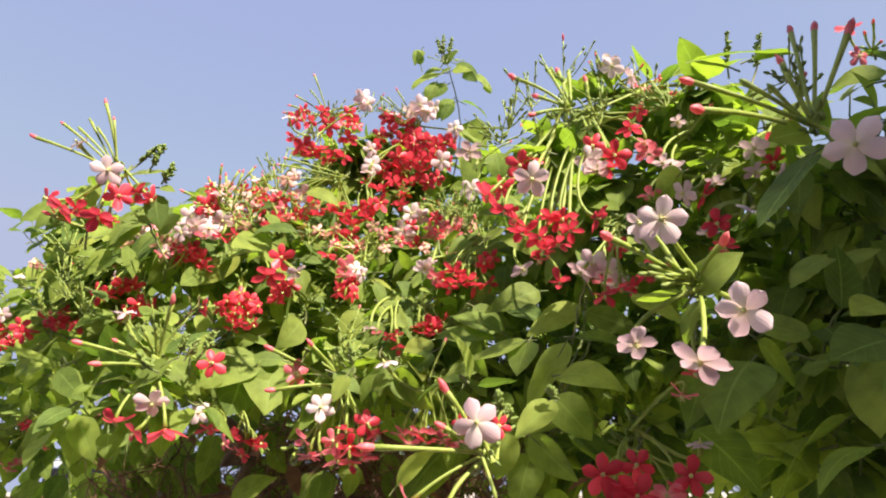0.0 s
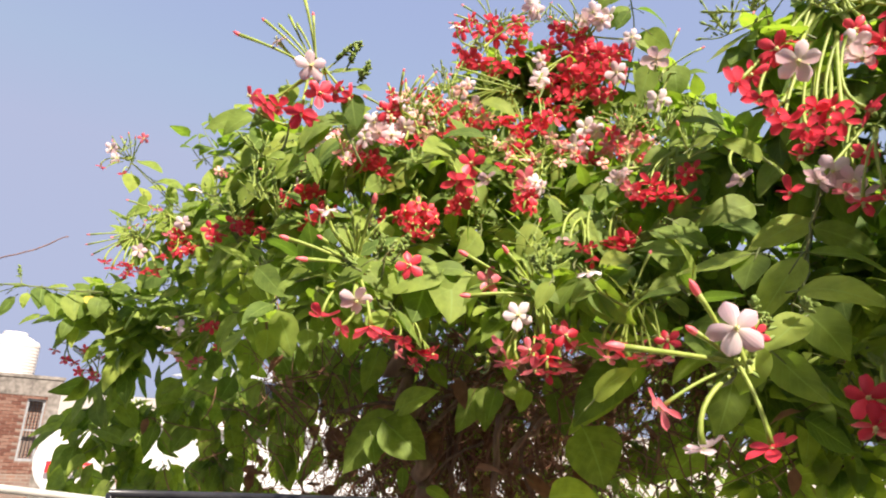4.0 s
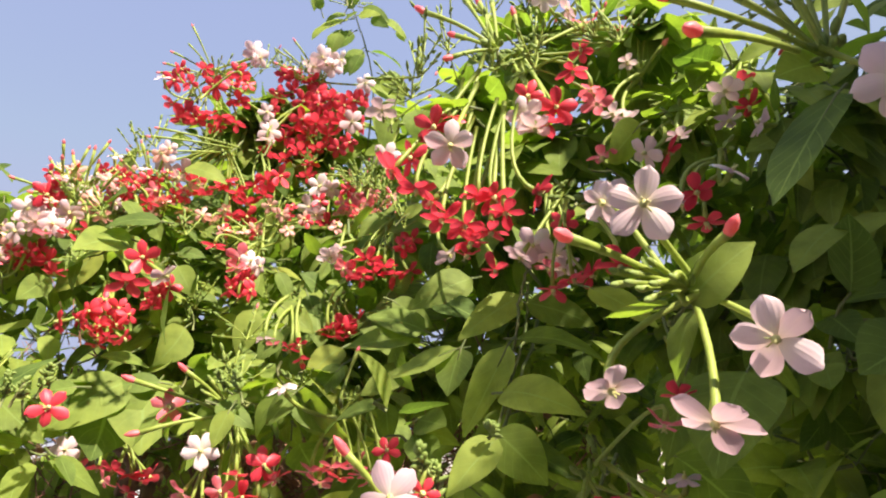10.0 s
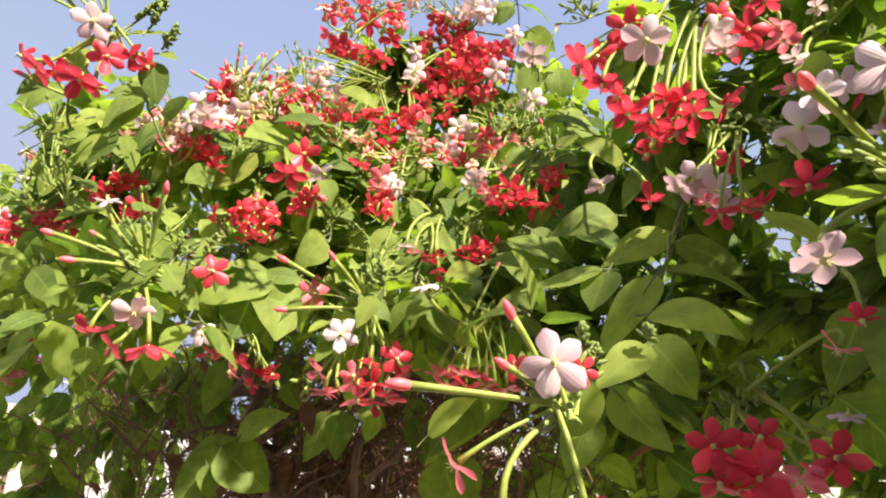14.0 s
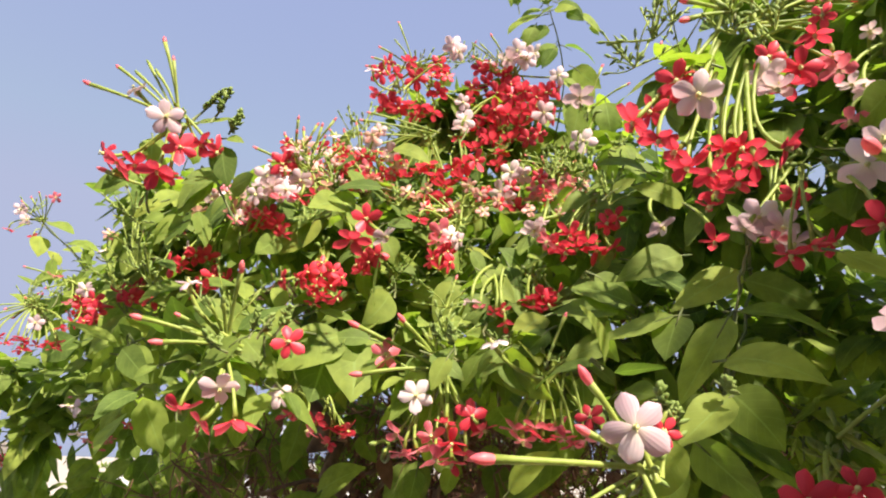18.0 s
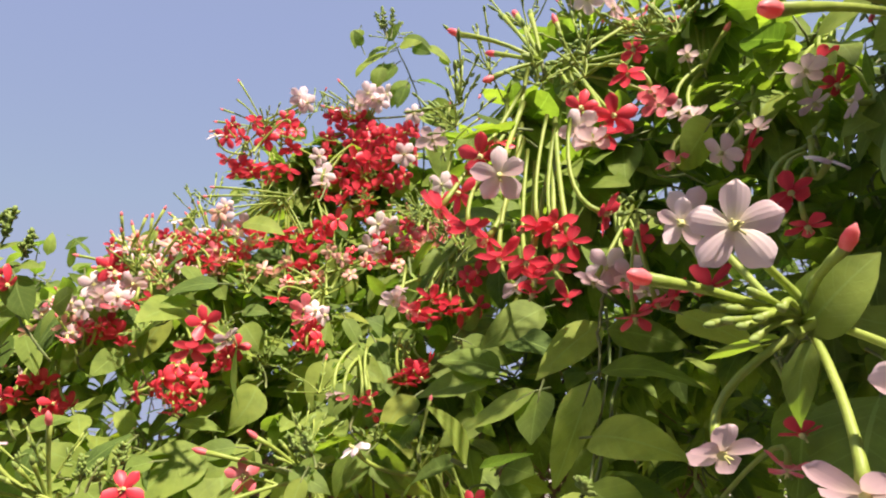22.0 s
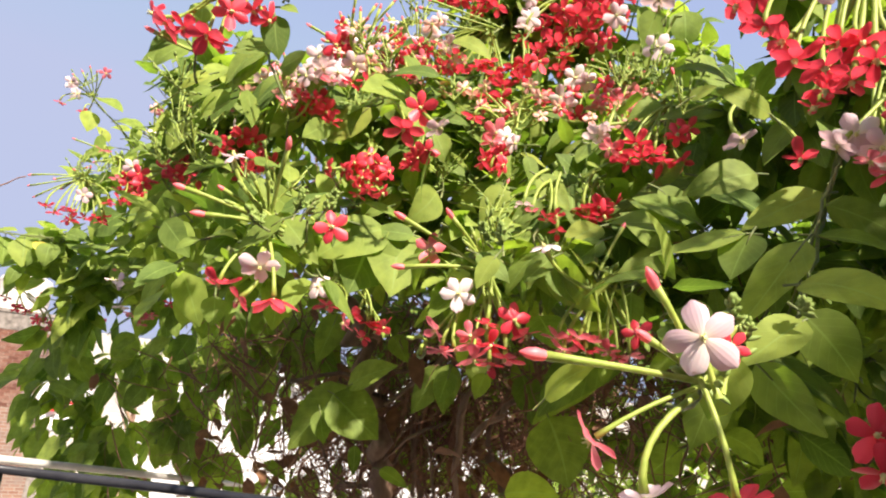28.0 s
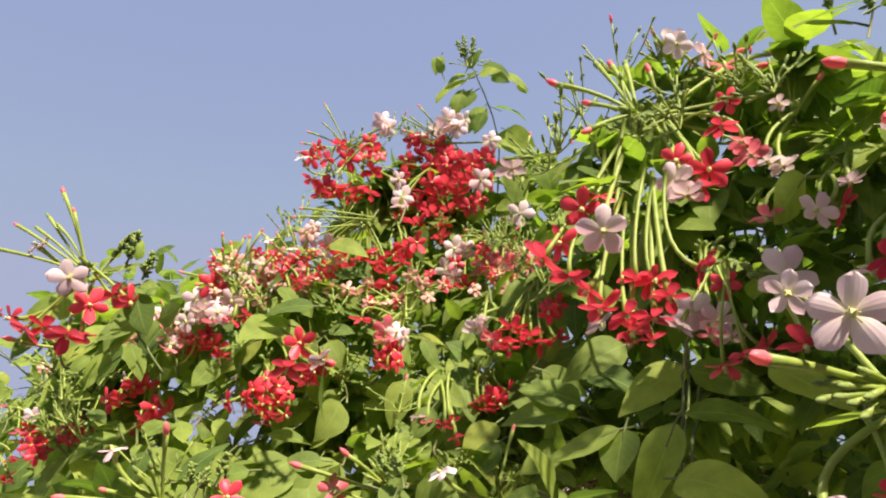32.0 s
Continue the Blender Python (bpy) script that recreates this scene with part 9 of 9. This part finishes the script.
def railing():
    r = thing("railing", (-0.4, 0.82, 0), "black painted metal railing with a pale grey side pipe", "railing")
    g = Geo()
    line = ((-0.635, 0.854, 4.452), (-0.40, 0.813, 4.472), (-0.25, 0.787, 4.483), (0, 0.75, 4.487), (0.3, 0.72, 4.49), (0.6, 0.7, 4.49))
    g.ring([Vector((x + 0.4, y - 0.82, z)) for x, y, z in line], [0.0049] * len(line), 14, 0)
    part("rail", g, DARK, r)
    g = Geo()
    line = ((-1.011, 0.40, 4.518), (-0.925, 1.0, 4.42), (-0.839, 1.6, 4.322), (-0.667, 2.8, 4.126))
    g.ring([Vector((x + 0.4, y - 0.82, z)) for x, y, z in line], [0.0065] * len(line), 14, 0)
    part("side_rail", g, PALEPAINT, r, "pale grey metal pipe")
    for x, y, z, foot in ((-0.635, 0.854, 4.452, 3.1), (0.6, 0.7, 4.49, 3.1), (-1.011, 0.40, 4.518, 3.1), (-0.667, 2.8, 4.126, 0.0)):
        g = Geo()
        g.ring([Vector((x + 0.4, y - 0.82, foot)), Vector((x + 0.4, y - 0.82, z))], [0.006, 0.006], 10, 0)
        part("post", g, DARK, r)
    return r


railing()


def far_tree(x, y, h, r, n):
    t = thing("far_tree", (x, y, 0), "leafy green tree behind the houses", "tree")
    tagged(t, group="trees behind the houses")
    g = Geo()
    g.ring([Vector((0, 0, 0)), Vector((0.05, 0.02, h * 0.4)), Vector((-0.03, 0.05, h * 0.8))], [0.10, 0.075, 0.04], 8, 0)
    for k in range(6):
        a = k * 1.05
        g.ring([Vector((0, 0, h * (0.35 + 0.06 * k))), Vector((math.cos(a) * r * 0.7, math.sin(a) * r * 0.7, h * (0.55 + 0.06 * k)))], [0.04, 0.012], 6, 0)
    part("trunk", g, WOOD, t)
    g = Geo()
    for k in range(n):
        d = jitter(1).normalized()
        p = Vector((0, 0, h - r * 0.9)) + Vector((d.x * r, d.y * r, d.z * r * 0.9)) * rng.uniform(0.3, 1.0) * (0.8 + 0.3 * noise.noise(d * 2.5 + Vector((x, y, 0))))
        blade(g, p, p + (d + jitter(0.6) - UP * 0.4).normalized() * rng.uniform(0.09, 0.16), 0.5, UP + jitter(0.5), 0, 5)
    part("crown", g, LEAF, t)


for x, y, h, r in ((1.6, 7.5, 4.6, 1.3), (3.4, 8.5, 4.7, 1.5), (0.4, 7.8, 4.3, 1.0), (5.2, 7.4, 5.0, 1.5), (-9.4, 14.6, 4.6, 0.8)):
    far_tree(x, y, h, r, 900)
